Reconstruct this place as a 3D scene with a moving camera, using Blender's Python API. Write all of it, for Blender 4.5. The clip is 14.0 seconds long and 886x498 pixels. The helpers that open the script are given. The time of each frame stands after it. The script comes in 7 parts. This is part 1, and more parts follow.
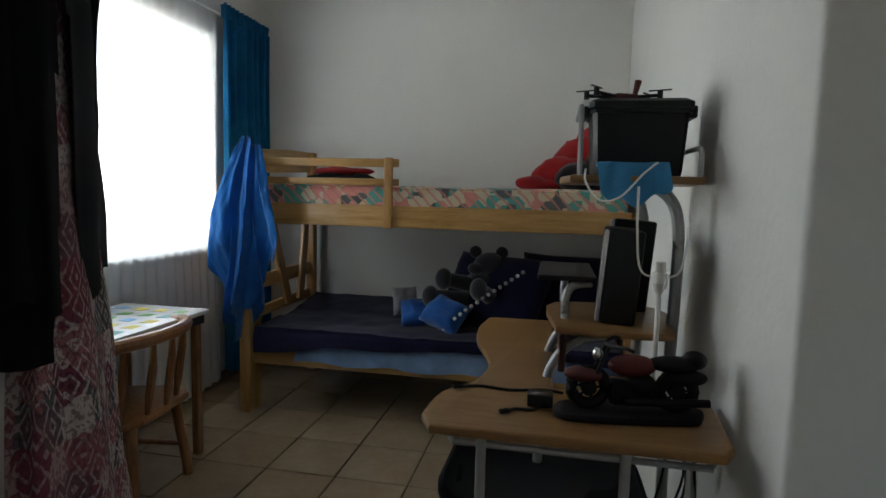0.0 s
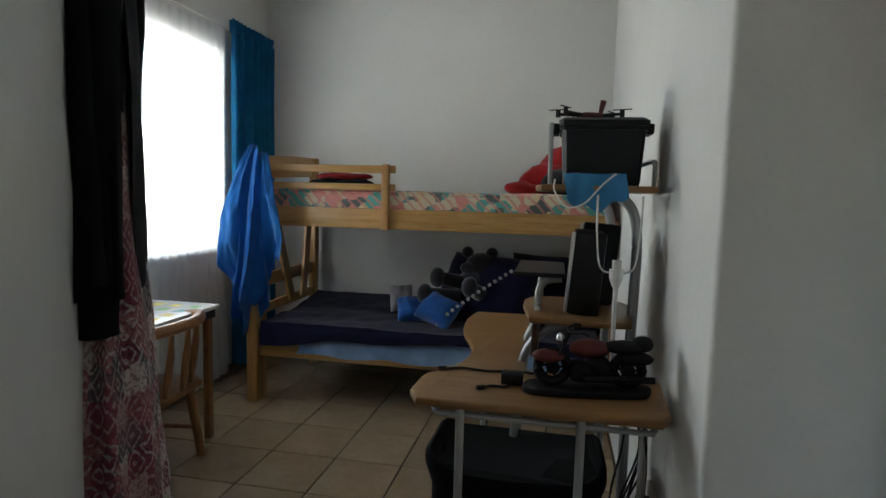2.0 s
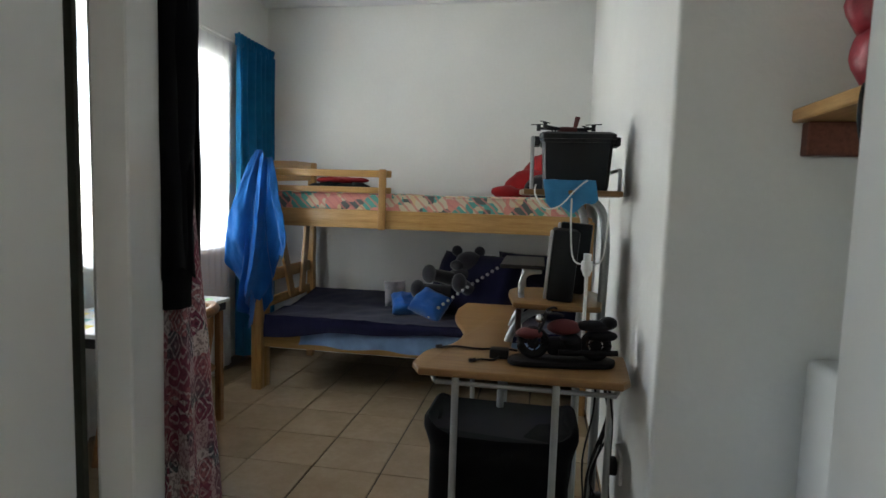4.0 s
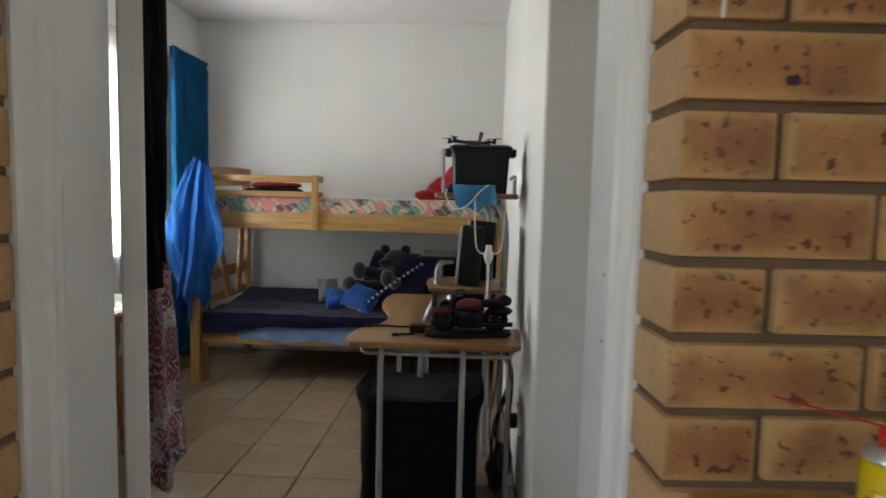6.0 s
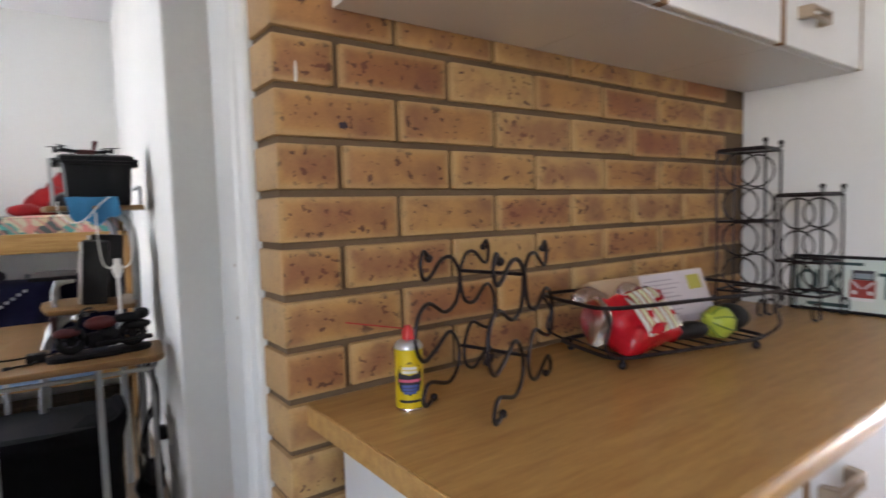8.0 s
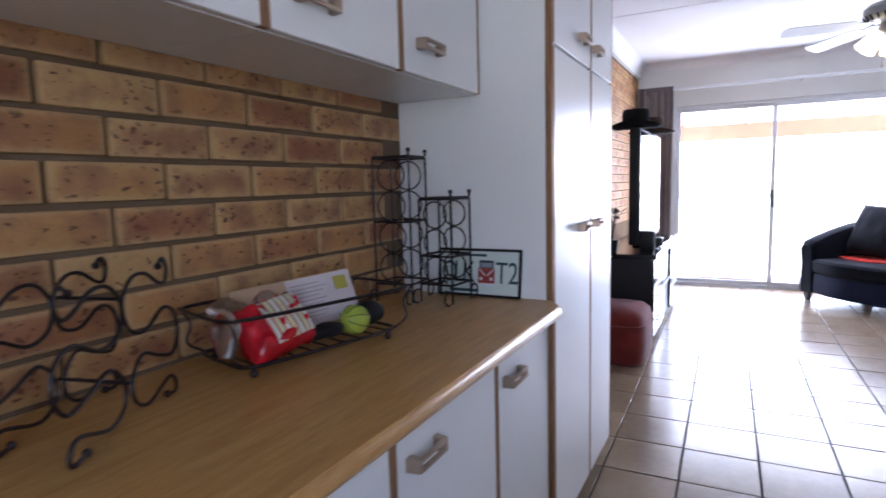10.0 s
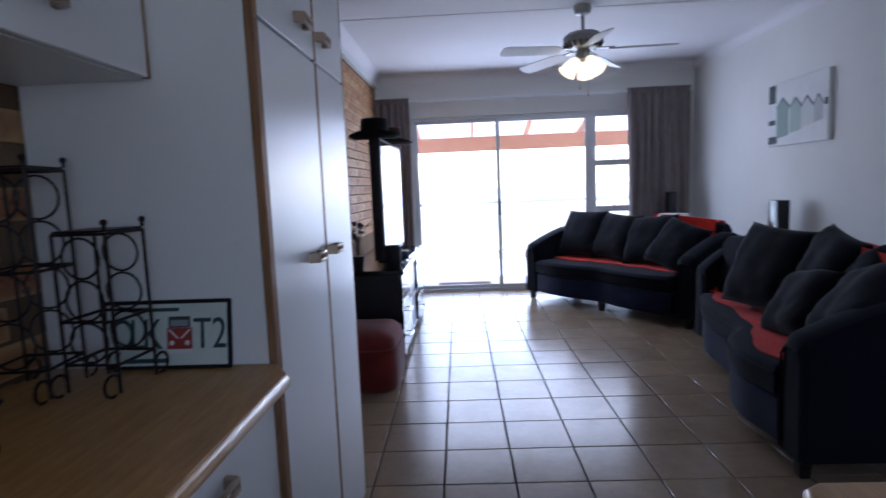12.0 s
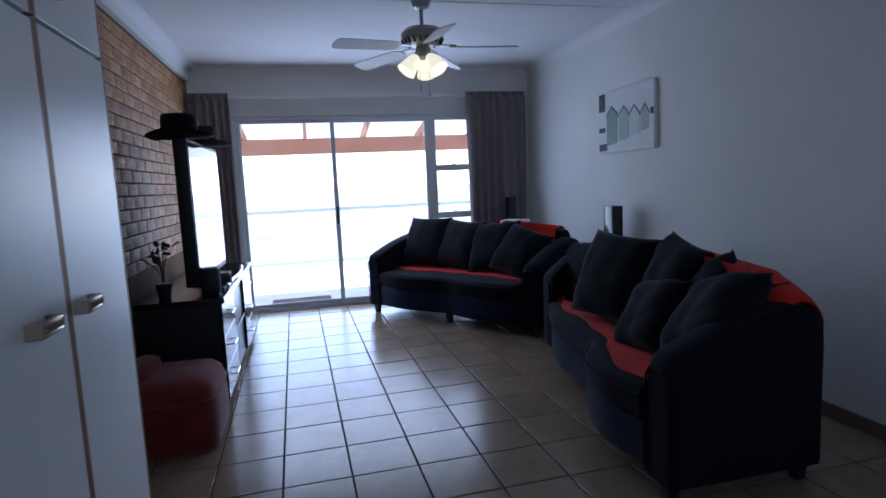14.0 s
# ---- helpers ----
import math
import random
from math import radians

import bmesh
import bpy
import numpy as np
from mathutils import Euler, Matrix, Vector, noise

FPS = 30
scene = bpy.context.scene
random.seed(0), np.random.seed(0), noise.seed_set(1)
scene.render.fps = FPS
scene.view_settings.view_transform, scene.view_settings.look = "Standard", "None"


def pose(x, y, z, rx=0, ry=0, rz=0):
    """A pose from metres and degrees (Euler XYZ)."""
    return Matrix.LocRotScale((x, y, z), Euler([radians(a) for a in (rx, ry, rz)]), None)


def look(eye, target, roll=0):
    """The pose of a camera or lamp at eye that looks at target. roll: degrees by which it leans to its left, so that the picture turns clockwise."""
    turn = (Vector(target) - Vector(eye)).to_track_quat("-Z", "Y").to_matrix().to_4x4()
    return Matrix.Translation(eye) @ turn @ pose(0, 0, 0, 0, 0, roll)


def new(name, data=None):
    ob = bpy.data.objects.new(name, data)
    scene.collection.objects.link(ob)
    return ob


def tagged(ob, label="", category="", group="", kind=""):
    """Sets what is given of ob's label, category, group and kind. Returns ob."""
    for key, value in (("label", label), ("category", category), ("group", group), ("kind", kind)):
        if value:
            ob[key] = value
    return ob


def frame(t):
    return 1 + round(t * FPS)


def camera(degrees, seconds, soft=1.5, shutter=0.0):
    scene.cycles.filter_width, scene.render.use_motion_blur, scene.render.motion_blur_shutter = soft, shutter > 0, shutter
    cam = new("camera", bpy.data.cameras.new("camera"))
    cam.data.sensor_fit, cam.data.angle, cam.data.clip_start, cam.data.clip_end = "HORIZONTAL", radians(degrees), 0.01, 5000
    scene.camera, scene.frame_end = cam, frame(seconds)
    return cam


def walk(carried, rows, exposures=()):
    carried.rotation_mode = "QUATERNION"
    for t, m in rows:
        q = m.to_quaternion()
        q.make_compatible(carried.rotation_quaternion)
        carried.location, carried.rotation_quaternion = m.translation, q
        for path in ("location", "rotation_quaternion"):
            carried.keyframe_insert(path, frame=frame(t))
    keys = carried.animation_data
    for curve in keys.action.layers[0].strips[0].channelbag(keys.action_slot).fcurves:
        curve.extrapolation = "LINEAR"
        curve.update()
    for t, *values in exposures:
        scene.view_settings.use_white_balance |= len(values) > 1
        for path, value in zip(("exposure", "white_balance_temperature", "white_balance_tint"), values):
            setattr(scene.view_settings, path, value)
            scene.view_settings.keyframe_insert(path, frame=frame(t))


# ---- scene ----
cam = camera(76.5, 14.0, shutter=0.5)
PATH = [
    (0, (-0.392, 0.237, 1.211), (-0.657, 2.21, 1.016), 1.4),
    (0.5, (-0.375, 0.198, 1.215), (-0.642, 2.171, 1.021), 1.5),
    (1, (-0.364, 0.151, 1.217), (-0.63, 2.124, 1.025), 1.5),
    (1.5, (-0.343, 0.097, 1.225), (-0.612, 2.069, 1.033), 1.5),
    (2, (-0.324, 0.029, 1.229), (-0.591, 2.002, 1.038), 1.5),
    (4.5, (-0.326, -0.315, 1.225), (-0.502, 1.67, 1.05), 1.7),
    (5, (-0.311, -0.392, 1.217), (-0.434, 1.597, 1.049), 1.6),
    (5.5, (-0.299, -0.496, 1.206), (-0.365, 1.496, 1.049), 1.6),
    (6, (-0.261, -0.614, 1.218), (-0.238, 1.38, 1.061), 1.4),
    (6.5, (-0.244, -0.706, 1.225), (-0.04, 1.278, 1.075), 0.9),
    (7, (-0.26, -0.77, 1.23), (0.217, 1.166, 1.08), 0.1),
    (7.5, (-0.287, -0.821, 1.219), (0.541, 0.995, 1.089), -0.5),
    (8, (-0.319, -0.871, 1.213), (0.862, 0.737, 1.075), -1.6),
    (8.5, (-0.348, -0.915, 1.215), (1.051, 0.506, 1.07), -2.3),
    (9, (-0.356, -0.961, 1.24), (1.198, 0.284, 1.052), -2.0),
    (9.2, (-0.342, -0.992, 1.246), (1.259, 0.191, 1.047), -2.0),
    (11.3, (0.11, -1.081, 1.288), (2.04, -0.603, 1.071), -1.7),
    (11.5, (0.147, -1.078, 1.284), (2.096, -0.685, 1.071), -2.1),
    (12, (0.246, -1.002, 1.29), (2.231, -0.902, 1.07), -2.3),
    (12.5, (0.343, -0.961, 1.299), (2.325, -1.11, 1.071), -2.5),
    (13, (0.486, -0.976, 1.314), (2.45, -1.273, 1.083), -2.7),
    (13.5, (0.611, -1.009, 1.333), (2.557, -1.403, 1.096), -2.6),
    (14, (0.711, -1.032, 1.33), (2.643, -1.492, 1.095), -2.6),
]
EXPO = [(0, 2.12, 6480, 7), (2.0, 2.34, 6480, 7), (4.5, 2.88, 6520, 8), (5.5, 2.95, 6600, 10), (6.5, 3.25, 6850, 13), (7.5, 3.60, 6800, 16), (8.3, 3.66, 6000, 19), (9.2, 3.48, 5400, 22),
        (10.4, 2.7, 5350, 20), (11.3, 2.0, 5150, 20), (12.0, 1.66, 4990, 18), (13.0, 1.38, 4760, 15), (14.0, 1.10, 4690, 14)]
walk(cam, [(t, look(eye, target, roll)) for t, eye, target, roll in PATH], EXPO)

# ---- world, sun, large lights ----
world = bpy.data.worlds.new("sky")
scene.world = world
world.use_nodes = True
_wn = world.node_tree.nodes
_sky = _wn.new("ShaderNodeTexSky")
_sky.sky_type = 'NISHITA'
_sky.sun_disc = False
_sky.sun_elevation = radians(42)
_sky.sun_rotation = radians(100)
world.node_tree.links.new(_sky.outputs[0], _wn["Background"].inputs[0])
_wn["Background"].inputs[1].default_value = 0.15
sun = new("sun", bpy.data.lights.new("sun", 'SUN'))
sun.data.energy, sun.data.angle, sun.data.color = 5.0, radians(0.5), (1.0, 0.95, 0.88)
_d = Vector((math.sin(radians(100)) * math.cos(radians(42)), math.cos(radians(100)) * math.cos(radians(42)), math.sin(radians(42))))
sun.matrix_world = look(_d * 30, (0, 0, 0))


def window_light(name, eye, target, w, h, watts, colour):
    lamp = new(name, bpy.data.lights.new(name, 'AREA'))
    lamp.data.shape, lamp.data.size, lamp.data.size_y = 'RECTANGLE', w, h
    lamp.data.energy, lamp.data.color = watts, colour
    lamp.matrix_world = look(eye, target)
    return lamp


BED = pose(0.08, 1.245, 0, 0, 0, -3.5)      # the bedroom stands slightly askew to the kitchen wall
window_light("sliding_door_daylight", (7.02, -1.62, 1.08), (0, -1.62, 0.9), 2.5, 2.0, 15.0, (0.92, 0.95, 1.0))
window_light("kitchen_window_daylight", (-2.1, -2.3, 1.45), (2, -3.1, 1.3), 1.3, 1.1, 2.0, (1.0, 0.98, 1.0))
_e, _t = BED @ Vector((-2.78, 1.125, 1.42)), BED @ Vector((-0.34, 1.125, 2.85))
window_light("bedroom_window_daylight", _e, _t, 1.7, 1.2, 7.4, (0.93, 0.97, 1.0))

# ---- materials ----


def rgb(c):
    return (c[0], c[1], c[2], 1.0)


def base_mat(name):
    m = bpy.data.materials.new(name)
    m.use_nodes = True
    nt = m.node_tree
    return m, nt, nt.nodes["Principled BSDF"], nt.nodes.new, nt.links.new


def coords(nt, stretch=(1, 1, 1), shift=True):
    """Object coordinates, stretched, and shifted by a random amount for each object."""
    tc = nt.nodes.new("ShaderNodeTexCoord")
    mp = nt.nodes.new("ShaderNodeMapping")
    mp.inputs["Scale"].default_value = stretch
    nt.links.new(tc.outputs["Object"], mp.inputs["Vector"])
    if shift:
        oi = nt.nodes.new("ShaderNodeObjectInfo")
        mul = nt.nodes.new("ShaderNodeVectorMath")
        mul.operation = 'SCALE'
        mul.inputs[0].default_value = (37.0, 53.0, 71.0)
        nt.links.new(oi.outputs["Random"], mul.inputs["Scale"])
        nt.links.new(mul.outputs[0], mp.inputs["Location"])
    return mp.outputs[0]


def noise_tex(nt, vec, scale, detail=4.0, rough=0.55):
    n = nt.nodes.new("ShaderNodeTexNoise")
    n.inputs["Scale"].default_value, n.inputs["Detail"].default_value, n.inputs["Roughness"].default_value = scale, detail, rough
    nt.links.new(vec, n.inputs["Vector"])
    return n.outputs["Fac"]


def ramp(nt, fac, stops):
    r = nt.nodes.new("ShaderNodeValToRGB")
    e = r.color_ramp.elements
    while len(e) < len(stops):
        e.new(0.5)
    for el, (p, c) in zip(e, stops):
        el.position, el.color = p, rgb(c)
    nt.links.new(fac, r.inputs[0])
    return r.outputs[0]


def mixc(nt, fac, a, b, mode='MIX'):
    m = nt.nodes.new("ShaderNodeMix")
    m.data_type, m.blend_type = 'RGBA', mode
    for sock, v in ((m.inputs[0], fac), (m.inputs[6], a), (m.inputs[7], b)):
        if isinstance(v, (int, float)):
            sock.default_value = v
        elif isinstance(v, tuple):
            sock.default_value = rgb(v)
        else:
            nt.links.new(v, sock)
    return m.outputs[2]


def bump(nt, bsdf, height, strength, dist=0.002):
    b = nt.nodes.new("ShaderNodeBump")
    b.inputs["Strength"].default_value, b.inputs["Distance"].default_value = strength, dist
    nt.links.new(height, b.inputs["Height"])
    nt.links.new(b.outputs[0], bsdf.inputs["Normal"])


def mat(name, col, rough=0.5, metal=0.0, var=0.12, scale=3.0, fine=60.0, bumps=0.1, dist=0.002, spec=0.5, sheen=0.0, coat=0.0):
    """A surface of one colour with large and fine variation and a fine relief."""
    m, nt, p, node, link = base_mat(name)
    v = coords(nt)
    big, small = noise_tex(nt, v, scale, 3.0), noise_tex(nt, v, fine, 4.0)
    dark, light = tuple(c * (1 - var) for c in col), tuple(min(1.0, c * (1 + var * 0.7)) for c in col)
    c1 = ramp(nt, big, [(0.3, dark), (0.7, light)])
    c2 = ramp(nt, small, [(0.3, (1 - var, 1 - var, 1 - var)), (0.75, (1, 1, 1))])
    link(mixc(nt, 0.6, c1, c2, 'MULTIPLY'), p.inputs["Base Color"])
    p.inputs["Metallic"].default_value = metal
    rr = nt.nodes.new("ShaderNodeMapRange")
    rr.inputs["To Min"].default_value, rr.inputs["To Max"].default_value = max(0.02, rough - 0.08), min(1, rough + 0.08)
    link(big, rr.inputs["Value"])
    link(rr.outputs[0], p.inputs["Roughness"])
    p.inputs["Specular IOR Level"].default_value = spec
    p.inputs["Sheen Weight"].default_value = sheen
    p.inputs["Coat Weight"].default_value = coat
    if bumps:
        bump(nt, p, small, bumps, dist)
    return m


def wood(name, dark, light, stretch, rough=0.45, knots=0.0, spec=0.4, grain=14.0, coat=0.0):
    """Grained wood; stretch is small along the grain."""
    m, nt, p, node, link = base_mat(name)
    v = coords(nt, stretch)
    g1, g2 = noise_tex(nt, v, grain, 5.0, 0.6), noise_tex(nt, v, grain * 5, 3.0, 0.6)
    mid = tuple((a + b) / 2 for a, b in zip(dark, light))
    c = ramp(nt, g1, [(0.3, dark), (0.5, mid), (0.72, light)])
    c = mixc(nt, 0.35, c, ramp(nt, g2, [(0.3, (0.6, 0.55, 0.5)), (0.65, (1, 1, 1))]), 'MULTIPLY')
    if knots:
        vo = node("ShaderNodeTexVoronoi")
        vo.inputs["Scale"].default_value = 3.2
        link(coords(nt, tuple(min(1.0, s * 3.0) for s in stretch)), vo.inputs["Vector"])
        k = ramp(nt, vo.outputs["Distance"], [(0.03, (0.28, 0.13, 0.05)), (0.07, (1, 1, 1))])
        c = mixc(nt, knots, c, k, 'MULTIPLY')
    link(c, p.inputs["Base Color"])
    p.inputs["Roughness"].default_value, p.inputs["Specular IOR Level"].default_value = rough, spec
    p.inputs["Coat Weight"].default_value = coat
    bump(nt, p, g2, 0.12, 0.001)
    return m


def brick_mat():
    m, nt, p, node, link = base_mat("face_brick")
    v = coords(nt)
    oi = node("ShaderNodeObjectInfo")
    tone = ramp(nt, oi.outputs["Random"], [(0.0, (0.58, 0.37, 0.145)), (0.3, (0.54, 0.305, 0.105)), (0.65, (0.48, 0.24, 0.08)), (1.0, (0.40, 0.175, 0.062))])
    big = noise_tex(nt, v, 14.0, 3.0)
    c = mixc(nt, ramp(nt, big, [(0.42, (0, 0, 0)), (0.68, (0.8, 0.8, 0.8))]), tone, (0.27, 0.115, 0.06))
    # iron specks
    sp = noise_tex(nt, coords(nt, (0.85, 1, 1)), 78.0, 2.0, 0.5)
    dens = noise_tex(nt, v, 9.0, 2.0)
    add = node("ShaderNodeMath")
    add.operation = 'MULTIPLY_ADD'
    mot = node("ShaderNodeMath")
    mot.operation = 'MULTIPLY'
    link(dens, mot.inputs[0])
    frq = node("ShaderNodeMapRange")
    frq.inputs["To Min"].default_value, frq.inputs["To Max"].default_value = 0.75, 1.35
    wn = node("ShaderNodeTexWhiteNoise")
    wn.noise_dimensions = '1D'
    link(oi.outputs["Random"], wn.inputs["W"])
    link(wn.outputs["Value"], frq.inputs["Value"])
    link(frq.outputs[0], mot.inputs[1])
    add.inputs[1].default_value = 0.22
    link(mot.outputs[0], add.inputs[0])
    link(sp, add.inputs[2])
    c = mixc(nt, ramp(nt, add.outputs[0], [(0.738, (0, 0, 0)), (0.778, (0.9, 0.9, 0.9))]), c, (0.075, 0.03, 0.02))
    # paler fired arrises along the edges
    tc, sx = node("ShaderNodeTexCoord"), node("ShaderNodeSeparateXYZ")
    link(tc.outputs["Object"], sx.inputs[0])
    dz = node("ShaderNodeMath")
    dz.operation = 'PINGPONG'
    dz.inputs[1].default_value = 0.03675
    link(sx.outputs[2], dz.inputs[0])
    rimf = node("ShaderNodeMath")
    rimf.operation = 'MULTIPLY_ADD'
    rimf.inputs[1].default_value = 0.010
    link(big, rimf.inputs[0])
    c = mixc(nt, ramp(nt, rimf.outputs[0], [(0.008, (0.7, 0.7, 0.7)), (0.017, (0, 0, 0))]), c, (0.57, 0.37, 0.165))
    # darker fired hearts inside pale margins, stronger on some bricks than on others
    gx = node("ShaderNodeSeparateXYZ")
    link(tc.outputs["Generated"], gx.inputs[0])
    px_, sc, mn, am, ht = (node("ShaderNodeMath") for _ in range(5))
    px_.operation, px_.inputs[1].default_value = 'PINGPONG', 0.5
    sc.operation, sc.inputs[1].default_value = 'MULTIPLY', 0.19
    mn.operation = 'MINIMUM'
    am.operation, am.inputs[1].default_value = 'MULTIPLY_ADD', 0.022
    ht.operation = 'MULTIPLY'
    link(gx.outputs[0], px_.inputs[0])
    link(px_.outputs[0], sc.inputs[0])
    link(sc.outputs[0], mn.inputs[0])
    link(dz.outputs[0], mn.inputs[1])
    link(mn.outputs[0], rimf.inputs[2])
    link(big, am.inputs[0])
    link(mn.outputs[0], am.inputs[2])
    link(ramp(nt, am.outputs[0], [(0.020, (0, 0, 0)), (0.040, (0.9, 0.9, 0.9))]), ht.inputs[0])
    link(ramp(nt, wn.outputs["Value"], [(0.12, (0, 0, 0)), (0.5, (0.6, 0.6, 0.6)), (1.0, (1, 1, 1))]), ht.inputs[1])
    c = mixc(nt, ht.outputs[0], c, mixc(nt, 0.66, c, (0.27, 0.088, 0.048)))
    gr = noise_tex(nt, v, 260.0, 3.0)
    c = mixc(nt, 0.5, c, ramp(nt, gr, [(0.3, (0.7, 0.7, 0.7)), (0.7, (1, 1, 1))]), 'MULTIPLY')
    link(c, p.inputs["Base Color"])
    p.inputs["Roughness"].default_value = 0.62
    bump(nt, p, gr, 0.25, 0.0015)
    return m


def tile_mat():
    m, nt, p, node, link = base_mat("glazed_floor_tile")
    v = coords(nt)
    oi = node("ShaderNodeObjectInfo")
    tone = ramp(nt, oi.outputs["Random"], [(0.0, (0.32, 0.243, 0.163)), (1.0, (0.385, 0.297, 0.203))])
    big, mid = noise_tex(nt, v, 5.0, 4.0), noise_tex(nt, v, 26.0, 5.0, 0.65)
    c = mixc(nt, 0.7, tone, ramp(nt, big, [(0.3, (0.76, 0.70, 0.62)), (0.7, (1, 1, 1))]), 'MULTIPLY')
    c = mixc(nt, 0.5, c, ramp(nt, mid, [(0.3, (0.8, 0.77, 0.72)), (0.65, (1, 1, 1))]), 'MULTIPLY')
    link(c, p.inputs["Base Color"])
    rr = node("ShaderNodeMapRange")
    rr.inputs["To Min"].default_value, rr.inputs["To Max"].default_value = 0.16, 0.27
    link(mid, rr.inputs["Value"])
    link(rr.outputs[0], p.inputs["Roughness"])
    p.inputs["Specular IOR Level"].default_value = 0.5
    bump(nt, p, big, 0.06, 0.003)
    return m


def glass_mat(name="clear_glass", tint=(1, 1, 1), rough=0.0):
    m, nt, p, node, link = base_mat(name)
    p.inputs["Base Color"].default_value = rgb(tint)
    p.inputs["Transmission Weight"].default_value = 1.0
    p.inputs["Roughness"].default_value, p.inputs["IOR"].default_value = rough, 1.45
    return m


def net_mat():
    """Sheer woven net: threads with open gaps between."""
    m, nt, p, node, link = base_mat("sheer_net")
    p.inputs["Base Color"].default_value = (0.86, 0.87, 0.88, 1)
    p.inputs["Roughness"].default_value = 0.9
    tr = node("ShaderNodeBsdfTranslucent")
    tr.inputs[0].default_value = (0.9, 0.9, 0.9, 1)
    tp = node("ShaderNodeBsdfTransparent")
    m1, m2 = node("ShaderNodeMixShader"), node("ShaderNodeMixShader")
    m1.inputs[0].default_value, m2.inputs[0].default_value = 0.6, 0.30
    out = nt.nodes["Material Output"]
    link(p.outputs[0], m1.inputs[1]), link(tr.outputs[0], m1.inputs[2])
    link(m1.outputs[0], m2.inputs[1]), link(tp.outputs[0], m2.inputs[2])
    link(m2.outputs[0], out.inputs[0])
    return m


def cloth(name, col, sheen=0.3, weave=420.0, var=0.25, glow=0.0):
    m, nt, p, node, link = base_mat(name)
    v = coords(nt)
    w, b = noise_tex(nt, v, weave, 2.0), noise_tex(nt, v, 7.0, 3.0)
    c = ramp(nt, b, [(0.3, tuple(x * (1 - var) for x in col)), (0.7, tuple(min(1, x * (1 + var * 0.6)) for x in col))])
    c = mixc(nt, 0.5, c, ramp(nt, w, [(0.35, (0.6, 0.6, 0.6)), (0.65, (1, 1, 1))]), 'MULTIPLY')
    link(c, p.inputs["Base Color"])
    p.inputs["Roughness"].default_value, p.inputs["Specular IOR Level"].default_value = 0.92, 0.15
    p.inputs["Sheen Weight"].default_value = sheen
    if glow:
        tr = node("ShaderNodeBsdfTranslucent")
        link(c, tr.inputs[0])
        mx = node("ShaderNodeMixShader")
        mx.inputs[0].default_value = glow
        link(p.outputs[0], mx.inputs[1]), link(tr.outputs[0], mx.inputs[2])
        link(mx.outputs[0], nt.nodes["Material Output"].inputs[0])
    bump(nt, p, w, 0.3, 0.0012)
    return m


def lamp_mat(name, col, strength):
    m, nt, p, node, link = base_mat(name)
    p.inputs["Base Color"].default_value = rgb(col)
    p.inputs["Emission Color"].default_value, p.inputs["Emission Strength"].default_value = rgb(col), strength
    return m


PLASTER = mat("white_plaster", (0.74, 0.74, 0.71), 0.85, var=0.05, scale=1.2, fine=45.0, bumps=0.35, dist=0.004, spec=0.2)
CEIL = mat("ceiling_paint", (0.78, 0.77, 0.78), 0.85, var=0.03, scale=1.0, fine=30.0, bumps=0.12, spec=0.2)
GLOSS_WHITE = mat("white_gloss_paint", (0.78, 0.79, 0.77), 0.35, var=0.05, scale=2.0, fine=18.0, bumps=0.06)
MELAMINE = mat("white_melamine", (0.80, 0.81, 0.81), 0.32, var=0.03, scale=1.5, fine=90.0, bumps=0.04)
EDGE_WOOD = wood("oak_edging", (0.20, 0.10, 0.045), (0.34, 0.19, 0.09), (9, 9, 0.8), 0.45)
COUNTER = wood("oak_laminate_worktop", (0.44, 0.235, 0.070), (0.60, 0.36, 0.125), (0.9, 8, 8), 0.30, spec=0.38, grain=7.0)
MORTAR = mat("mortar", (0.19, 0.13, 0.08), 0.95, var=0.2, fine=150.0, bumps=0.5, spec=0.1)
BRICK = brick_mat()
TILE = tile_mat()
GROUT = mat("grout", (0.08, 0.068, 0.058), 0.9, var=0.2, fine=120.0, bumps=0.3, spec=0.1)
GLASS = glass_mat()
NET = net_mat()
ALU = mat("white_aluminium", (0.72, 0.74, 0.76), 0.35, 0.0, var=0.04, bumps=0.0)
HANDLE = mat("satin_brass_handle", (0.40, 0.31, 0.23), 0.38, 0.5, var=0.1, bumps=0.02)
CHROME = mat("chrome", (0.75, 0.75, 0.76), 0.12, 1.0, var=0.05, bumps=0.0)
BLACK_METAL = mat("black_wrought_iron", (0.025, 0.018, 0.02), 0.4, 0.5, var=0.3, fine=80.0, bumps=0.2)
SKIRT = mat("brown_skirting_tile", (0.17, 0.115, 0.08), 0.4, var=0.2)
PATIO = mat("patio_slab", (0.80, 0.79, 0.77), 0.8, var=0.12, fine=25.0, bumps=0.2)
GROUND = mat("dry_lawn", (0.46, 0.42, 0.30), 0.95, var=0.3, scale=0.6, fine=30.0, bumps=0.4)
TIMBER = wood("patio_timber", (0.40, 0.17, 0.10), (0.56, 0.29, 0.18), (3, 0.4, 3), 0.6)
SHEET = cloth("translucent_roof_sheet", (0.88, 0.85, 0.82), 0.0, 60.0, 0.05, glow=0.8)

# ---- mesh helpers ----


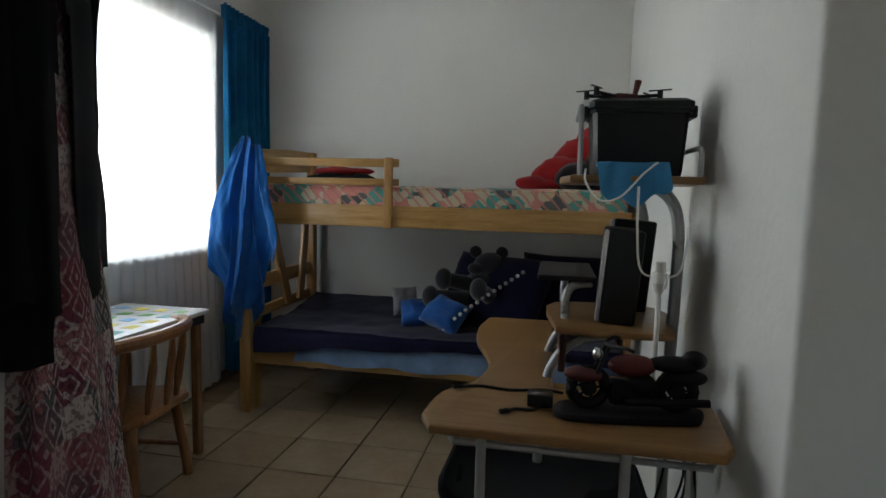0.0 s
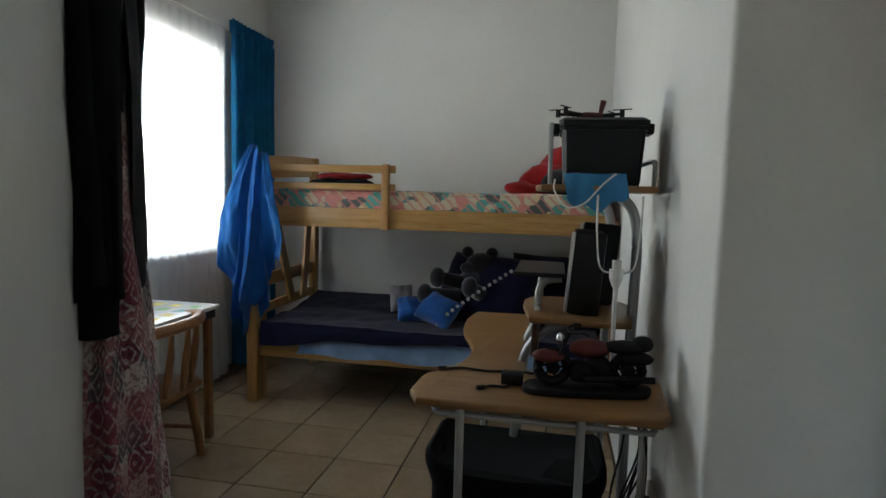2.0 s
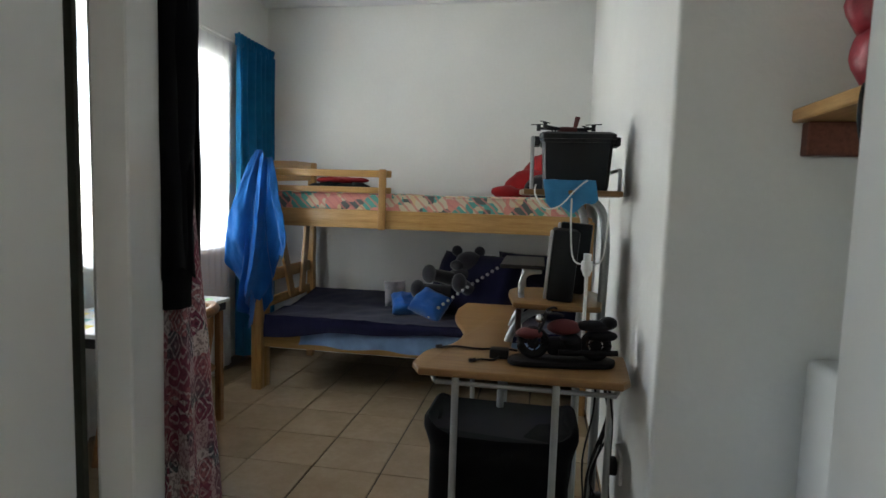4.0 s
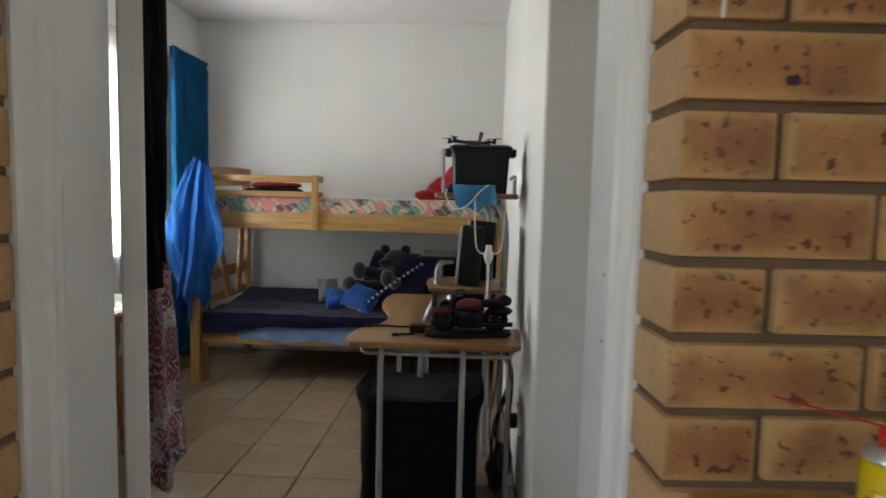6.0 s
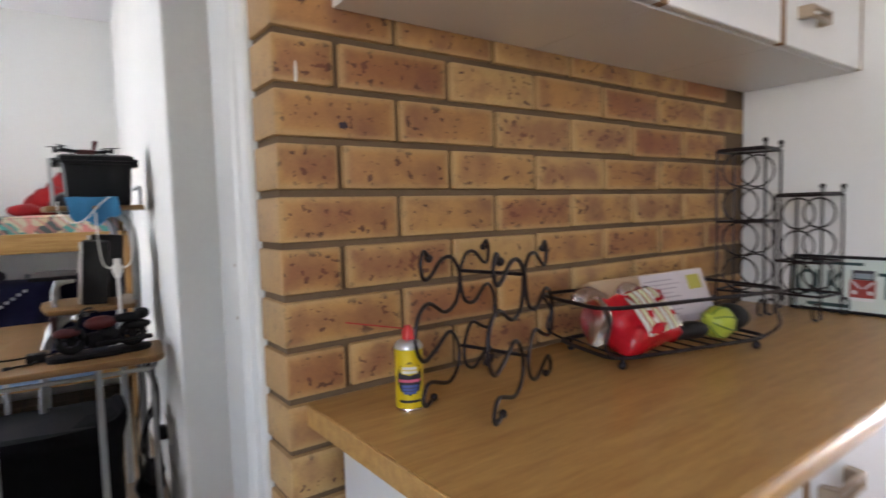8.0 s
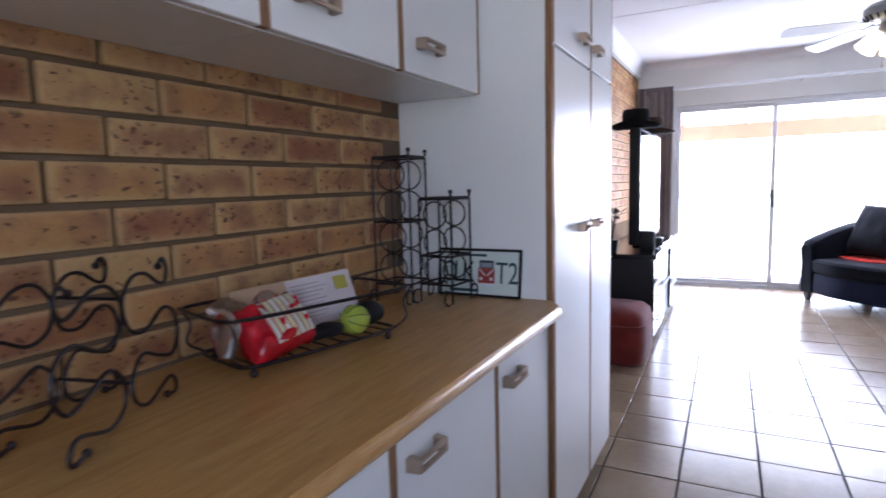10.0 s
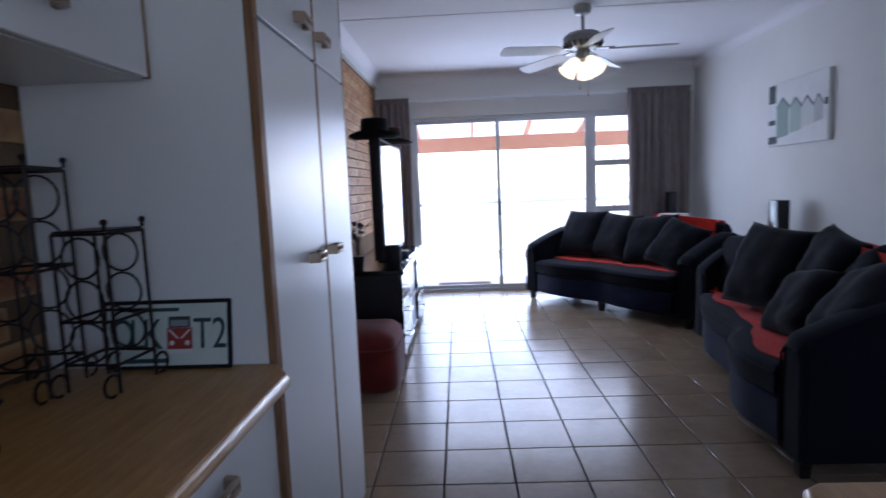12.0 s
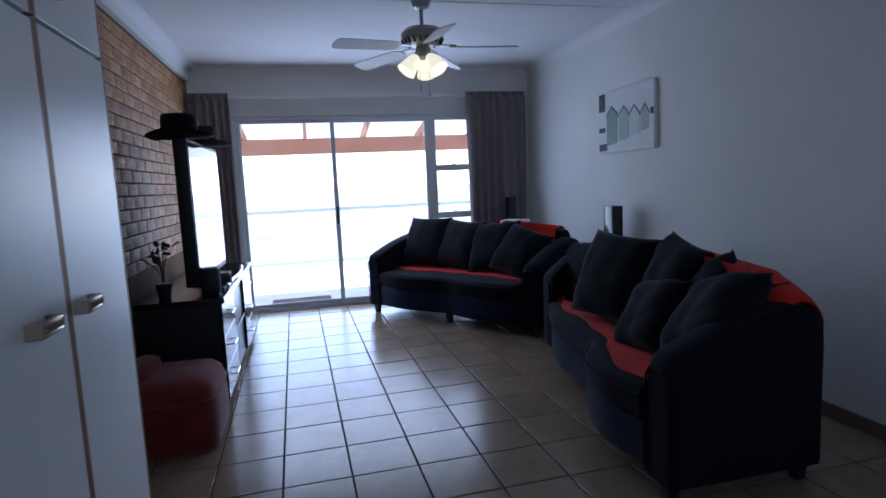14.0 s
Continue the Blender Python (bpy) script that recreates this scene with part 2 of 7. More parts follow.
def box(bm, x0, y0, z0, x1, y1, z1, bevel=0.0, seg=1, m=None):
    """Adds a box, with its edges rounded by bevel."""
    res = bmesh.ops.create_cube(bm, size=1.0)
    vs = res["verts"]
    bmesh.ops.scale(bm, vec=(abs(x1 - x0), abs(y1 - y0), abs(z1 - z0)), verts=vs)
    bmesh.ops.translate(bm, vec=((x0 + x1) / 2, (y0 + y1) / 2, (z0 + z1) / 2), verts=vs)
    if bevel:
        es = list({e for v in vs for e in v.link_edges})
        out = bmesh.ops.bevel(bm, geom=es, offset=bevel, segments=seg, affect='EDGES', profile=0.5)
        vs = list({v for f in out["faces"] for v in f.verts} | {v for v in vs if v.is_valid})
    if m is not None:
        bmesh.ops.transform(bm, matrix=m, verts=vs)
    return vs


def cyl(bm, a, b, r, r2=None, seg=14):
    """Adds a round bar from a to b."""
    a, b = Vector(a), Vector(b)
    d = b - a
    res = bmesh.ops.create_cone(bm, cap_ends=True, segments=seg, radius1=r, radius2=r if r2 is None else r2, depth=d.length)
    m = Matrix.Translation((a + b) / 2) @ d.to_track_quat('Z', 'Y').to_matrix().to_4x4()
    bmesh.ops.transform(bm, matrix=m, verts=res["verts"])
    return res["verts"]


def ball(bm, c, r, sx=1, sy=1, sz=1, u=16, v=10, m=None):
    res = bmesh.ops.create_uvsphere(bm, u_segments=u, v_segments=v, radius=r)
    mm = Matrix.Translation(c) @ (m or Matrix()) @ Matrix.Diagonal((sx, sy, sz, 1))
    bmesh.ops.transform(bm, matrix=mm, verts=res["verts"])
    return res["verts"]


def tube(bm, pts, r, seg=8, closed=False):
    """Adds a bent bar through the points."""
    pts = [Vector(p) for p in pts]
    n = len(pts)
    rings = []
    up = Vector((0, 0, 1))
    for i, p in enumerate(pts):
        a = pts[(i - 1) % n] if (closed or i > 0) else p
        b = pts[(i + 1) % n] if (closed or i < n - 1) else p
        t = (b - a).normalized()
        s = t.cross(up)
        if s.length < 0.05:
            s = t.cross(Vector((0.3, 1, 0)))
        s.normalize()
        if rings and s.dot(last) < 0:
            s = -s
        last = s
        w = s.cross(t).normalized()
        rr = r(i / (n - 1)) if callable(r) else r
        rings.append([bm.verts.new(p + (s * math.cos(k * math.tau / seg) + w * math.sin(k * math.tau / seg)) * rr) for k in range(seg)])
    m = n if closed else n - 1
    for i in range(m):
        A, B = rings[i], rings[(i + 1) % n]
        for k in range(seg):
            bm.faces.new((A[k], A[(k + 1) % seg], B[(k + 1) % seg], B[k]))
    if not closed:
        bm.faces.new(rings[0])
        bm.faces.new(rings[-1][::-1])


def smooth_line(pts, n=8, closed=False):
    """Catmull-Rom points through pts."""
    P = [Vector(p) for p in pts]
    out = []
    m = len(P)
    for i in range(m if closed else m - 1):
        p0 = P[(i - 1) % m] if (closed or i > 0) else P[i]
        p1, p2 = P[i], P[(i + 1) % m]
        p3 = P[(i + 2) % m] if (closed or i + 2 < m) else p2
        for k in range(n):
            t = k / n
            out.append(0.5 * ((2 * p1) + (p2 - p0) * t + (2 * p0 - 5 * p1 + 4 * p2 - p3) * t * t + (3 * p1 - p0 - 3 * p2 + p3) * t ** 3))
    if not closed:
        out.append(P[-1])
    return out


def prism(bm, outline, z0, z1, bevel=0.0, seg=2):
    """Adds an upright solid over a flat outline."""
    bot = [bm.verts.new((p[0], p[1], z0)) for p in outline]
    top = [bm.verts.new((p[0], p[1], z1)) for p in outline]
    n = len(outline)
    fs = [bm.faces.new(bot[::-1]), bm.faces.new(top)]
    for i in range(n):
        fs.append(bm.faces.new((bot[i], bot[(i + 1) % n], top[(i + 1) % n], top[i])))
    bmesh.ops.recalc_face_normals(bm, faces=fs)
    if bevel:
        es = [e for f in fs[:2] for e in f.edges]
        bmesh.ops.bevel(bm, geom=es, offset=bevel, segments=seg, affect='EDGES', profile=0.5)


def loft(bm, rings, cap=True):
    """Joins rings of points into a skin."""
    R = [[bm.verts.new(p) for p in ring] for ring in rings]
    n = len(R[0])
    for a, b in zip(R, R[1:]):
        for k in range(n):
            bm.faces.new((a[k], a[(k + 1) % n], b[(k + 1) % n], b[k]))
    if cap:
        bm.faces.new(R[0][::-1])
        bm.faces.new(R[-1])


def sheet(bm, fn, nu, nv, thick=0.0):
    """A cloth of nu by nv quads, fn(u, v) gives its points; thick gives it a back."""
    V = [[bm.verts.new(fn(i / nu, j / nv)) for j in range(nv + 1)] for i in range(nu + 1)]
    fs = [bm.faces.new((V[i][j], V[i + 1][j], V[i + 1][j + 1], V[i][j + 1])) for i in range(nu) for j in range(nv)]
    if thick:
        bmesh.ops.recalc_face_normals(bm, faces=fs)
        bmesh.ops.solidify(bm, geom=fs, thickness=thick)


def slab(bm, fn, nu, nv, off):
    """A cloth like sheet(), with its back set off by a fixed vector, closed round the edge."""
    G = [[[bm.verts.new(fn(i / nu, j / nv) + Vector(off) * k) for j in range(nv + 1)] for i in range(nu + 1)] for k in (0, 1)]
    for i in range(nu):
        for j in range(nv):
            for g, r in ((G[0], 1), (G[1], -1)):
                bm.faces.new((g[i][j], g[i + 1][j], g[i + 1][j + 1], g[i][j + 1])[::r])
    rim = [(i, 0) for i in range(nu)] + [(nu, j) for j in range(nv)] + [(i, nv) for i in range(nu, 0, -1)] + [(0, j) for j in range(nv, 0, -1)]
    for (a, b), (c, d) in zip(rim, rim[1:] + rim[:1]):
        bm.faces.new((G[0][a][b], G[1][a][b], G[1][c][d], G[0][c][d]))


def mesh_of(name, bm, material, smooth=None):
    me = bpy.data.meshes.new(name)
    bmesh.ops.recalc_face_normals(bm, faces=bm.faces)
    bm.to_mesh(me)
    bm.free()
    for m in (material if isinstance(material, (list, tuple)) else [material]):
        me.materials.append(m)
    if smooth is not None:
        me.polygons.foreach_set("use_smooth", [True] * len(me.polygons))
        me.set_sharp_from_angle(angle=radians(smooth))
    return me


def thing(name, label, category, m=None, group="", kind=""):
    """An empty thing, to which parts are added."""
    ob = new(name)
    ob.empty_display_size = 0.1
    if m is not None:
        ob.matrix_world = m
    return tagged(ob, label, category, group, kind)


def part(name, bm, material, parent, label="", smooth=35):
    ob = new(name, mesh_of(name, bm, material, smooth))
    ob.parent = parent
    return tagged(ob, label)


def solid(name, bm, material, label, category, m=None, kind="", group="", smooth=35):
    """A thing that is one mesh."""
    ob = new(name, mesh_of(name, bm, material, smooth))
    if m is not None:
        ob.matrix_world = m
    return tagged(ob, label, category, group, kind)


def simple(name, parent, material, *boxes, bevel=0.0, seg=1, label=""):
    bm = bmesh.new()
    for b in boxes:
        box(bm, *b, bevel=bevel, seg=seg)
    return part(name, bm, material, parent, label)


def wall(name, material, label, *boxes, m=None):
    bm = bmesh.new()
    for b in boxes:
        box(bm, *b)
    return solid(name, bm, material, label, "wall", m, "structure")


# ---- large structure ----
CH = 2.62           # ceiling height
XE, XW = 7.08, -2.3  # end walls of kitchen and lounge
YS = -3.66          # long wall behind the sofas

bm = bmesh.new()
box(bm, XW - 0.3, YS - 0.3, -0.15, XE + 0.02, 0.29, -0.008)
floor = solid("floor", bm, GROUT, "cream glazed ceramic tiles with dark grout lines", "floor", kind="structure")
bm = bmesh.new()
box(bm, -2.75, -1.0, -0.15, 1.2, 2.9, -0.0085)
bedroom_floor = solid("floor_bedroom", bm, GROUT, "cream glazed ceramic tiles with dark grout lines", "floor", BED, "structure")
bm = bmesh.new()
box(bm, XW - 0.3, YS - 0.3, CH, XE + 0.3, 0.20, CH + 0.12)
ceiling = solid("ceiling", bm, CEIL, "white painted ceiling with thin joint strips", "ceiling", kind="structure")
bm = bmesh.new()
box(bm, -2.7, -1.1, CH + 0.001, 1.2, 2.85, CH + 0.12)
solid("ceiling_bedroom", bm, CEIL, "white painted bedroom ceiling", "ceiling", BED, "structure")
# joint strips on the lounge ceiling
for xs in (4.8,):
    bm = bmesh.new()
    box(bm, xs - 0.006, YS, CH - 0.004, xs + 0.006, 0.05, CH - 0.0005, 0.002)
    solid("trim_ceiling", bm, CEIL, "flat white ceiling joint strip", "trim", kind="structure")

# coved cornice round the lounge
CV = [(0, 0), (0.075, 0), (0.060, -0.005), (0.040, -0.016), (0.022, -0.034), (0.008, -0.058), (0, -0.085)]
for nm, a, b, into in (("trim_cornice_north", (2.62, 0.0495), (XE, 0.0495), (0, -1)), ("trim_cornice_east", (XE - 0.0005, 0.049), (XE - 0.0005, YS), (-1, 0)), ("trim_cornice_south", (XE, YS + 0.0005), (XW, YS + 0.0005), (0, 1))):
    bm = bmesh.new()
    loft(bm, [[(p[0] + into[0] * q, p[1] + into[1] * q, CH - 0.0005 + z) for q, z in CV] for p in (a, b)])
    solid(nm, bm, CEIL, "white coved cornice between wall and ceiling", "cornice", kind="structure")

# end wall of the lounge round the sliding door
SD0, SD1, SDH = -0.33, -3.0, 2.11
wall("wall_east", PLASTER, "white plastered wall round the sliding door",
     (XE, SD0, 0, XE + 0.22, 0.35, CH), (XE, YS - 0.2, 0, XE + 0.22, SD1, CH), (XE, SD1, SDH, XE + 0.22, SD0, CH), (XE, SD1, -0.02, XE + 0.22, SD0, 0.004))
wall("wall_south", PLASTER, "rough white plastered wall behind the sofas", (XW - 0.25, YS - 0.22, 0, XE, YS, CH))
wall("wall_west", PLASTER, "white plastered kitchen end wall", (XW - 0.22, YS, 0, XW, -3.0, CH), (XW - 0.22, -1.6, 0, XW, 0.0, CH),
     (XW - 0.22, -3.0, 0, XW, -1.6, 0.9), (XW - 0.22, -3.0, 2.05, XW, -1.6, CH))
# wall between kitchen and bedroom: brick skin to the kitchen, plaster to the bedroom
DOOR_L, DOOR_R, DOOR_H = -0.80, 0.0, 2.09
wall("wall_north", MORTAR, "yellow-brown face brick wall with raked brown mortar",
     (XW, 0.011, 0, DOOR_L - 0.008, 0.11, CH), (DOOR_R + 0.008, 0.011, 0, 2.62, 0.11, CH), (DOOR_L - 0.008, 0.011, DOOR_H + 0.02, DOOR_R + 0.008, 0.11, CH))
wall("wall_lounge_north", MORTAR, "yellow-brown face brick wall of the lounge", (2.62, 0.088, 0, XE, 0.2, 2.47))
wall("wall_lounge_top", PLASTER, "white plastered band above the brick", (2.62, 0.05, 2.47, XE, 0.2, CH))
wall("wall_bedroom_south", PLASTER, "white plastered wall beside the bedroom door",
     (-2.6, 0.1105, 0, DOOR_L, 0.311, CH), (DOOR_R, 0.1105, 0, 1.0, 0.311, CH), (DOOR_L, 0.1105, DOOR_H, DOOR_R, 0.385, CH),
     (-2.6, 0.311, 0, DOOR_L - 0.072, 0.385, CH), (DOOR_R + 0.035, 0.311, 0, 1.0, 0.362, CH))
# bedroom walls, in the bedroom's own directions
WN0, WN1, WZ0, WZ1 = 0.25, 2.0, 0.86, 2.08     # window
wall("wall_bedroom_west", PLASTER, "white plastered wall round the bedroom window",
     (-2.64, -1.1, 0, -2.42, WN0, CH), (-2.64, WN1, 0, -2.42, 2.8, CH), (-2.64, WN0, 0, -2.42, WN1, WZ0), (-2.64, WN0, WZ1, -2.42, WN1, CH), m=BED)
wall("wall_bedroom_north", PLASTER, "white plastered wall behind the bunk bed", (-2.42, 2.6, 0, 0.0, 2.8, CH), m=BED)
bm = bmesh.new()
box(bm, 0.0, 0.0, -0.02, 0.749, 2.8, CH + 0.02, 0.014, 3)
solid("wall_bedroom_east", bm, PLASTER, "rough white plastered wall with a rounded corner", "wall", BED, "structure")
wall("wall_niche_east", PLASTER, "white plastered wall of the niche", (0.75, -1.0, 0, 0.9, 2.8, CH), m=BED)

# ---- outside ----
bm = bmesh.new()
box(bm, -300, -300, -0.6, 300, 300, -0.2)
solid("ground", bm, GROUND, "dry sunlit lawn round the house", "ground", kind="structure")
bm = bmesh.new()
box(bm, XE + 0.22, -6.0, -0.18, 10.2, 3.0, -0.03)
solid("pavement_patio", bm, PATIO, "pale sunlit patio slab", "patio", kind="structure")
patio_roof = thing("patio_roof", "timber patio roof with white sheeting", "patio roof")
bm = bmesh.new()
box(bm, 0, -5.0, -0.01, 3.3, 2.4, 0.01, m=pose(XE + 0.22, 0, 2.60, 0, 10.2, 0))
part("roof_sheet", bm, SHEET, patio_roof)
for k in range(8):
    bm = bmesh.new()
    box(bm, 0, -0.025, -0.12, 3.0, 0.025, 0, m=pose(XE + 0.22, -4.6 + k * 0.88, 2.585, 0, 10.2, 0))
    part("rafter", bm, TIMBER, patio_roof)
bm = bmesh.new()
box(bm, 9.45, -5.0, 1.84, 9.53, 2.4, 2.07)
part("beam", bm, TIMBER, patio_roof)
for yy in (-4.9, 2.3):
    bm = bmesh.new()
    cyl(bm, (9.49, yy, -0.03), (9.49, yy, 1.84), 0.06)
    part("post", bm, TIMBER, patio_roof)
rail = thing("patio_railing", "white painted patio railing with two bars", "railing")
for zz in (0.22, 1.0):
    bm = bmesh.new()
    box(bm, 9.42, -5.0, zz - 0.026, 9.46, 2.4, zz + 0.026, 0.008)
    part("bar", bm, ALU, rail)
for k in (0, 5):
    bm = bmesh.new()
    box(bm, 9.425, -5.0 + k * 1.48 - 0.025, -0.03, 9.455, -5.0 + k * 1.48 + 0.025, 1.04, 0.006)
    part("post", bm, ALU, rail)
# yard wall outside the bedroom window
bm = bmesh.new()
box(bm, -7.2, -6, -0.2, -7.0, 16, 2.2)
solid("yard_wall", bm, mat("cream_yard_wall", (0.80, 0.77, 0.66), 0.9, var=0.05), "cream plastered yard wall outside the window", "wall", BED, "structure")

# ---- sliding door ----
sd = thing("door_sliding", "white aluminium sliding door with a side window", "sliding door", kind="structure")
fx0, fx1 = XE + 0.02, XE + 0.10


def frame_bars(name, parent, x0, x1, y0, y1, z0, z1, w, material=ALU, label=""):
    bm = bmesh.new()
    box(bm, x0, y0, z0, x1, y0 + w, z1, 0.004)
    box(bm, x0, y1 - w, z0, x1, y1, z1, 0.004)
    box(bm, x0 + 0.001, y0 + w, z0, x1 - 0.001, y1 - w, z0 + w, 0.004)
    box(bm, x0 + 0.001, y0 + w, z1 - w, x1 - 0.001, y1 - w, z1, 0.004)
    return part(name, bm, material, parent, label)


frame_bars("outer_frame", sd, fx0, fx1, SD1, SD0, 0.0, SDH, 0.030)
simple("mullion", sd, ALU, (fx0, -2.492, 0.030, fx1, -2.445, SDH - 0.030), bevel=0.004)
p1_ = frame_bars("fixed_leaf", sd, fx0 + 0.045, fx1 - 0.005, -1.39, SD0 - 0.0305, 0.0305, SDH - 0.0305, 0.038)
p2_ = frame_bars("sliding_leaf", sd, fx0 + 0.002, fx0 + 0.04, -2.4445, -1.34, 0.0305, SDH - 0.0305, 0.045)
simple("handle", p2_, mat("black_plastic", (0.03, 0.03, 0.035), 0.4), (fx0 - 0.025, -1.378, 0.92, fx0 + 0.001, -1.353, 1.12), bevel=0.006)
p3_ = frame_bars("side_window_top", sd, fx0 + 0.01, fx1 - 0.01, -2.969, -2.4925, 1.5005, SDH - 0.0305, 0.034)
p4_ = frame_bars("side_window_middle", sd, fx0 + 0.01, fx1 - 0.01, -2.969, -2.4925, 0.9505, 1.50, 0.034)
p5_ = frame_bars("side_window_bottom", sd, fx0 + 0.01, fx1 - 0.01, -2.969, -2.4925, 0.0305, 0.95, 0.034)
for pp, zz in ((p3_, 1.52), (p4_, 0.97)):
    bm = bmesh.new()
    box(bm, fx0 - 0.004, -2.76, zz, fx0 + 0.012, -2.70, zz + 0.02, 0.003)
    cyl(bm, (fx0 - 0.001, -2.73, zz + 0.01), (fx0 - 0.018, -2.735, zz + 0.05), 0.004, seg=8)
    part("window_catch", bm, CHROME, pp, "small metal window catch")
for pp, (y0, y1, z0, z1, xx) in ((p1_, (-1.352, SD0 - 0.069, 0.069, SDH - 0.069, fx0 + 0.07)), (p2_, (-2.399, -1.386, 0.076, SDH - 0.076, fx0 + 0.02)),
                                (p3_, (-2.934, -2.527, 1.535, SDH - 0.065, fx0 + 0.04)), (p4_, (-2.934, -2.527, 0.985, 1.465, fx0 + 0.04)), (p5_, (-2.934, -2.527, 0.065, 0.915, fx0 + 0.04))):
    g = simple("pane", pp, GLASS, (xx, y0, z0, xx + 0.004, y1, z1))
    g.visible_shadow = False

# ---- bedroom window ----
bw = thing("window_bedroom", "white steel bedroom window with clear panes", "window", BED, kind="structure")
for k in range(3):
    y0 = WN0 + k * (WN1 - WN0) / 3
    y1 = y0 + (WN1 - WN0) / 3
    bm = bmesh.new()
    for b in ((y0, WZ0, y0 + 0.03, WZ1), (y1 - 0.03, WZ0, y1, WZ1), (y0 + 0.03, WZ0, y1 - 0.03, WZ0 + 0.04), (y0 + 0.03, WZ1 - 0.04, y1 - 0.03, WZ1)):
        box(bm, -2.60, b[0], b[1], -2.56, b[2], b[3], 0.004)
    wf = part("window_frame", bm, ALU, bw)
    g = simple("pane", wf, GLASS, (-2.582, y0 + 0.03, WZ0 + 0.04, -2.578, y1 - 0.03, WZ1 - 0.04))
    g.visible_shadow = False
simple("window_sill", bw, GLOSS_WHITE, (-2.55, WN0, WZ0 - 0.03, -2.40, WN1, WZ0 + 0.005), bevel=0.006)

# ---- bedroom door frame and leaf ----
FY0, FY1 = 0.112, 0.312
dfr = thing("door_frame", "white painted steel door frame with rounded rebate", "door frame", kind="structure")
for sx, x0 in ((1, DOOR_L), (-1, DOOR_R)):
    bm = bmesh.new()
    prof = [(-0.012, FY0 - 0.004), (0.004, FY0 - 0.004), (0.009, FY0 + 0.001), (0.0095, FY0 + 0.036), (0.013, FY0 + 0.040), (0.0155, FY0 + 0.046), (0.013, FY0 + 0.052), (0.0125, FY0 + 0.058),
            (0.0155, FY0 + 0.064), (0.0145, FY0 + 0.070), (0.011, FY0 + 0.074), (0.011, FY1 - 0.006), (0.007, FY1), (-0.012, FY1)]
    ol = [(x0 + sx * a, b) for a, b in prof]
    prism(bm, ol if sx < 0 else ol[::-1], 0, DOOR_H)
    part("jamb", bm, GLOSS_WHITE, dfr)
    bm = bmesh.new()
    xo = DOOR_L - 0.068 if sx > 0 else DOOR_R + 0.035
    box(bm, xo - 0.004, FY1 + 0.0005, 0, xo + 0.004, 0.39 if sx > 0 else 0.366, DOOR_H, 0.003)
    part("rebate", bm, GLOSS_WHITE, dfr)
    for zz in (0.62, 1.02, 1.12):
        if sx < 0:
            bm = bmesh.new()
            ball(bm, (x0 - 0.011, FY0 + 0.10, zz), 0.0035, 0.5, 1, 1, 10, 6)
            part("screw_head", bm, HANDLE, dfr)
# added dark strip: the hinge gap's shade as an olive colour, no real seal
simple("hinge_seal", dfr, mat("dark_olive_gap_shade", (0.05, 0.05, 0.035), 0.8, var=0.1), (-0.8635, 0.372, 0.01, -0.8325, 0.380, 2.04), label="dark strip standing in for the shade in the hinge gap")
simple("head", dfr, GLOSS_WHITE, (DOOR_L, FY0, DOOR_H - 0.03, DOOR_R, FY1, DOOR_H + 0.02), bevel=0.006)
leaf = thing("door_bedroom", "white painted panel door standing open into the bedroom", "door", pose(-0.779, 0.392, 0, 0, 0, 119), kind="structure")
simple("door_leaf", leaf, GLOSS_WHITE, (0, 0.0, 0.01, 0.78, 0.040, 2.04), bevel=0.003)
for zz in (0.35, 1.75):
    bm = bmesh.new()
    cyl(bm, (-0.006, 0.046, zz), (-0.006, 0.046, zz + 0.1), 0.008)
    part("hinge", bm, GLOSS_WHITE, leaf)

# ---- kitchen: worktop, base units, wall units, tall cupboard ----


def bow_handle(parent, x, y, z, tilt=0, w=0.12):
    """A boxy bow handle with a slot, on a front that faces -y."""
    bm = bmesh.new()
    mm = pose(x, y, z, 0, tilt, 0)
    for z0 in (-0.0145, 0.0055):
        box(bm, -w / 2 + 0.012, -0.030, z0, w / 2 - 0.012, -0.020, z0 + 0.009, 0.003, 2, mm)
    for s in (-1, 1):
        prof = [(s * w / 2, 0.001), (s * (w / 2 - 0.016), 0.001), (s * (w / 2 - 0.024), -0.0225), (s * (w / 2 - 0.012), -0.030), (s * (w / 2 - 0.006), -0.028)]
        k = len(bm.verts)
        prism(bm, prof, -0.0145, 0.0145, 0.002, 1)
        bm.verts.ensure_lookup_table()
        bmesh.ops.transform(bm, matrix=mm, verts=bm.verts[k:])
    return part("handle", bm, HANDLE, parent, "satin metal bow handle with beige ends")


def front(parent, x0, x1, z0, z1, y, hx, hz, tilt, hw=0.12):
    """A white door with wood edging on its sides."""
    d = simple("door", parent, MELAMINE, (x0 + 0.012, y - 0.018, z0, x1 - 0.012, y, z1), bevel=0.002)
    for e0, e1 in ((x0 + 0.002, x0 + 0.0115), (x1 - 0.0115, x1 - 0.002)):
        simple("edging", d, EDGE_WOOD, (e0, y - 0.0185, z0, e1, y, z1), bevel=0.001, label="oak edging strip")
    bow_handle(d, hx, y - 0.018, hz, tilt, hw)
    return d


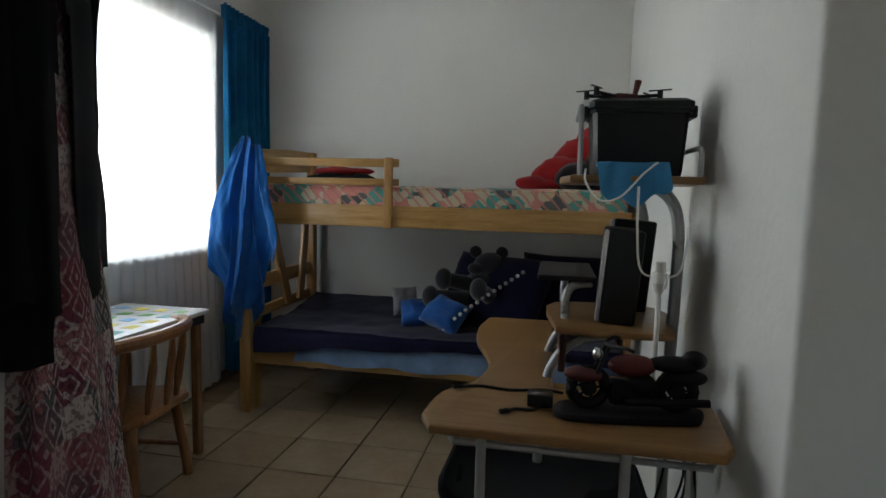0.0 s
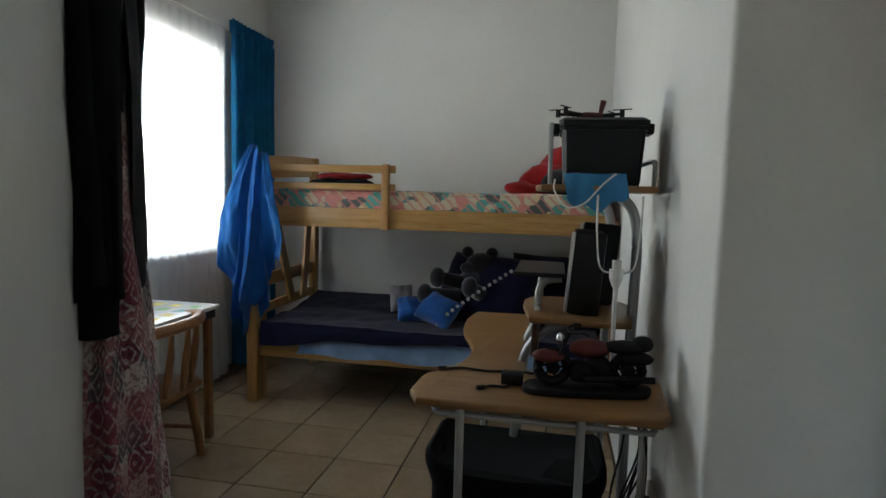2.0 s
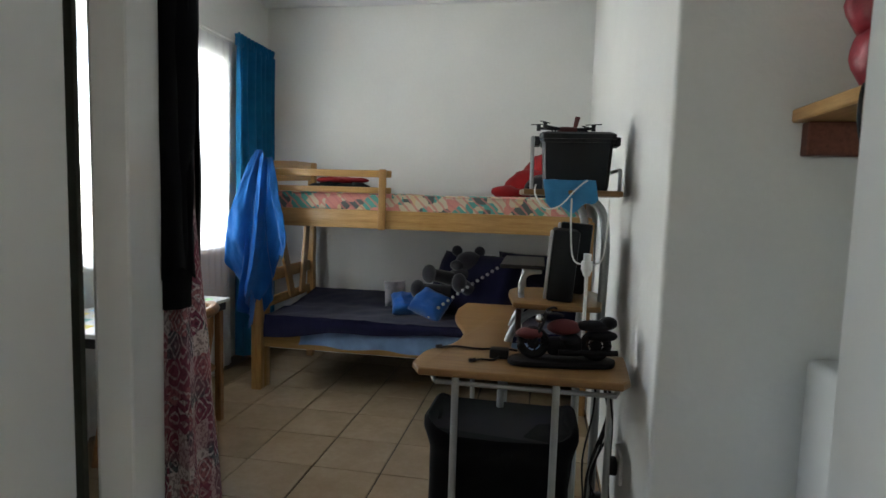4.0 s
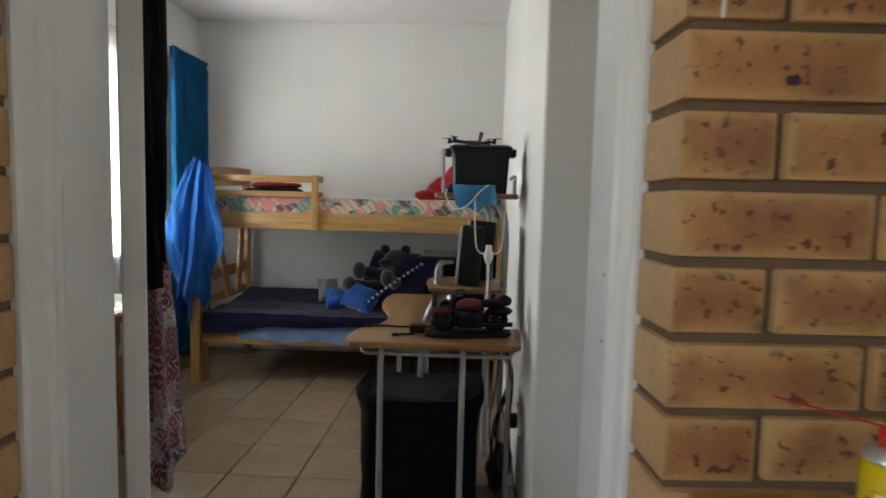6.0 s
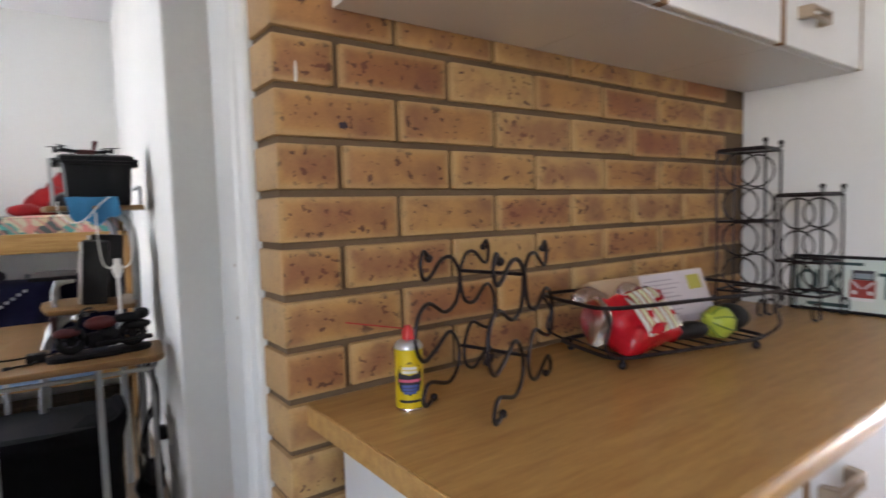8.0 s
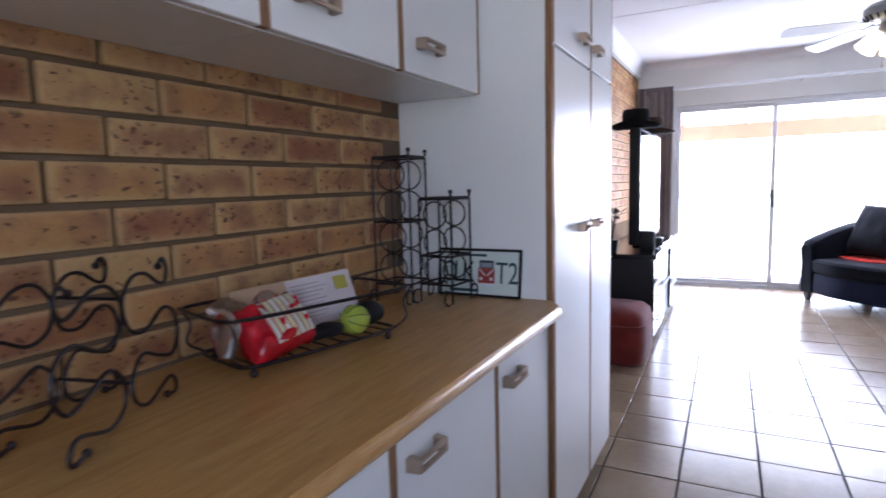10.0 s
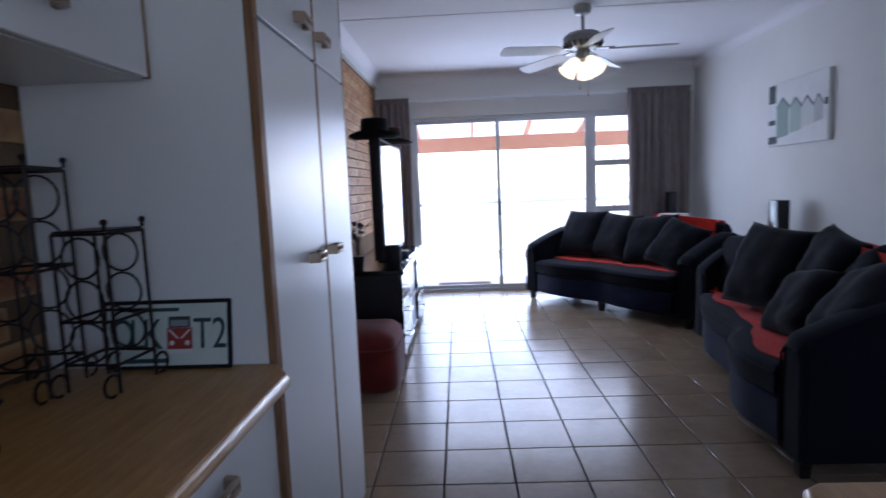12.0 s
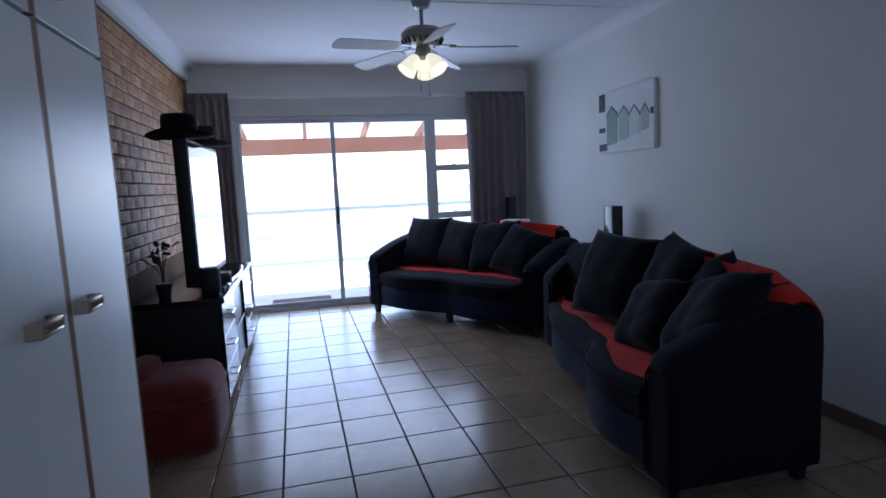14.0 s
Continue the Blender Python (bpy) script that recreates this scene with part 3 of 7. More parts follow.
BX = [0.085, 0.584, 1.056, 1.487]
for i in range(3):
    u = thing("base_cabinet", "white base cabinet with oak edged door", "cabinet", group="base cabinets under the worktop")
    simple("body", u, MELAMINE, (BX[i] + 0.001, -0.515, 0.10, BX[i + 1] - 0.001, -0.02, 0.862))
    simple("plinth", u, SKIRT, (BX[i] + 0.001, -0.46, 0.0, BX[i + 1] - 0.001, -0.44, 0.10))
    front(u, BX[i], BX[i + 1], 0.11, 0.855, -0.517, BX[i] + 0.10, 0.762, 0)
wt = thing("worktop", "oak laminate worktop with a rounded front edge", "worktop")
bm = bmesh.new()
prism(bm, [(0.034, -0.003), (0.034, -0.590), (1.415, -0.590), (1.482, -0.546), (1.486, -0.546), (1.486, -0.003)], 0.864, 0.90)
part("board", bm, COUNTER, wt)
bm = bmesh.new()
tube(bm, [(0.034, -0.582, 0.882), (1.412, -0.582, 0.882), (1.484, -0.535, 0.882)], 0.0179, 14)
part("front_edge", bm, COUNTER, wt)
bm = bmesh.new()
box(bm, 0.030, -0.59, 0.8645, 0.0338, -0.003, 0.8995, 0.001)
part("end_edge", bm, COUNTER, wt)

WX = [0.105, 0.571, 1.022, 1.487]
for i in range(3):
    u = thing("wall_cabinet", "white wall cabinet with oak edged door", "cabinet", group="wall cabinets over the worktop")
    simple("body", u, MELAMINE, (WX[i] + 0.001, -0.292, 1.55, WX[i + 1] - 0.001, -0.003, 2.28), bevel=0.001)
    front(u, WX[i], WX[i + 1], 1.552, 2.28, -0.294, WX[i] + 0.13, 1.63, 0)

u = thing("tall_cupboard", "tall white cupboard with oak edged double doors", "cupboard")
TX0, TXM, TX1 = 1.49, 1.985, 2.37
simple("body", u, MELAMINE, (TX0 + 0.014, -0.528, 0.08, TX1, -0.003, 2.42))
simple("side_panel", u, MELAMINE, (TX0, -0.526, 0.0, TX0 + 0.013, -0.003, 2.42))
simple("corner_strip", u, EDGE_WOOD, (TX0 - 0.001, -0.5485, 0.0, TX0 + 0.0135, -0.5265, 2.42), bevel=0.003, label="oak corner strip")
simple("plinth", u, SKIRT, (TX0 + 0.014, -0.47, 0.0, TX1 - 0.01, -0.45, 0.08))
for x0, x1, hx in ((TX0 + 0.014, TXM, 1.84), (TXM, TX1, 2.05)):
    front(u, x0, x1, 0.09, 1.675, -0.530, hx, 1.105, 0, 0.10)
    front(u, x0, x1, 1.685, 2.41, -0.530, hx, 1.76, 0, 0.10)

# ---- bedroom ----
PINE = wood("varnished_pine", (0.36, 0.19, 0.055), (0.54, 0.33, 0.12), (0.8, 9, 9), 0.38, 0.85, grain=6.0, coat=0.15)
PINE_Y = wood("varnished_pine_cross", (0.36, 0.19, 0.055), (0.52, 0.31, 0.11), (9, 0.8, 9), 0.38, 0.6, grain=6.0, coat=0.15)
PINE_Z = wood("varnished_pine_post", (0.33, 0.165, 0.05), (0.48, 0.28, 0.10), (9, 9, 0.8), 0.38, 0.6, grain=6.0, coat=0.15)
DARKWOOD = wood("brown_chair_wood", (0.20, 0.085, 0.03), (0.34, 0.16, 0.06), (8, 8, 1.2), 0.35, grain=8.0, coat=0.2)
BEECH = wood("beech_laminate", (0.23, 0.118, 0.042), (0.31, 0.172, 0.064), (1, 7, 7), 0.35, grain=6.0)
NAVY = cloth("navy_blanket", (0.008, 0.008, 0.034), 0.12)
PALE_BLUE = cloth("pale_blue_sheet", (0.22, 0.34, 0.55), 0.1)
TOWEL = cloth("blue_towel", (0.012, 0.14, 0.46), 0.3, 300.0, glow=0.10)
CURTAIN_BLUE = cloth("blue_curtain", (0.012, 0.20, 0.42), 0.15, glow=0.5)
RED_CLOTH = cloth("red_fleece", (0.32, 0.012, 0.014), 0.15)
BLACK_CLOTH = cloth("black_knit", (0.005, 0.005, 0.0065), 0.02)
BLUE_CUSHION = cloth("blue_velour", (0.022, 0.12, 0.42), 0.3)
SKY_CLOTH = cloth("blue_microfibre", (0.06, 0.28, 0.55), 0.4)
GREY_FUR = cloth("dark_grey_plush", (0.032, 0.030, 0.036), 0.6, 200.0, 0.5)
PALE_FUR = cloth("pale_grey_plush", (0.32, 0.30, 0.32), 0.6, 200.0)
BLACK_PLASTIC = mat("black_moulded_plastic", (0.007, 0.007, 0.009), 0.5, var=0.2, fine=70.0, spec=0.35)
GREY_METAL = mat("grey_enamelled_tube", (0.36, 0.37, 0.37), 0.4, 0.2, var=0.08, bumps=0.02)
SILVER = mat("silver_plastic", (0.62, 0.62, 0.63), 0.3, 0.6, var=0.05, bumps=0.0)
WHITE_PLASTIC = mat("white_plastic", (0.75, 0.74, 0.70), 0.45, var=0.06, bumps=0.02)
RED_PAINT = mat("dark_red_enamel", (0.11, 0.010, 0.008), 0.55, var=0.3)
DARK_PAINT = mat("dark_bronze_enamel", (0.010, 0.009, 0.011), 0.65, var=0.4, fine=40.0, bumps=0.3, spec=0.25)


def quilt_mat():
    """A woven mattress cover with pastel blocks, zigzags and diamonds."""
    m, nt, p, node, link = base_mat("pastel_patterned_ticking")
    v = coords(nt, (1, 1, 1), False)
    vo = node("ShaderNodeTexVoronoi")
    vo.distance, vo.feature = 'MANHATTAN', 'F1'
    vo.inputs["Scale"].default_value = 15.0
    link(v, vo.inputs["Vector"])
    sep = node("ShaderNodeSeparateColor")
    link(vo.outputs["Color"], sep.inputs[0])
    c = ramp(nt, sep.outputs[0], [(0.0, (0.10, 0.34, 0.30)), (0.28, (0.62, 0.47, 0.28)), (0.5, (0.62, 0.26, 0.22)), (0.72, (0.58, 0.50, 0.36)), (0.88, (0.10, 0.12, 0.12))])
    c.node.color_ramp.interpolation = 'CONSTANT'
    wv = node("ShaderNodeTexWave")
    wv.wave_type, wv.bands_direction, wv.wave_profile = 'BANDS', 'DIAGONAL', 'TRI'
    wv.inputs["Scale"].default_value, wv.inputs["Distortion"].default_value = 11.0, 2.5
    link(v, wv.inputs["Vector"])
    k = ramp(nt, wv.outputs["Fac"], [(0.0, (0, 0, 0)), (0.70, (0, 0, 0)), (0.74, (0.75, 0.75, 0.75))])
    c = mixc(nt, k, c, (0.55, 0.22, 0.20))
    link(c, p.inputs["Base Color"])
    p.inputs["Roughness"].default_value = 0.9
    bump(nt, p, noise_tex(nt, v, 350.0), 0.3, 0.001)
    return m


def dress_mat():
    """Printed cotton: pink and white diamonds and stepped outlines on dark plum."""
    m, nt, p, node, link = base_mat("printed_cotton")
    v = coords(nt, (1, 1, 0.8), False)
    warp = node("ShaderNodeVectorMath")
    warp.operation = 'MULTIPLY_ADD'
    nz = node("ShaderNodeTexNoise")
    nz.inputs["Scale"].default_value = 5.0
    link(v, nz.inputs["Vector"])
    link(nz.outputs["Color"], warp.inputs[0])
    warp.inputs[1].default_value = (0.03, 0.03, 0.03)
    link(v, warp.inputs[2])
    vo = node("ShaderNodeTexVoronoi")
    vo.distance = 'MANHATTAN'
    vo.inputs["Scale"].default_value, vo.inputs["Randomness"].default_value = 25.0, 0.3
    link(warp.outputs[0], vo.inputs["Vector"])
    rings = node("ShaderNodeMath")
    rings.operation = 'SINE'
    mul = node("ShaderNodeMath")
    mul.operation = 'MULTIPLY'
    mul.inputs[1].default_value = 15.0
    link(vo.outputs["Distance"], mul.inputs[0])
    link(mul.outputs[0], rings.inputs[0])
    sep = node("ShaderNodeSeparateColor")
    link(vo.outputs["Color"], sep.inputs[0])
    tone = ramp(nt, sep.outputs[1], [(0.0, (0.34, 0.15, 0.16)), (0.30, (0.54, 0.46, 0.44)), (0.6, (0.20, 0.06, 0.09)), (0.82, (0.11, 0.12, 0.13))])
    tone.node.color_ramp.interpolation = 'CONSTANT'
    c = mixc(nt, ramp(nt, rings.outputs[0], [(0.5, (0, 0, 0)), (0.62, (0.75, 0.75, 0.75))]), tone, (0.60, 0.51, 0.50))
    c = mixc(nt, ramp(nt, noise_tex(nt, v, 160.0, 1.0), [(0.5, (0, 0, 0)), (0.56, (0.55, 0.55, 0.55))]), c, (0.06, 0.02, 0.04))
    band = noise_tex(nt, coords(nt, (0.4, 0.4, 1.0), False), 7.0, 1.0)
    c = mixc(nt, ramp(nt, band, [(0.52, (0, 0, 0)), (0.58, (0.42, 0.42, 0.42))]), c, (0.27, 0.07, 0.10))
    link(c, p.inputs["Base Color"])
    p.inputs["Roughness"].default_value, p.inputs["Specular IOR Level"].default_value = 0.9, 0.15
    bump(nt, p, noise_tex(nt, v, 500.0), 0.2, 0.001)
    return m


QUILT, DRESS = quilt_mat(), dress_mat()


def cushion(bm, w, d, h, m, puff=1.0, n=18):
    """A stuffed square pillow with pinched corners, centred on m."""
    for s in (1, -1):
        V = []
        for i in range(n + 1):
            row = []
            for j in range(n + 1):
                u, v = i / n * 2 - 1, j / n * 2 - 1
                k = max(0.0, (1 - u ** 4) * (1 - v ** 4)) ** 0.5
                pull = 1 - 0.07 * (1 - abs(v) ** 2) * abs(u) ** 3
                pull2 = 1 - 0.07 * (1 - abs(u) ** 2) * abs(v) ** 3
                wr = 0.013 * noise.noise(Vector((u * 2.3 + h * 9, v * 2.3, s + w * 11))) + 0.007 * noise.noise(Vector((u * 5.5, v * 4.5 + w * 7, s * 3 + m.translation.x)))
                row.append(bm.verts.new(m @ Vector((u * w / 2 * pull, v * d / 2 * pull2, s * (h / 2 * k * puff + (wr if k > 0.2 else 0))))))
            V.append(row)
        for i in range(n):
            for j in range(n):
                f = (V[i][j], V[i + 1][j], V[i + 1][j + 1], V[i][j + 1])
                bm.faces.new(f if s > 0 else f[::-1])
    bmesh.ops.remove_doubles(bm, verts=bm.verts, dist=0.0004)


def fold_sheet(bm, x0, x1, z0, z1, y, amp, folds, thick=0.004, nu=90, nv=26, flare=0.3, axis='x', seed=0):
    """Hanging cloth with upright folds between x0 and x1."""
    def fn(u, v):
        a = amp * (0.55 + flare * (1 - v)) * math.sin(u * folds * math.tau + 0.9 * math.sin(u * 7 + seed) + 0.5 * (1 - v) * math.sin(u * 11 + seed))
        a += 0.3 * amp * noise.noise(Vector((u * 6, v * 3, seed)))
        x = x0 + (x1 - x0) * (u + 0.01 * math.sin(v * 5 + u * 9))
        z = z0 + (z1 - z0) * v + (0.008 * math.sin(u * 23 + seed) * (1 - v))
        return Vector((x, y + a, z)) if axis == 'x' else Vector((y + a, x, z))
    sheet(bm, fn, nu, nv, thick)


# bunk bed
bed = thing("bunk_bed", "varnished pine bunk bed with guard rail and patterned mattress", "bunk bed", BED)
L0, L1, F, B_ = -2.03, -0.012, 1.70, 2.52
def bar(name, mtl, *b, bevel=0.006):
    return simple(name, bed, mtl, b, bevel=bevel, seg=2)
for nm, x in (("post", L0), ("post", L1 - 0.045)):
    bar(nm, PINE_Z, x, F + 0.02, 0, x + 0.045, F + 0.09, 1.12 if x > -1 else 1.02)
    bar(nm, PINE_Z, x, B_ - 0.06, 0, x + 0.05, B_, 1.46)
bar("leg", PINE_Z, L0 - 0.02, F - 0.035, 0, L0 + 0.045, F + 0.018, 0.58)
bar("side_rail", PINE, L0 + 0.02, F, 1.035, L1 - 0.046, F + 0.02, 1.145)
bar("side_rail", PINE, L0 + 0.046, F + 0.0, 0.27, L1 - 0.046, F + 0.025, 0.355)
bar("side_rail", PINE, L0 + 0.051, B_ - 0.03, 1.035, L1 - 0.051, B_, 1.145)
bar("side_rail", PINE, L0 + 0.051, B_ - 0.03, 0.27, L1 - 0.051, B_, 0.355)
bar("guard_rail", PINE, L0 + 0.0, F - 0.004, 1.338, -1.185, F + 0.018, 1.380)
bar("guard_rail", PINE, L0 + 0.0, F - 0.004, 1.244, -1.185, F + 0.018, 1.280)
bar("guard_post", PINE_Z, -1.255, F - 0.022, 1.03, -1.21, F - 0.004, 1.385)
bar("guard_post", PINE_Z, L0 + 0.0, F + 0.0185, 1.021, L0 + 0.045, F + 0.06, 1.385)
bm = bmesh.new()
prism(bm, [(F + 0.07, 1.30), (B_ - 0.06, 1.33), (B_ - 0.06, 1.46), (2.2, 1.455), (F + 0.07, 1.43)], L0 + 0.005, L0 + 0.027, 0.004, 2)
bmesh.ops.transform(bm, matrix=Matrix(((0, 0, 1, 0), (1, 0, 0, 0), (0, 1, 0, 0), (0, 0, 0, 1))), verts=bm.verts)
part("headboard", bm, PINE_Y, bed)
for z0, z1 in ((1.05, 1.14), (0.66, 0.74), (0.50, 0.56)):
    bar("end_rail", PINE_Y, L0 + 0.006, F + 0.092, z0, L0 + 0.028, B_ - 0.062, z1)
    bar("end_rail", PINE_Y, L1 - 0.03, F + 0.092, z0, L1 - 0.008, B_ - 0.062, z1)
bm = bmesh.new()
box(bm, -0.011, -0.035, -0.32, 0.011, 0.035, 0.32, 0.004, 1, pose(L0 + 0.045, F + 0.29, 0.83, 22, 0, 0))
part("brace", bm, PINE_Z, bed)
bm = bmesh.new()
box(bm, -0.011, -0.035, -0.30, 0.011, 0.035, 0.30, 0.004, 1, pose(L0 + 0.045, F + 0.62, 0.82, -10, 0, 0))
part("brace", bm, PINE_Z, bed)
for k in range(9):
    bar("slat", PINE_Y, L0 + 0.12 + k * 0.22, F + 0.03, 0.30, L0 + 0.19 + k * 0.22, B_ - 0.032, 0.318, bevel=0.002)
for k in range(9):
    bar("slat", PINE_Y, L0 + 0.12 + k * 0.22, F + 0.022, 1.06, L0 + 0.19 + k * 0.22, B_ - 0.032, 1.078, bevel=0.002)


def mattress(name, x0, x1, y0, y1, z0, z1, mtl, label, cat):
    bm = bmesh.new()
    box(bm, x0, y0, z0, x1, y1, z1, 0.03, 4)
    bmesh.ops.subdivide_edges(bm, edges=[e for e in bm.edges if e.calc_length() > 0.5], cuts=14, use_grid_fill=True)
    for v in bm.verts:
        v.co.z += 0.008 * noise.noise(v.co * 4.0)
    mt = thing(name, label, cat, BED)
    part("cover", bm, mtl, mt)
    for zz in (z0 + 0.012, z1 - 0.012):
        bm = bmesh.new()
        tube(bm, [(x0 + 0.03, y0 - 0.001, zz), (x1 - 0.03, y0 - 0.001, zz), (x1 + 0.001, y0 + 0.03, zz), (x1 + 0.001, y1 - 0.03, zz), (x1 - 0.03, y1 + 0.001, zz), (x0 + 0.03, y1 + 0.001, zz), (x0 - 0.001, y1 - 0.03, zz), (x0 - 0.001, y0 + 0.03, zz)], 0.005, 6, True)
        part("piping", bm, mtl, mt)
    return mt


mattress("mattress", L0 + 0.06, L1 - 0.06, F + 0.025, B_ - 0.035, 1.079, 1.245, QUILT, "upper mattress in faded pastel patterned cover", "mattress")
mattress("mattress", L0 + 0.06, L1 - 0.06, F + 0.03, B_ - 0.035, 0.319, 0.455, PALE_BLUE, "lower mattress in a pale blue sheet", "mattress")
# navy blanket over the lower bunk, hanging unevenly over the front edge
bm = bmesh.new()
def blanket(u, v):
    x = L0 + 0.065 + u * (L1 - L0 - 0.13)
    s = v * 1.06
    hang = 0.050 + 0.055 * max(0.0, 0.22 - u) / 0.22 + 0.018 * math.sin(u * 6.0 + 0.6) + 0.006 * math.sin(u * 19)
    wob = 0.010 * noise.noise(Vector((x * 5, v * 6, 2.0))) + 0.006 * noise.noise(Vector((x * 14, v * 13, 1.0)))
    if s < 0.80:
        return Vector((x, B_ - 0.04 - s, 0.468 + 0.05 * max(0, 1 - s * 3) + wob))
    k = (s - 0.80) / 0.26
    return Vector((x, F - 0.012 - 0.016 * min(1, k * 3) + 0.4 * wob, 0.468 - 0.01 * k - hang * k))
sheet(bm, blanket, 70, 40, 0.012)
solid("blanket", bm, NAVY, "navy blanket spread over the lower bunk", "blanket", BED)
bm = bmesh.new()
fold_sheet(bm, L0 + 0.28, L1 - 0.2, 0.300, 0.44, F - 0.009, 0.003, 9, 0.003, 60, 6)
solid("bed_sheet", bm, PALE_BLUE, "pale blue sheet showing under the blanket edge", "sheet", BED)


def stuffed(name, mtl, label, cat, m, w, d, h, puff=1.0, group=""):
    bm = bmesh.new()
    cushion(bm, w, d, h, Matrix(), puff)
    return solid(name, bm, mtl, label, cat, m, group=group, smooth=80)


for m, w, d in ((pose(-0.72, 2.10, 0.665, 58, 0, -28), 0.66, 0.47), (pose(-0.30, 2.20, 0.665, 62, 0, -8), 0.60, 0.48)):
    stuffed("pillow", NAVY, "dark navy pillow leaning in the lower bunk", "pillow", BED @ m, w, d, 0.19, group="navy pillows")
# string of pompons along a pillow's edge
bm = bmesh.new()
for k in range(15):
    t = k / 14
    ball(bm, (-0.96 + 0.40 * t, 1.83 + 0.10 * t - 0.03 * math.sin(t * 3), 0.50 + 0.31 * t ** 0.85), 0.0105, u=8, v=6)
solid("pompon_trim", bm, cloth("pale_pompon", (0.5, 0.48, 0.45), 0.4), "pale pompon trim on the edge of a dark pillow", "trim", BED, smooth=80)
stuffed("cushion", BLUE_CUSHION, "small bright blue cushion on the lower bunk", "cushion", BED @ pose(-1.14, 1.97, 0.545, 38, 0, 20), 0.19, 0.17, 0.11, group="blue cushions")
stuffed("cushion", BLUE_CUSHION, "small bright blue cushion on the lower bunk", "cushion", BED @ pose(-0.97, 1.90, 0.565, 48, 18, -15), 0.23, 0.19, 0.13, group="blue cushions")
# plush toy lying on its back
bm = bmesh.new()
ball(bm, (-0.86, 2.22, 0.62), 0.12, 1.1, 0.9, 0.95)
ball(bm, (-0.83, 2.24, 0.76), 0.085, 1.1, 0.95, 0.9)
ball(bm, (-0.90, 2.19, 0.745), 0.045, 1.1, 0.9, 0.8)
for dx in (-0.075, 0.075):
    ball(bm, (-0.84 + dx, 2.25, 0.835), 0.036, 1, 0.6, 1)
for a, b in (((-0.93, 2.15, 0.66), (-1.06, 2.05, 0.70)), ((-0.94, 2.12, 0.58), (-1.13, 2.04, 0.60)), ((-0.8, 2.1, 0.6), (-0.86, 2.0, 0.66))):
    cyl(bm, a, b, 0.045, 0.038)
    ball(bm, b, 0.052, 0.9, 1, 1.15)
solid("plush_toy", bm, GREY_FUR, "dark grey plush animal sitting on the lower bunk", "plush toy", BED @ pose(0.07, -0.10, 0.05), smooth=80)
stuffed("cushion", PALE_FUR, "pale grey plush cushion beside the toy", "cushion", BED @ pose(-1.24, 2.08, 0.59, 70, 0, 30), 0.15, 0.17, 0.09)


def heap(name, mtl, label, cat, pts, seed, sub=3, amp=0.03, m=BED):
    """A heap of crumpled cloth over overlapping lumps."""
    bm = bmesh.new()
    for i, (c, r, sc) in enumerate(pts):
        vs = ball(bm, c, r, *sc, u=22, v=14)
        for v in vs:
            d = (v.co - Vector(c)).normalized()
            v.co += d * (amp * noise.noise(v.co * 11 + Vector((seed, i, 0))) + amp * 0.5 * noise.noise(v.co * 26 + Vector((0, seed, i))))
    return solid(name, bm, mtl, label, cat, m, smooth=80)


heap("red_jacket", RED_CLOTH, "red fleece jacket heaped on the upper bunk", "jacket", [((-0.26, 2.12, 1.36), 0.17, (1.0, 0.7, 1.05)), ((-0.36, 2.06, 1.315), 0.14, (1.3, 0.8, 0.75)), ((-0.47, 2.02, 1.275), 0.10, (1.5, 0.9, 0.5)), ((-0.22, 2.14, 1.48), 0.11, (1, 0.8, 0.9))], 3)
heap("dark_clothes", cloth("charcoal_camouflage", (0.03, 0.03, 0.035), 0.2, var=0.8), "charcoal clothes heaped beside the red jacket", "clothes", [((-0.30, 1.94, 1.31), 0.10, (1.3, 0.8, 0.7)), ((-0.17, 1.98, 1.36), 0.11, (1, 1, 0.9))], 5)
heap("dark_clothes", BLACK_CLOTH, "black bundled clothes on the upper bunk", "clothes", [((-1.66, 2.08, 1.275), 0.10, (2.0, 1.0, 0.42)), ((-1.52, 2.0, 1.28), 0.07, (1.6, 1.0, 0.5))], 7)
heap("red_clothes", RED_CLOTH, "red garment laid over the black bundle", "clothes", [((-1.66, 2.10, 1.325), 0.08, (1.9, 1.1, 0.36)), ((-1.55, 2.1, 1.33), 0.05, (2.0, 1.0, 0.4))], 9, amp=0.018)

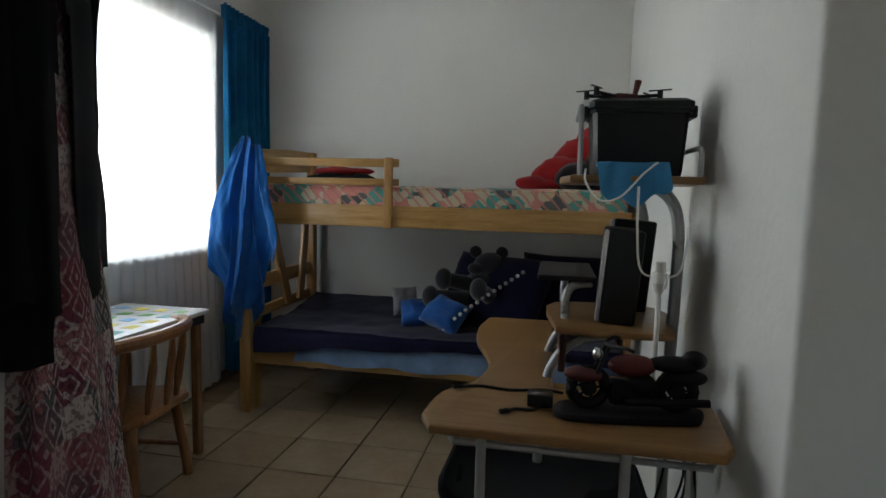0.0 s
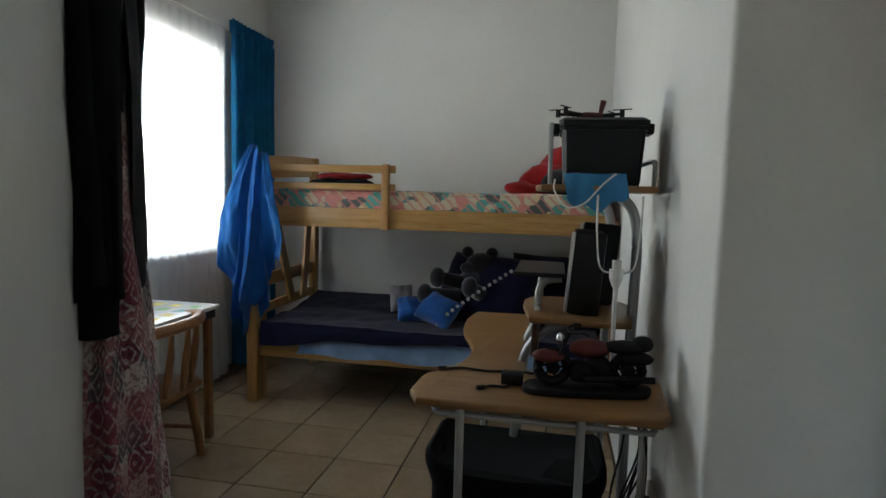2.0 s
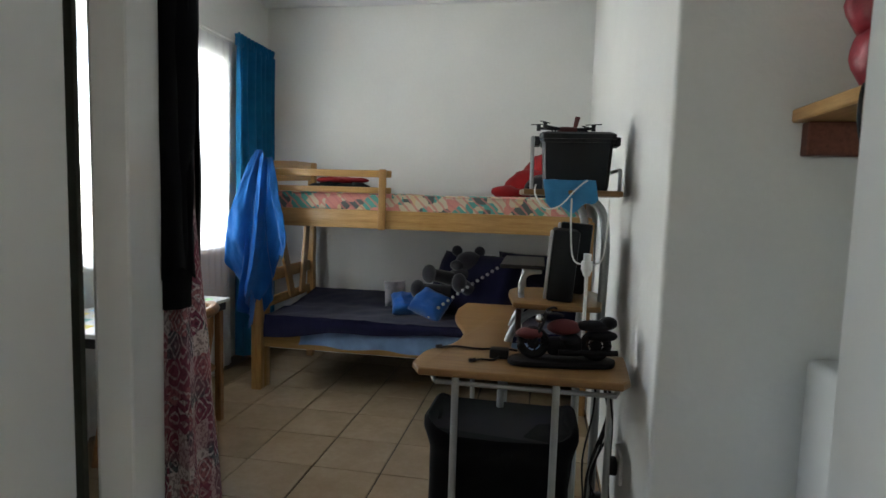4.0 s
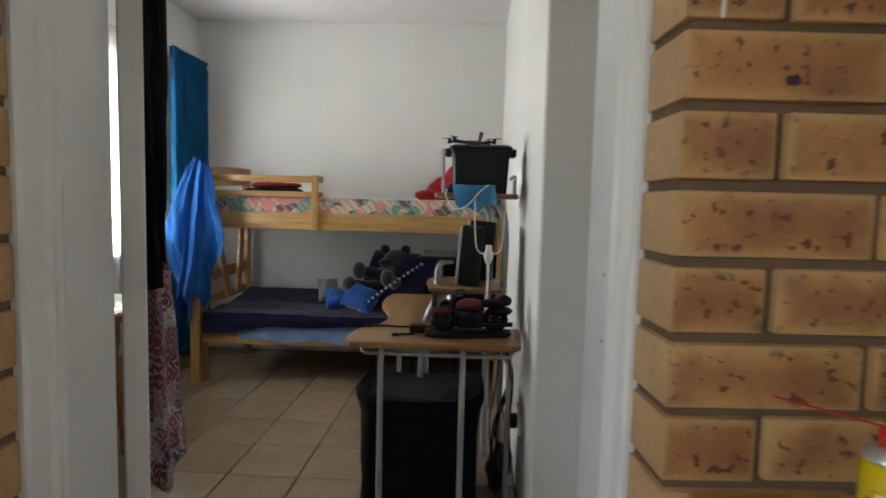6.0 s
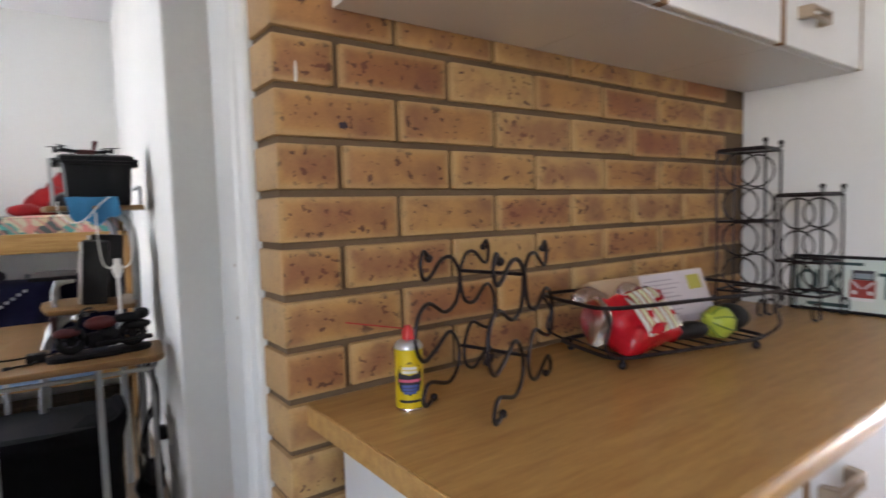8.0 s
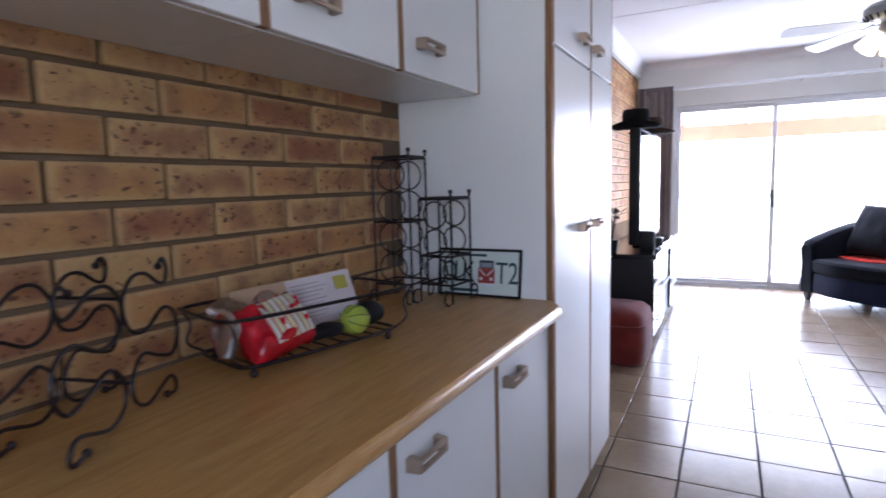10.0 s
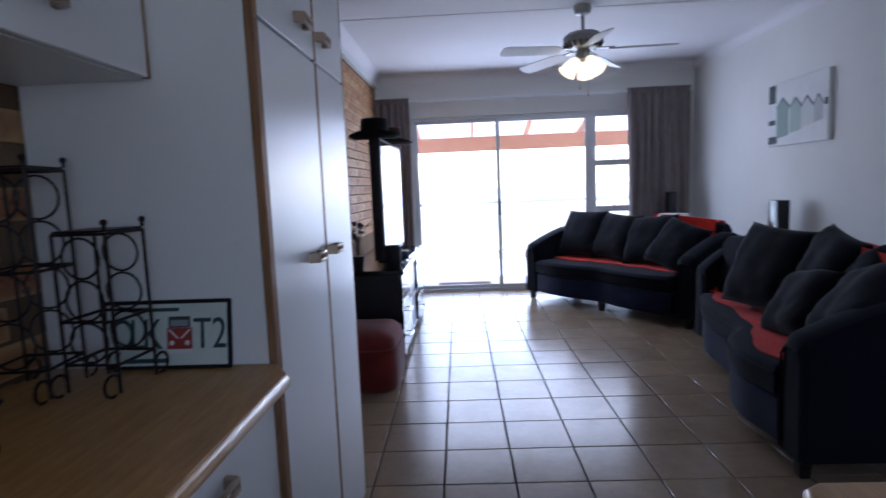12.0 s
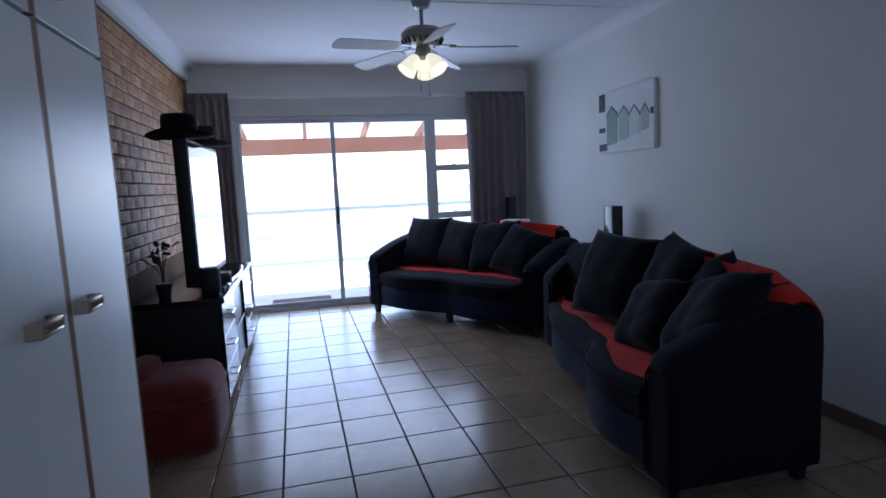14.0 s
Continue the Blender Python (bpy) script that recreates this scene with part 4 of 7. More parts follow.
# towel over the bed's corner
bm = bmesh.new()
HEM = [(0.0, 0.83), (0.10, 0.74), (0.27, 0.52), (0.40, 0.60), (0.52, 0.57), (0.68, 0.72), (0.80, 0.86), (0.90, 0.84), (1.0, 0.93)]
def towel(u, v, back=0.0):
    spread = min(1.0, v * 1.5) ** 0.8
    x_l, x_r = -1.985 - 0.155 * spread - 0.03 * v, -1.895 + 0.105 * spread
    low = 0.4
    for (a, p), (b, q) in zip(HEM, HEM[1:]):
        if a <= u <= b:
            low = p + (q - p) * (u - a) / (b - a)
    if back:
        x_l, x_r = -2.02 - 0.10 * v, -1.93 + 0.03 * v
        low = 0.40 + 0.35 * abs(u - 0.35)
    top = 1.478 - 0.045 * u + 0.012 * math.sin(u * 7)
    z = top - (top - low) * v
    k = u * 2.7 + 0.9 * noise.noise(Vector((u * 2.4, v * 1.1, 1 + back))) + 0.35 * v * math.sin(u * 4 + 1.0)
    fold = math.sin(k * math.tau) + 0.35 * math.sin(k * 2.3 * math.tau + 1.3 + v)
    a = 0.012 + 0.030 * v ** 0.8
    y = F - 0.080 + back - a * fold - 0.035 * math.sin(v * math.pi) - 0.016 * noise.noise(Vector((u * 6, v * 5, 3 + back))) - 0.006 * noise.noise(Vector((u * 17, v * 12, back)))
    x = x_l + (x_r - x_l) * u + 0.016 * math.cos(k * math.tau) * v
    return Vector((x, y, z))
slab(bm, towel, 90, 44, (0, 0.006, 0))
slab(bm, lambda u, v: towel(u, v, 0.045), 40, 30, (0, 0.006, 0))
solid("towel", bm, TOWEL, "bright blue towel hanging from the bunk corner", "towel", BED, smooth=80)

# curtains and net
bm = bmesh.new()
fold_sheet(bm, 2.0, 2.50, 0.09, 2.22, -2.335, 0.050, 6, 0.004, 150, 30, 0.3, 'y', 1)
cur = thing("curtain", "blue bedroom curtain drawn to one side", "curtain", BED)
part("curtain_cloth", bm, CURTAIN_BLUE, cur, smooth=80)
bm = bmesh.new()
fold_sheet(bm, 1.995, 2.505, 2.19, 2.270, -2.335, 0.042, 12, 0.006, 120, 4, 0.0, 'y', 1)
part("pleated_heading", bm, CURTAIN_BLUE, cur, smooth=80)
bm = bmesh.new()
fold_sheet(bm, 0.05, 2.02, 0.03, 2.205, -2.392, 0.010, 26, 0.0, 260, 20, 0.4, 'y', 4)
net = solid("net_curtain", bm, NET, "sheer white net curtain across the window", "net curtain", BED, smooth=80)
bm = bmesh.new()
cyl(bm, (-2.375, 0.0, 2.225), (-2.375, 2.54, 2.225), 0.008)
solid("curtain_rail", bm, WHITE_PLASTIC, "thin white curtain rail above the window", "curtain rail", BED)
bm = bmesh.new()
box(bm, -2.421, -0.95, 0, -2.405, 2.599, 0.07, 0.003)
solid("baseboard", bm, SKIRT, "brown skirting along the window wall", "skirting", BED, "structure")

# small table with a picture top
tbl = thing("table", "small table with a printed white top and dark edge", "table", BED)
tabletop = simple("tabletop", tbl, mat("printed_white_laminate", (0.74, 0.76, 0.76), 0.25, var=0.05), (-2.385, 0.35, 0.645, -1.935, 1.235, 0.664), bevel=0.004, seg=2)
simple("apron", tbl, mat("dark_table_edge", (0.015, 0.015, 0.018), 0.5), (-2.375, 0.37, 0.60, -1.95, 1.22, 0.644), bevel=0.004)
for x in (-2.35, -1.985):
    for y in (0.40, 1.18):
        simple("leg", tbl, DARKWOOD, (x, y - 0.02, 0, x + 0.035, y + 0.015, 0.60), bevel=0.004)
_pal = [mat("print_" + n, c, 0.35, var=0.1) for n, c in (("teal", (0.02, 0.25, 0.25)), ("green", (0.1, 0.35, 0.06)), ("yellow", (0.6, 0.5, 0.03)), ("sky", (0.1, 0.35, 0.6)))]
rnd = random.Random(12)
for i in range(4):
    for j in range(8):
        bm = bmesh.new()
        x, y = -2.34 + i * 0.10, 0.42 + j * 0.098
        prism(bm, [(x + rnd.uniform(0, 0.012), y + rnd.uniform(0, 0.012)), (x + 0.06, y + rnd.uniform(0, 0.012)), (x + rnd.uniform(0.05, 0.065), y + 0.058), (x + rnd.uniform(0, 0.015), y + 0.06)], 0.6642, 0.6648)
        part("printed_square", bm, _pal[(i * 3 + j * 5 + rnd.randrange(2)) % 4], tabletop)

# child's wooden armchair
chair = thing("chair", "small brown wooden chair with a curved spindle back", "chair", BED @ pose(-2.03, 0.80, 0, 0, 0, 8))
bm = bmesh.new()
prism(bm, [(-0.2, -0.17), (0.12, -0.22), (0.18, -0.15), (0.19, 0.15), (0.12, 0.22), (-0.2, 0.17)], 0.345, 0.375, 0.008, 2)
part("seat", bm, DARKWOOD, chair)
arc = [(0.02, -0.25, 0.63), (0.13, -0.22, 0.655), (0.20, -0.12, 0.665), (0.225, 0, 0.668), (0.20, 0.12, 0.665), (0.13, 0.22, 0.655), (0.02, 0.25, 0.63)]
bm = bmesh.new()
tube(bm, smooth_line(arc, 6), 0.025, 10)
part("back_rail", bm, DARKWOOD, chair)
for y in (-0.20, -0.10, 0.0, 0.10, 0.20):
    xx = 0.21 - 1.6 * y * y
    bm = bmesh.new()
    tube(bm, [(xx - 0.03, y, 0.374), (xx - 0.02, y, 0.45), (xx - 0.005, y, 0.55), (xx, y, 0.655)], lambda t: 0.010 + 0.007 * math.sin(math.pi * t), 8)
    part("spindle", bm, DARKWOOD, chair)
for x in (-0.16, 0.13):
    for y in (-0.15, 0.15):
        bm = bmesh.new()
        k = 1.25
        tube(bm, [(x * k, y * k, 0.0), (x * 1.2, y * 1.2, 0.08), (x * 1.1, y * 1.1, 0.2), (x, y, 0.346)], lambda t: 0.020 + 0.010 * math.sin(t * 9) ** 2, 12)
        part("leg", bm, DARKWOOD, chair)
for y in (-0.17, 0.17):
    bm = bmesh.new()
    cyl(bm, (-0.18, y, 0.14), (0.15, y, 0.14), 0.011)
    part("stretcher", bm, DARKWOOD, chair)

# clothes on hangers at the end of the open door
cl = thing("hanging_clothes", "black jacket over a printed dress on a wire hanger", "clothes", pose(-1.100, 1.006, 0, 0, 0, 120))
def garment(name, mtl, z0, z1, half, depth, seed, taper, folds, dx=0.0, parent=cl, dent=0.0, slit=0.0):
    bm = bmesh.new()
    rings = []
    for i in range(33):
        t = i / 32
        z = z0 + (z1 - z0) * t
        a, d = half(t), depth(t)
        ring = []
        for k in range(80):
            an = k / 80 * math.tau
            f = 1 + folds * (1 - taper * t) * math.sin(an * 9 + 2.2 * math.sin(an * 2 + seed) + t * 1.5) + 0.14 * noise.noise(Vector((math.cos(an) * 1.5, math.sin(an) * 1.5, t * 5 + seed)))
            f -= dent * math.exp(-((an - 4.05 - 0.12 * math.sin(t * 5)) / 0.13) ** 2)
            c, s = math.cos(an), math.sin(an)
            x = dx + math.copysign(abs(c) ** 0.75, c) * a * f
            y = math.copysign(abs(s) ** 0.75, s) * d * f
            ring.append((x, min(y, 0.027), z + 0.020 * math.sin(an * 3 + seed) * (1 - t) ** 4 + 0.012 * noise.noise(Vector((c * 3, s * 3, seed))) * (1 - t)))
        rings.append(ring)
    if not slit:
        loft(bm, rings)
        return part(name, bm, mtl, parent, smooth=80)
    V = [[bm.verts.new(p) for p in r] for r in rings]
    for i in range(32):
        open_half = 0.05 + 0.20 * (1 - i / 31) ** 2.2
        for k in range(80):
            if abs((k + 0.5) / 80 * math.tau - slit) > open_half:
                bm.faces.new((V[i][k], V[i][(k + 1) % 80], V[i + 1][(k + 1) % 80], V[i + 1][k]))
    bm.faces.new(V[32])
    return part(name, bm, mtl, parent, smooth=80)
garment("dress", DRESS, 0.475, 1.80, lambda t: 0.225 - 0.07 * min(1.0, t * 2.2) - 0.02 * t, lambda t: 0.088 - 0.046 * min(1.0, t * 1.9), 1.0, 0.5, 0.13)
garment("jacket", BLACK_CLOTH, 1.045, 1.95, lambda t: 0.225 - 0.04 * t if t < 0.82 else 0.16 * (1 - t) / 0.18 + 0.028, lambda t: 0.056 - 0.014 * t, 4.0, 0.6, 0.06, dent=0.06, slit=4.25)
for sx in (-1, 1):
    bm = bmesh.new()
    rings = []
    for i in range(28):
        t = i / 27
        c = Vector((sx * (0.150 + 0.02 * t) + 0.006 * math.sin(t * 9), -0.004 - 0.006 * math.sin(t * 5), 1.82 - (0.80 if sx > 0 else 0.84) * t))
        r = 0.040 - 0.004 * t + 0.004 * math.sin(t * 24) * t
        rings.append([(c.x + math.cos(k / 16 * math.tau) * r, c.y + math.sin(k / 16 * math.tau) * r * (1 + 0.15 * math.sin(k * 1.6 + t * 7)), c.z) for k in range(16)])
    loft(bm, rings)
    part("sleeve", bm, BLACK_CLOTH, cl, smooth=80)
bm = bmesh.new()
tube(bm, [(-0.17, 0, 1.86), (0, 0, 1.97), (0.17, 0, 1.86)], 0.003, 6)
tube(bm, smooth_line([(0, 0, 1.97), (0, 0, 2.02), (0, 0.02, 2.05), (0, 0.06, 2.058), (0, 0.10, 2.05), (0, 0.107, 2.02)], 5), 0.003, 6)
part("hanger", bm, BLACK_METAL, cl, "bent black wire hanger")
bm = bmesh.new()
tube(bm, smooth_line([(0.10, 0.00, 1.825), (0.10, -0.06, 1.835), (0.10, -0.13, 1.862), (0.10, -0.175, 1.885), (0.10, -0.180, 1.895), (0.10, -0.165, 1.898), (0.10, -0.06, 1.868), (0.10, 0.00, 1.90)], 5), 0.0035, 6)
part("hanger", bm, BLACK_METAL, cl, "spare black hanger jutting out sideways")

# computer desk
desk = thing("computer_desk", "beech laminate computer desk on grey tube legs", "desk", BED)
DZ = 0.72
bm = bmesh.new()
edge = smooth_line([(-0.685, 0.16), (-0.672, 0.30), (-0.60, 0.42), (-0.585, 0.60), (-0.655, 0.85), (-0.672, 1.05)], 6)
prism(bm, [(-0.02, 0.34), (-0.035, 0.14), (-0.06, 0.10), (-0.655, 0.10)] + [tuple(p) for p in edge] + [(-0.655, 1.19), (-0.64, 1.205), (-0.42, 1.215), (-0.40, 1.19), (-0.395, 0.42), (-0.38, 0.405), (-0.02, 0.40)], DZ - 0.024, DZ, 0.008, 3)
part("desktop", bm, BEECH, desk)
for x, y in ((-0.545, 0.13), (-0.245, 0.13), (-0.60, 1.12), (-0.06, 0.36)):
    bm = bmesh.new()
    cyl(bm, (x, y, 0.0), (x, y, DZ - 0.023), 0.011)
    part("leg", bm, GREY_METAL, desk)
bm = bmesh.new()
box(bm, -0.40, 0.345, 0.655, -0.06, 0.36, 0.69, 0.004)
part("rail", bm, GREY_METAL, desk)
bm = bmesh.new()
tube(bm, smooth_line([(-0.625, 0.30, 0.692), (-0.625, 0.20, 0.680), (-0.610, 0.152, 0.668), (-0.56, 0.148, 0.667), (-0.12, 0.148, 0.667), (-0.075, 0.156, 0.668), (-0.06, 0.20, 0.680), (-0.06, 0.30, 0.692)], 5), 0.008, 8)
part("tray_rail", bm, GREY_METAL, desk)
# the raised rack at the back of the desk
for x, y in ((-0.085, 0.57), (-0.14, 0.80)):
    bm = bmesh.new()
    tube(bm, smooth_line([(x, y - 0.02, 0.0), (x, y - 0.01, 0.45), (x, y, 0.70), (x + 0.005, y, 0.95), (x + 0.005, y, 1.10), (x - 0.01, y, 1.19), (x - 0.05, y, 1.235), (x - 0.10, y, 1.243)], 6), 0.016, 10)
    part("upright", bm, GREY_METAL, desk)
for y in (0.50, 0.76):
    bm = bmesh.new()
    tube(bm, smooth_line([(-0.43, y, 0.0), (-0.43, y, 0.4), (-0.42, y, 0.66), (-0.39, y, 0.77), (-0.33, y, 0.83), (-0.26, y, 0.845)], 6), 0.014, 10)
    part("curved_support", bm, GREY_METAL, desk)
    bm = bmesh.new()
    tube(bm, smooth_line([(-0.37, y + 0.06, 0.872), (-0.37, y + 0.06, 0.93), (-0.35, y + 0.06, 0.965), (-0.30, y + 0.06, 0.975)], 6), 0.012, 10)
    part("tray_bracket", bm, GREY_METAL, desk)
simple("tray", desk, BLACK_PLASTIC, (-0.45, 0.52, 0.982, -0.29, 0.86, 0.996), bevel=0.004)
simple("drawer_box", desk, mat("dark_red_box", (0.06, 0.02, 0.018), 0.5), (-0.385, 0.46, 0.745, -0.365, 0.78, 0.845), bevel=0.003)
bm = bmesh.new()
prism(bm, smooth_line([(-0.40, 0.50), (-0.36, 0.44), (-0.13, 0.44), (-0.09, 0.50), (-0.09, 0.80), (-0.40, 0.80)], 4, True), 0.852, 0.872, 0.005, 2)
part("middle_shelf", bm, BEECH, desk)
bm = bmesh.new()
prism(bm, smooth_line([(-0.375, 0.53), (-0.34, 0.48), (-0.07, 0.49), (-0.04, 0.54), (-0.04, 0.84), (-0.375, 0.84)], 4, True), 1.25, 1.27, 0.005, 2)
part("top_shelf", bm, BEECH, desk)
bm = bmesh.new()
tube(bm, smooth_line([(-0.35, 0.50, 1.27), (-0.352, 0.50, 1.43), (-0.352, 0.56, 1.45), (-0.352, 0.80, 1.45)], 5), 0.007, 8)
part("shelf_rail", bm, GREY_METAL, desk)
bm = bmesh.new()
tube(bm, smooth_line([(-0.05, 0.51, 1.27), (-0.05, 0.51, 1.33), (-0.05, 0.56, 1.345), (-0.05, 0.80, 1.345)], 5), 0.007, 8)
part("shelf_rail", bm, GREY_METAL, desk)

crate = thing("storage_box", "black plastic storage box with lid on the desk shelf", "storage box", BED)
bm = bmesh.new()
rr = lambda s, z: [(-0.195 + sx * (0.125 * s), 0.675 + sy * (0.11 * s), z) for sx, sy in ((-1, -0.85), (-0.9, -1), (0.9, -1), (1, -0.85), (1, 0.85), (0.9, 1), (-0.9, 1), (-1, 0.85))]
loft(bm, [rr(0.90, 1.271), rr(0.93, 1.285), rr(1.0, 1.44), rr(1.05, 1.44), rr(1.05, 1.452)])
part("box_body", bm, BLACK_PLASTIC, crate)
bm = bmesh.new()
loft(bm, [rr(1.08, 1.453), rr(1.08, 1.470), rr(0.98, 1.478), rr(0.96, 1.474)])
part("lid", bm, BLACK_PLASTIC, crate)
for s in (-1, 1):
    simple("clip", crate, BLACK_PLASTIC, (-0.195 + s * 0.145 - 0.012, 0.63, 1.435, -0.195 + s * 0.145 + 0.012, 0.72, 1.468), bevel=0.004)

toy = thing("model_drone", "small red and black model aircraft on the storage box", "model aircraft", BED @ pose(-0.235, 0.66, 1.479, 0, 0, 20))
bm = bmesh.new()
box(bm, -0.03, -0.02, 0.004, 0.04, 0.02, 0.026, 0.008, 2)
part("hull", bm, RED_PAINT, toy)
for a in (20, 160, 200, 340):
    bm = bmesh.new()
    e = (math.cos(radians(a)) * 0.10, math.sin(radians(a)) * 0.10, 0.022)
    cyl(bm, (0, 0, 0.016), e, 0.005, seg=8)
    cyl(bm, (e[0], e[1], 0.012), (e[0], e[1], 0.034), 0.008, seg=8)
    box(bm, -0.03, -0.003, 0, 0.03, 0.003, 0.003, m=pose(e[0], e[1], 0.034, 0, 0, a * 2))
    cyl(bm, (e[0] * 0.5, e[1] * 0.5, 0.0), (e[0] * 0.5, e[1] * 0.5, 0.014), 0.003, seg=6)
    part("rotor_arm", bm, BLACK_PLASTIC, toy)
bm = bmesh.new()
cyl(bm, (0.035, 0, 0.02), (0.045, 0, 0.065), 0.007, 0.010, seg=10)
part("tail", bm, RED_PAINT, toy)

bm = bmesh.new()
def rag(u, v):
    y = 0.52 - 0.0 * u
    if v < 0.3:
        return Vector((-0.305 + u * 0.165, 0.560 - v * 0.25, 1.300 + 0.006 * math.sin(u * 9)))
    k = (v - 0.3) / 0.7
    return Vector((-0.31 + u * 0.175 + 0.012 * k, 0.472 - 0.012 * math.sin(u * 8 + k) - 0.01 * k, 1.303 - k * (0.050 + 0.055 * math.sin(math.pi * (0.15 + u * 0.8)) + 0.01 * math.sin(u * 15))))
sheet(bm, rag, 26, 20, 0.005)
solid("cloth", bm, SKY_CLOTH, "sky blue cloth hung over the shelf edge", "cloth", BED, smooth=80)
bm = bmesh.new()
tube(bm, smooth_line([(-0.335, 0.50, 1.285), (-0.335, 0.465, 1.25), (-0.30, 0.445, 1.205), (-0.25, 0.44, 1.215), (-0.20, 0.445, 1.27), (-0.165, 0.46, 1.30), (-0.15, 0.52, 1.295)], 6), 0.0028, 6)
solid("white_cord", bm, WHITE_PLASTIC, "white cord looped over the blue cloth", "cord", BED)

def speaker_box(m, w, d, h, label):
    s = thing("loudspeaker", label, "loudspeaker", m, group="computer speakers")
    bm = bmesh.new()
    box(bm, -w / 2, -d / 2, 0, w / 2, d / 2, h, 0.008, 2, pose(0, 0, 0, 0, 4, 0))
    part("cabinet", bm, BLACK_PLASTIC, s)
    bm = bmesh.new()
    box(bm, -w / 2 - 0.012, -d / 2 + 0.004, 0.003, -w / 2 - 0.001, -d / 2 + 0.03, h - 0.004, 0.004, 2, pose(0, 0, 0, 0, 4, 0))
    part("silver_trim", bm, SILVER, s, "silver front strip")
speaker_box(BED @ pose(-0.235, 0.60, 0.873), 0.092, 0.19, 0.255, "black computer speaker with a silver front strip")
speaker_box(BED @ pose(-0.19, 0.735, 0.873), 0.12, 0.05, 0.275, "black computer speaker with a silver front strip")

lampst = thing("lamp_stand", "bare white lamp stand with wire shade carrier", "lamp", BED @ pose(-0.155, 0.385, DZ))
bm = bmesh.new()
cyl(bm, (0, 0, 0), (0, 0, 0.012), 0.05, 0.045, 24)
part("base", bm, WHITE_PLASTIC, lampst)
bm = bmesh.new()
cyl(bm, (0, 0, 0.012), (0, 0, 0.27), 0.006)
part("stem", bm, WHITE_PLASTIC, lampst)
bm = bmesh.new()
cyl(bm, (0, 0, 0.265), (0, 0, 0.29), 0.010, 0.019)
cyl(bm, (0, 0, 0.29), (0, 0, 0.315), 0.019)
cyl(bm, (0, 0, 0.315), (0, 0, 0.34), 0.013)
part("socket", bm, WHITE_PLASTIC, lampst)
bm = bmesh.new()
tube(bm, smooth_line([(-0.06, 0, 0.52), (-0.058, 0, 0.42), (-0.045, 0, 0.32), (0, 0, 0.305), (0.045, 0, 0.32), (0.058, 0, 0.42), (0.06, 0, 0.52)], 6), 0.003, 6)
part("shade_carrier", bm, WHITE_PLASTIC, lampst)

# model motorcycle
mb = thing("model_motorcycle", "dark bronze and red model motorcycle on the desk", "model", BED @ pose(-0.225, 0.255, DZ, 0, 0, 8))
bm = bmesh.new()
ring = smooth_line([(-0.15, -0.045), (0.10, -0.05), (0.155, -0.02), (0.155, 0.03), (0.05, 0.05), (-0.14, 0.045)], 5, True)
prism(bm, ring, 0, 0.018, 0.005, 2)
part("stand", bm, DARK_PAINT, mb)
for x, r in ((-0.095, 0.048), (0.10, 0.046)):
    bm = bmesh.new()
    pts = [(x + math.cos(a / 20 * math.tau) * r * 0.8, 0, 0.018 + r + math.sin(a / 20 * math.tau) * r * 0.8) for a in range(20)]
    tube(bm, pts, 0.014, 8, True)
    wh = part("wheel", bm, DARK_PAINT, mb)
    bm = bmesh.new()
    cyl(bm, (x, -0.012, 0.018 + r), (x, 0.012, 0.018 + r), 0.018)
    part("hub", bm, DARK_PAINT, wh)
    for a in range(6):
        bm = bmesh.new()
        cyl(bm, (x + math.cos(a) * 0.016, 0, 0.018 + r + math.sin(a) * 0.016), (x + math.cos(a) * r * 0.75, 0, 0.018 + r + math.sin(a) * r * 0.75), 0.003, seg=6)
        part("spoke", bm, DARK_PAINT, wh)
bm = bmesh.new()
ball(bm, (0.0, 0, 0.118), 0.032, 1.7, 0.85, 0.8)
part("tank", bm, RED_PAINT, mb)
for x, s in ((-0.105, 1.0), (0.115, 1.15)):
    bm = bmesh.new()
    ball(bm, (x, 0, 0.095), 0.035, 1.3 * s, 0.7, 0.55)
    part("fender", bm, RED_PAINT if x < 0 else DARK_PAINT, mb)
bm = bmesh.new()
box(bm, -0.05, -0.024, 0.03, 0.055, 0.024, 0.085, 0.012, 2)
cyl(bm, (-0.02, -0.03, 0.045), (0.16, -0.035, 0.05), 0.009)
ball(bm, (0.02, 0, 0.075), 0.03, 1.2, 1.1, 0.9)
part("engine", bm, DARK_PAINT, mb)
bm = bmesh.new()
ball(bm, (0.09, 0, 0.125), 0.03, 2.0, 0.9, 0.6)
ball(bm, (0.135, 0, 0.135), 0.024, 1.2, 0.9, 0.9)
part("saddle", bm, DARK_PAINT, mb)
bm = bmesh.new()
cyl(bm, (-0.095, -0.014, 0.066), (-0.055, -0.014, 0.165), 0.005, seg=8)
cyl(bm, (-0.095, 0.014, 0.066), (-0.055, 0.014, 0.165), 0.005, seg=8)
tube(bm, smooth_line([(-0.015, -0.06, 0.165), (-0.03, -0.05, 0.17), (-0.055, -0.02, 0.165), (-0.055, 0.02, 0.165), (-0.03, 0.05, 0.17), (-0.015, 0.06, 0.165)], 4), 0.004, 6)
part("fork", bm, DARK_PAINT, mb)
bm = bmesh.new()
ball(bm, (-0.078, 0, 0.143), 0.015, 0.8, 1, 1)
part("headlight", bm, CHROME, mb)

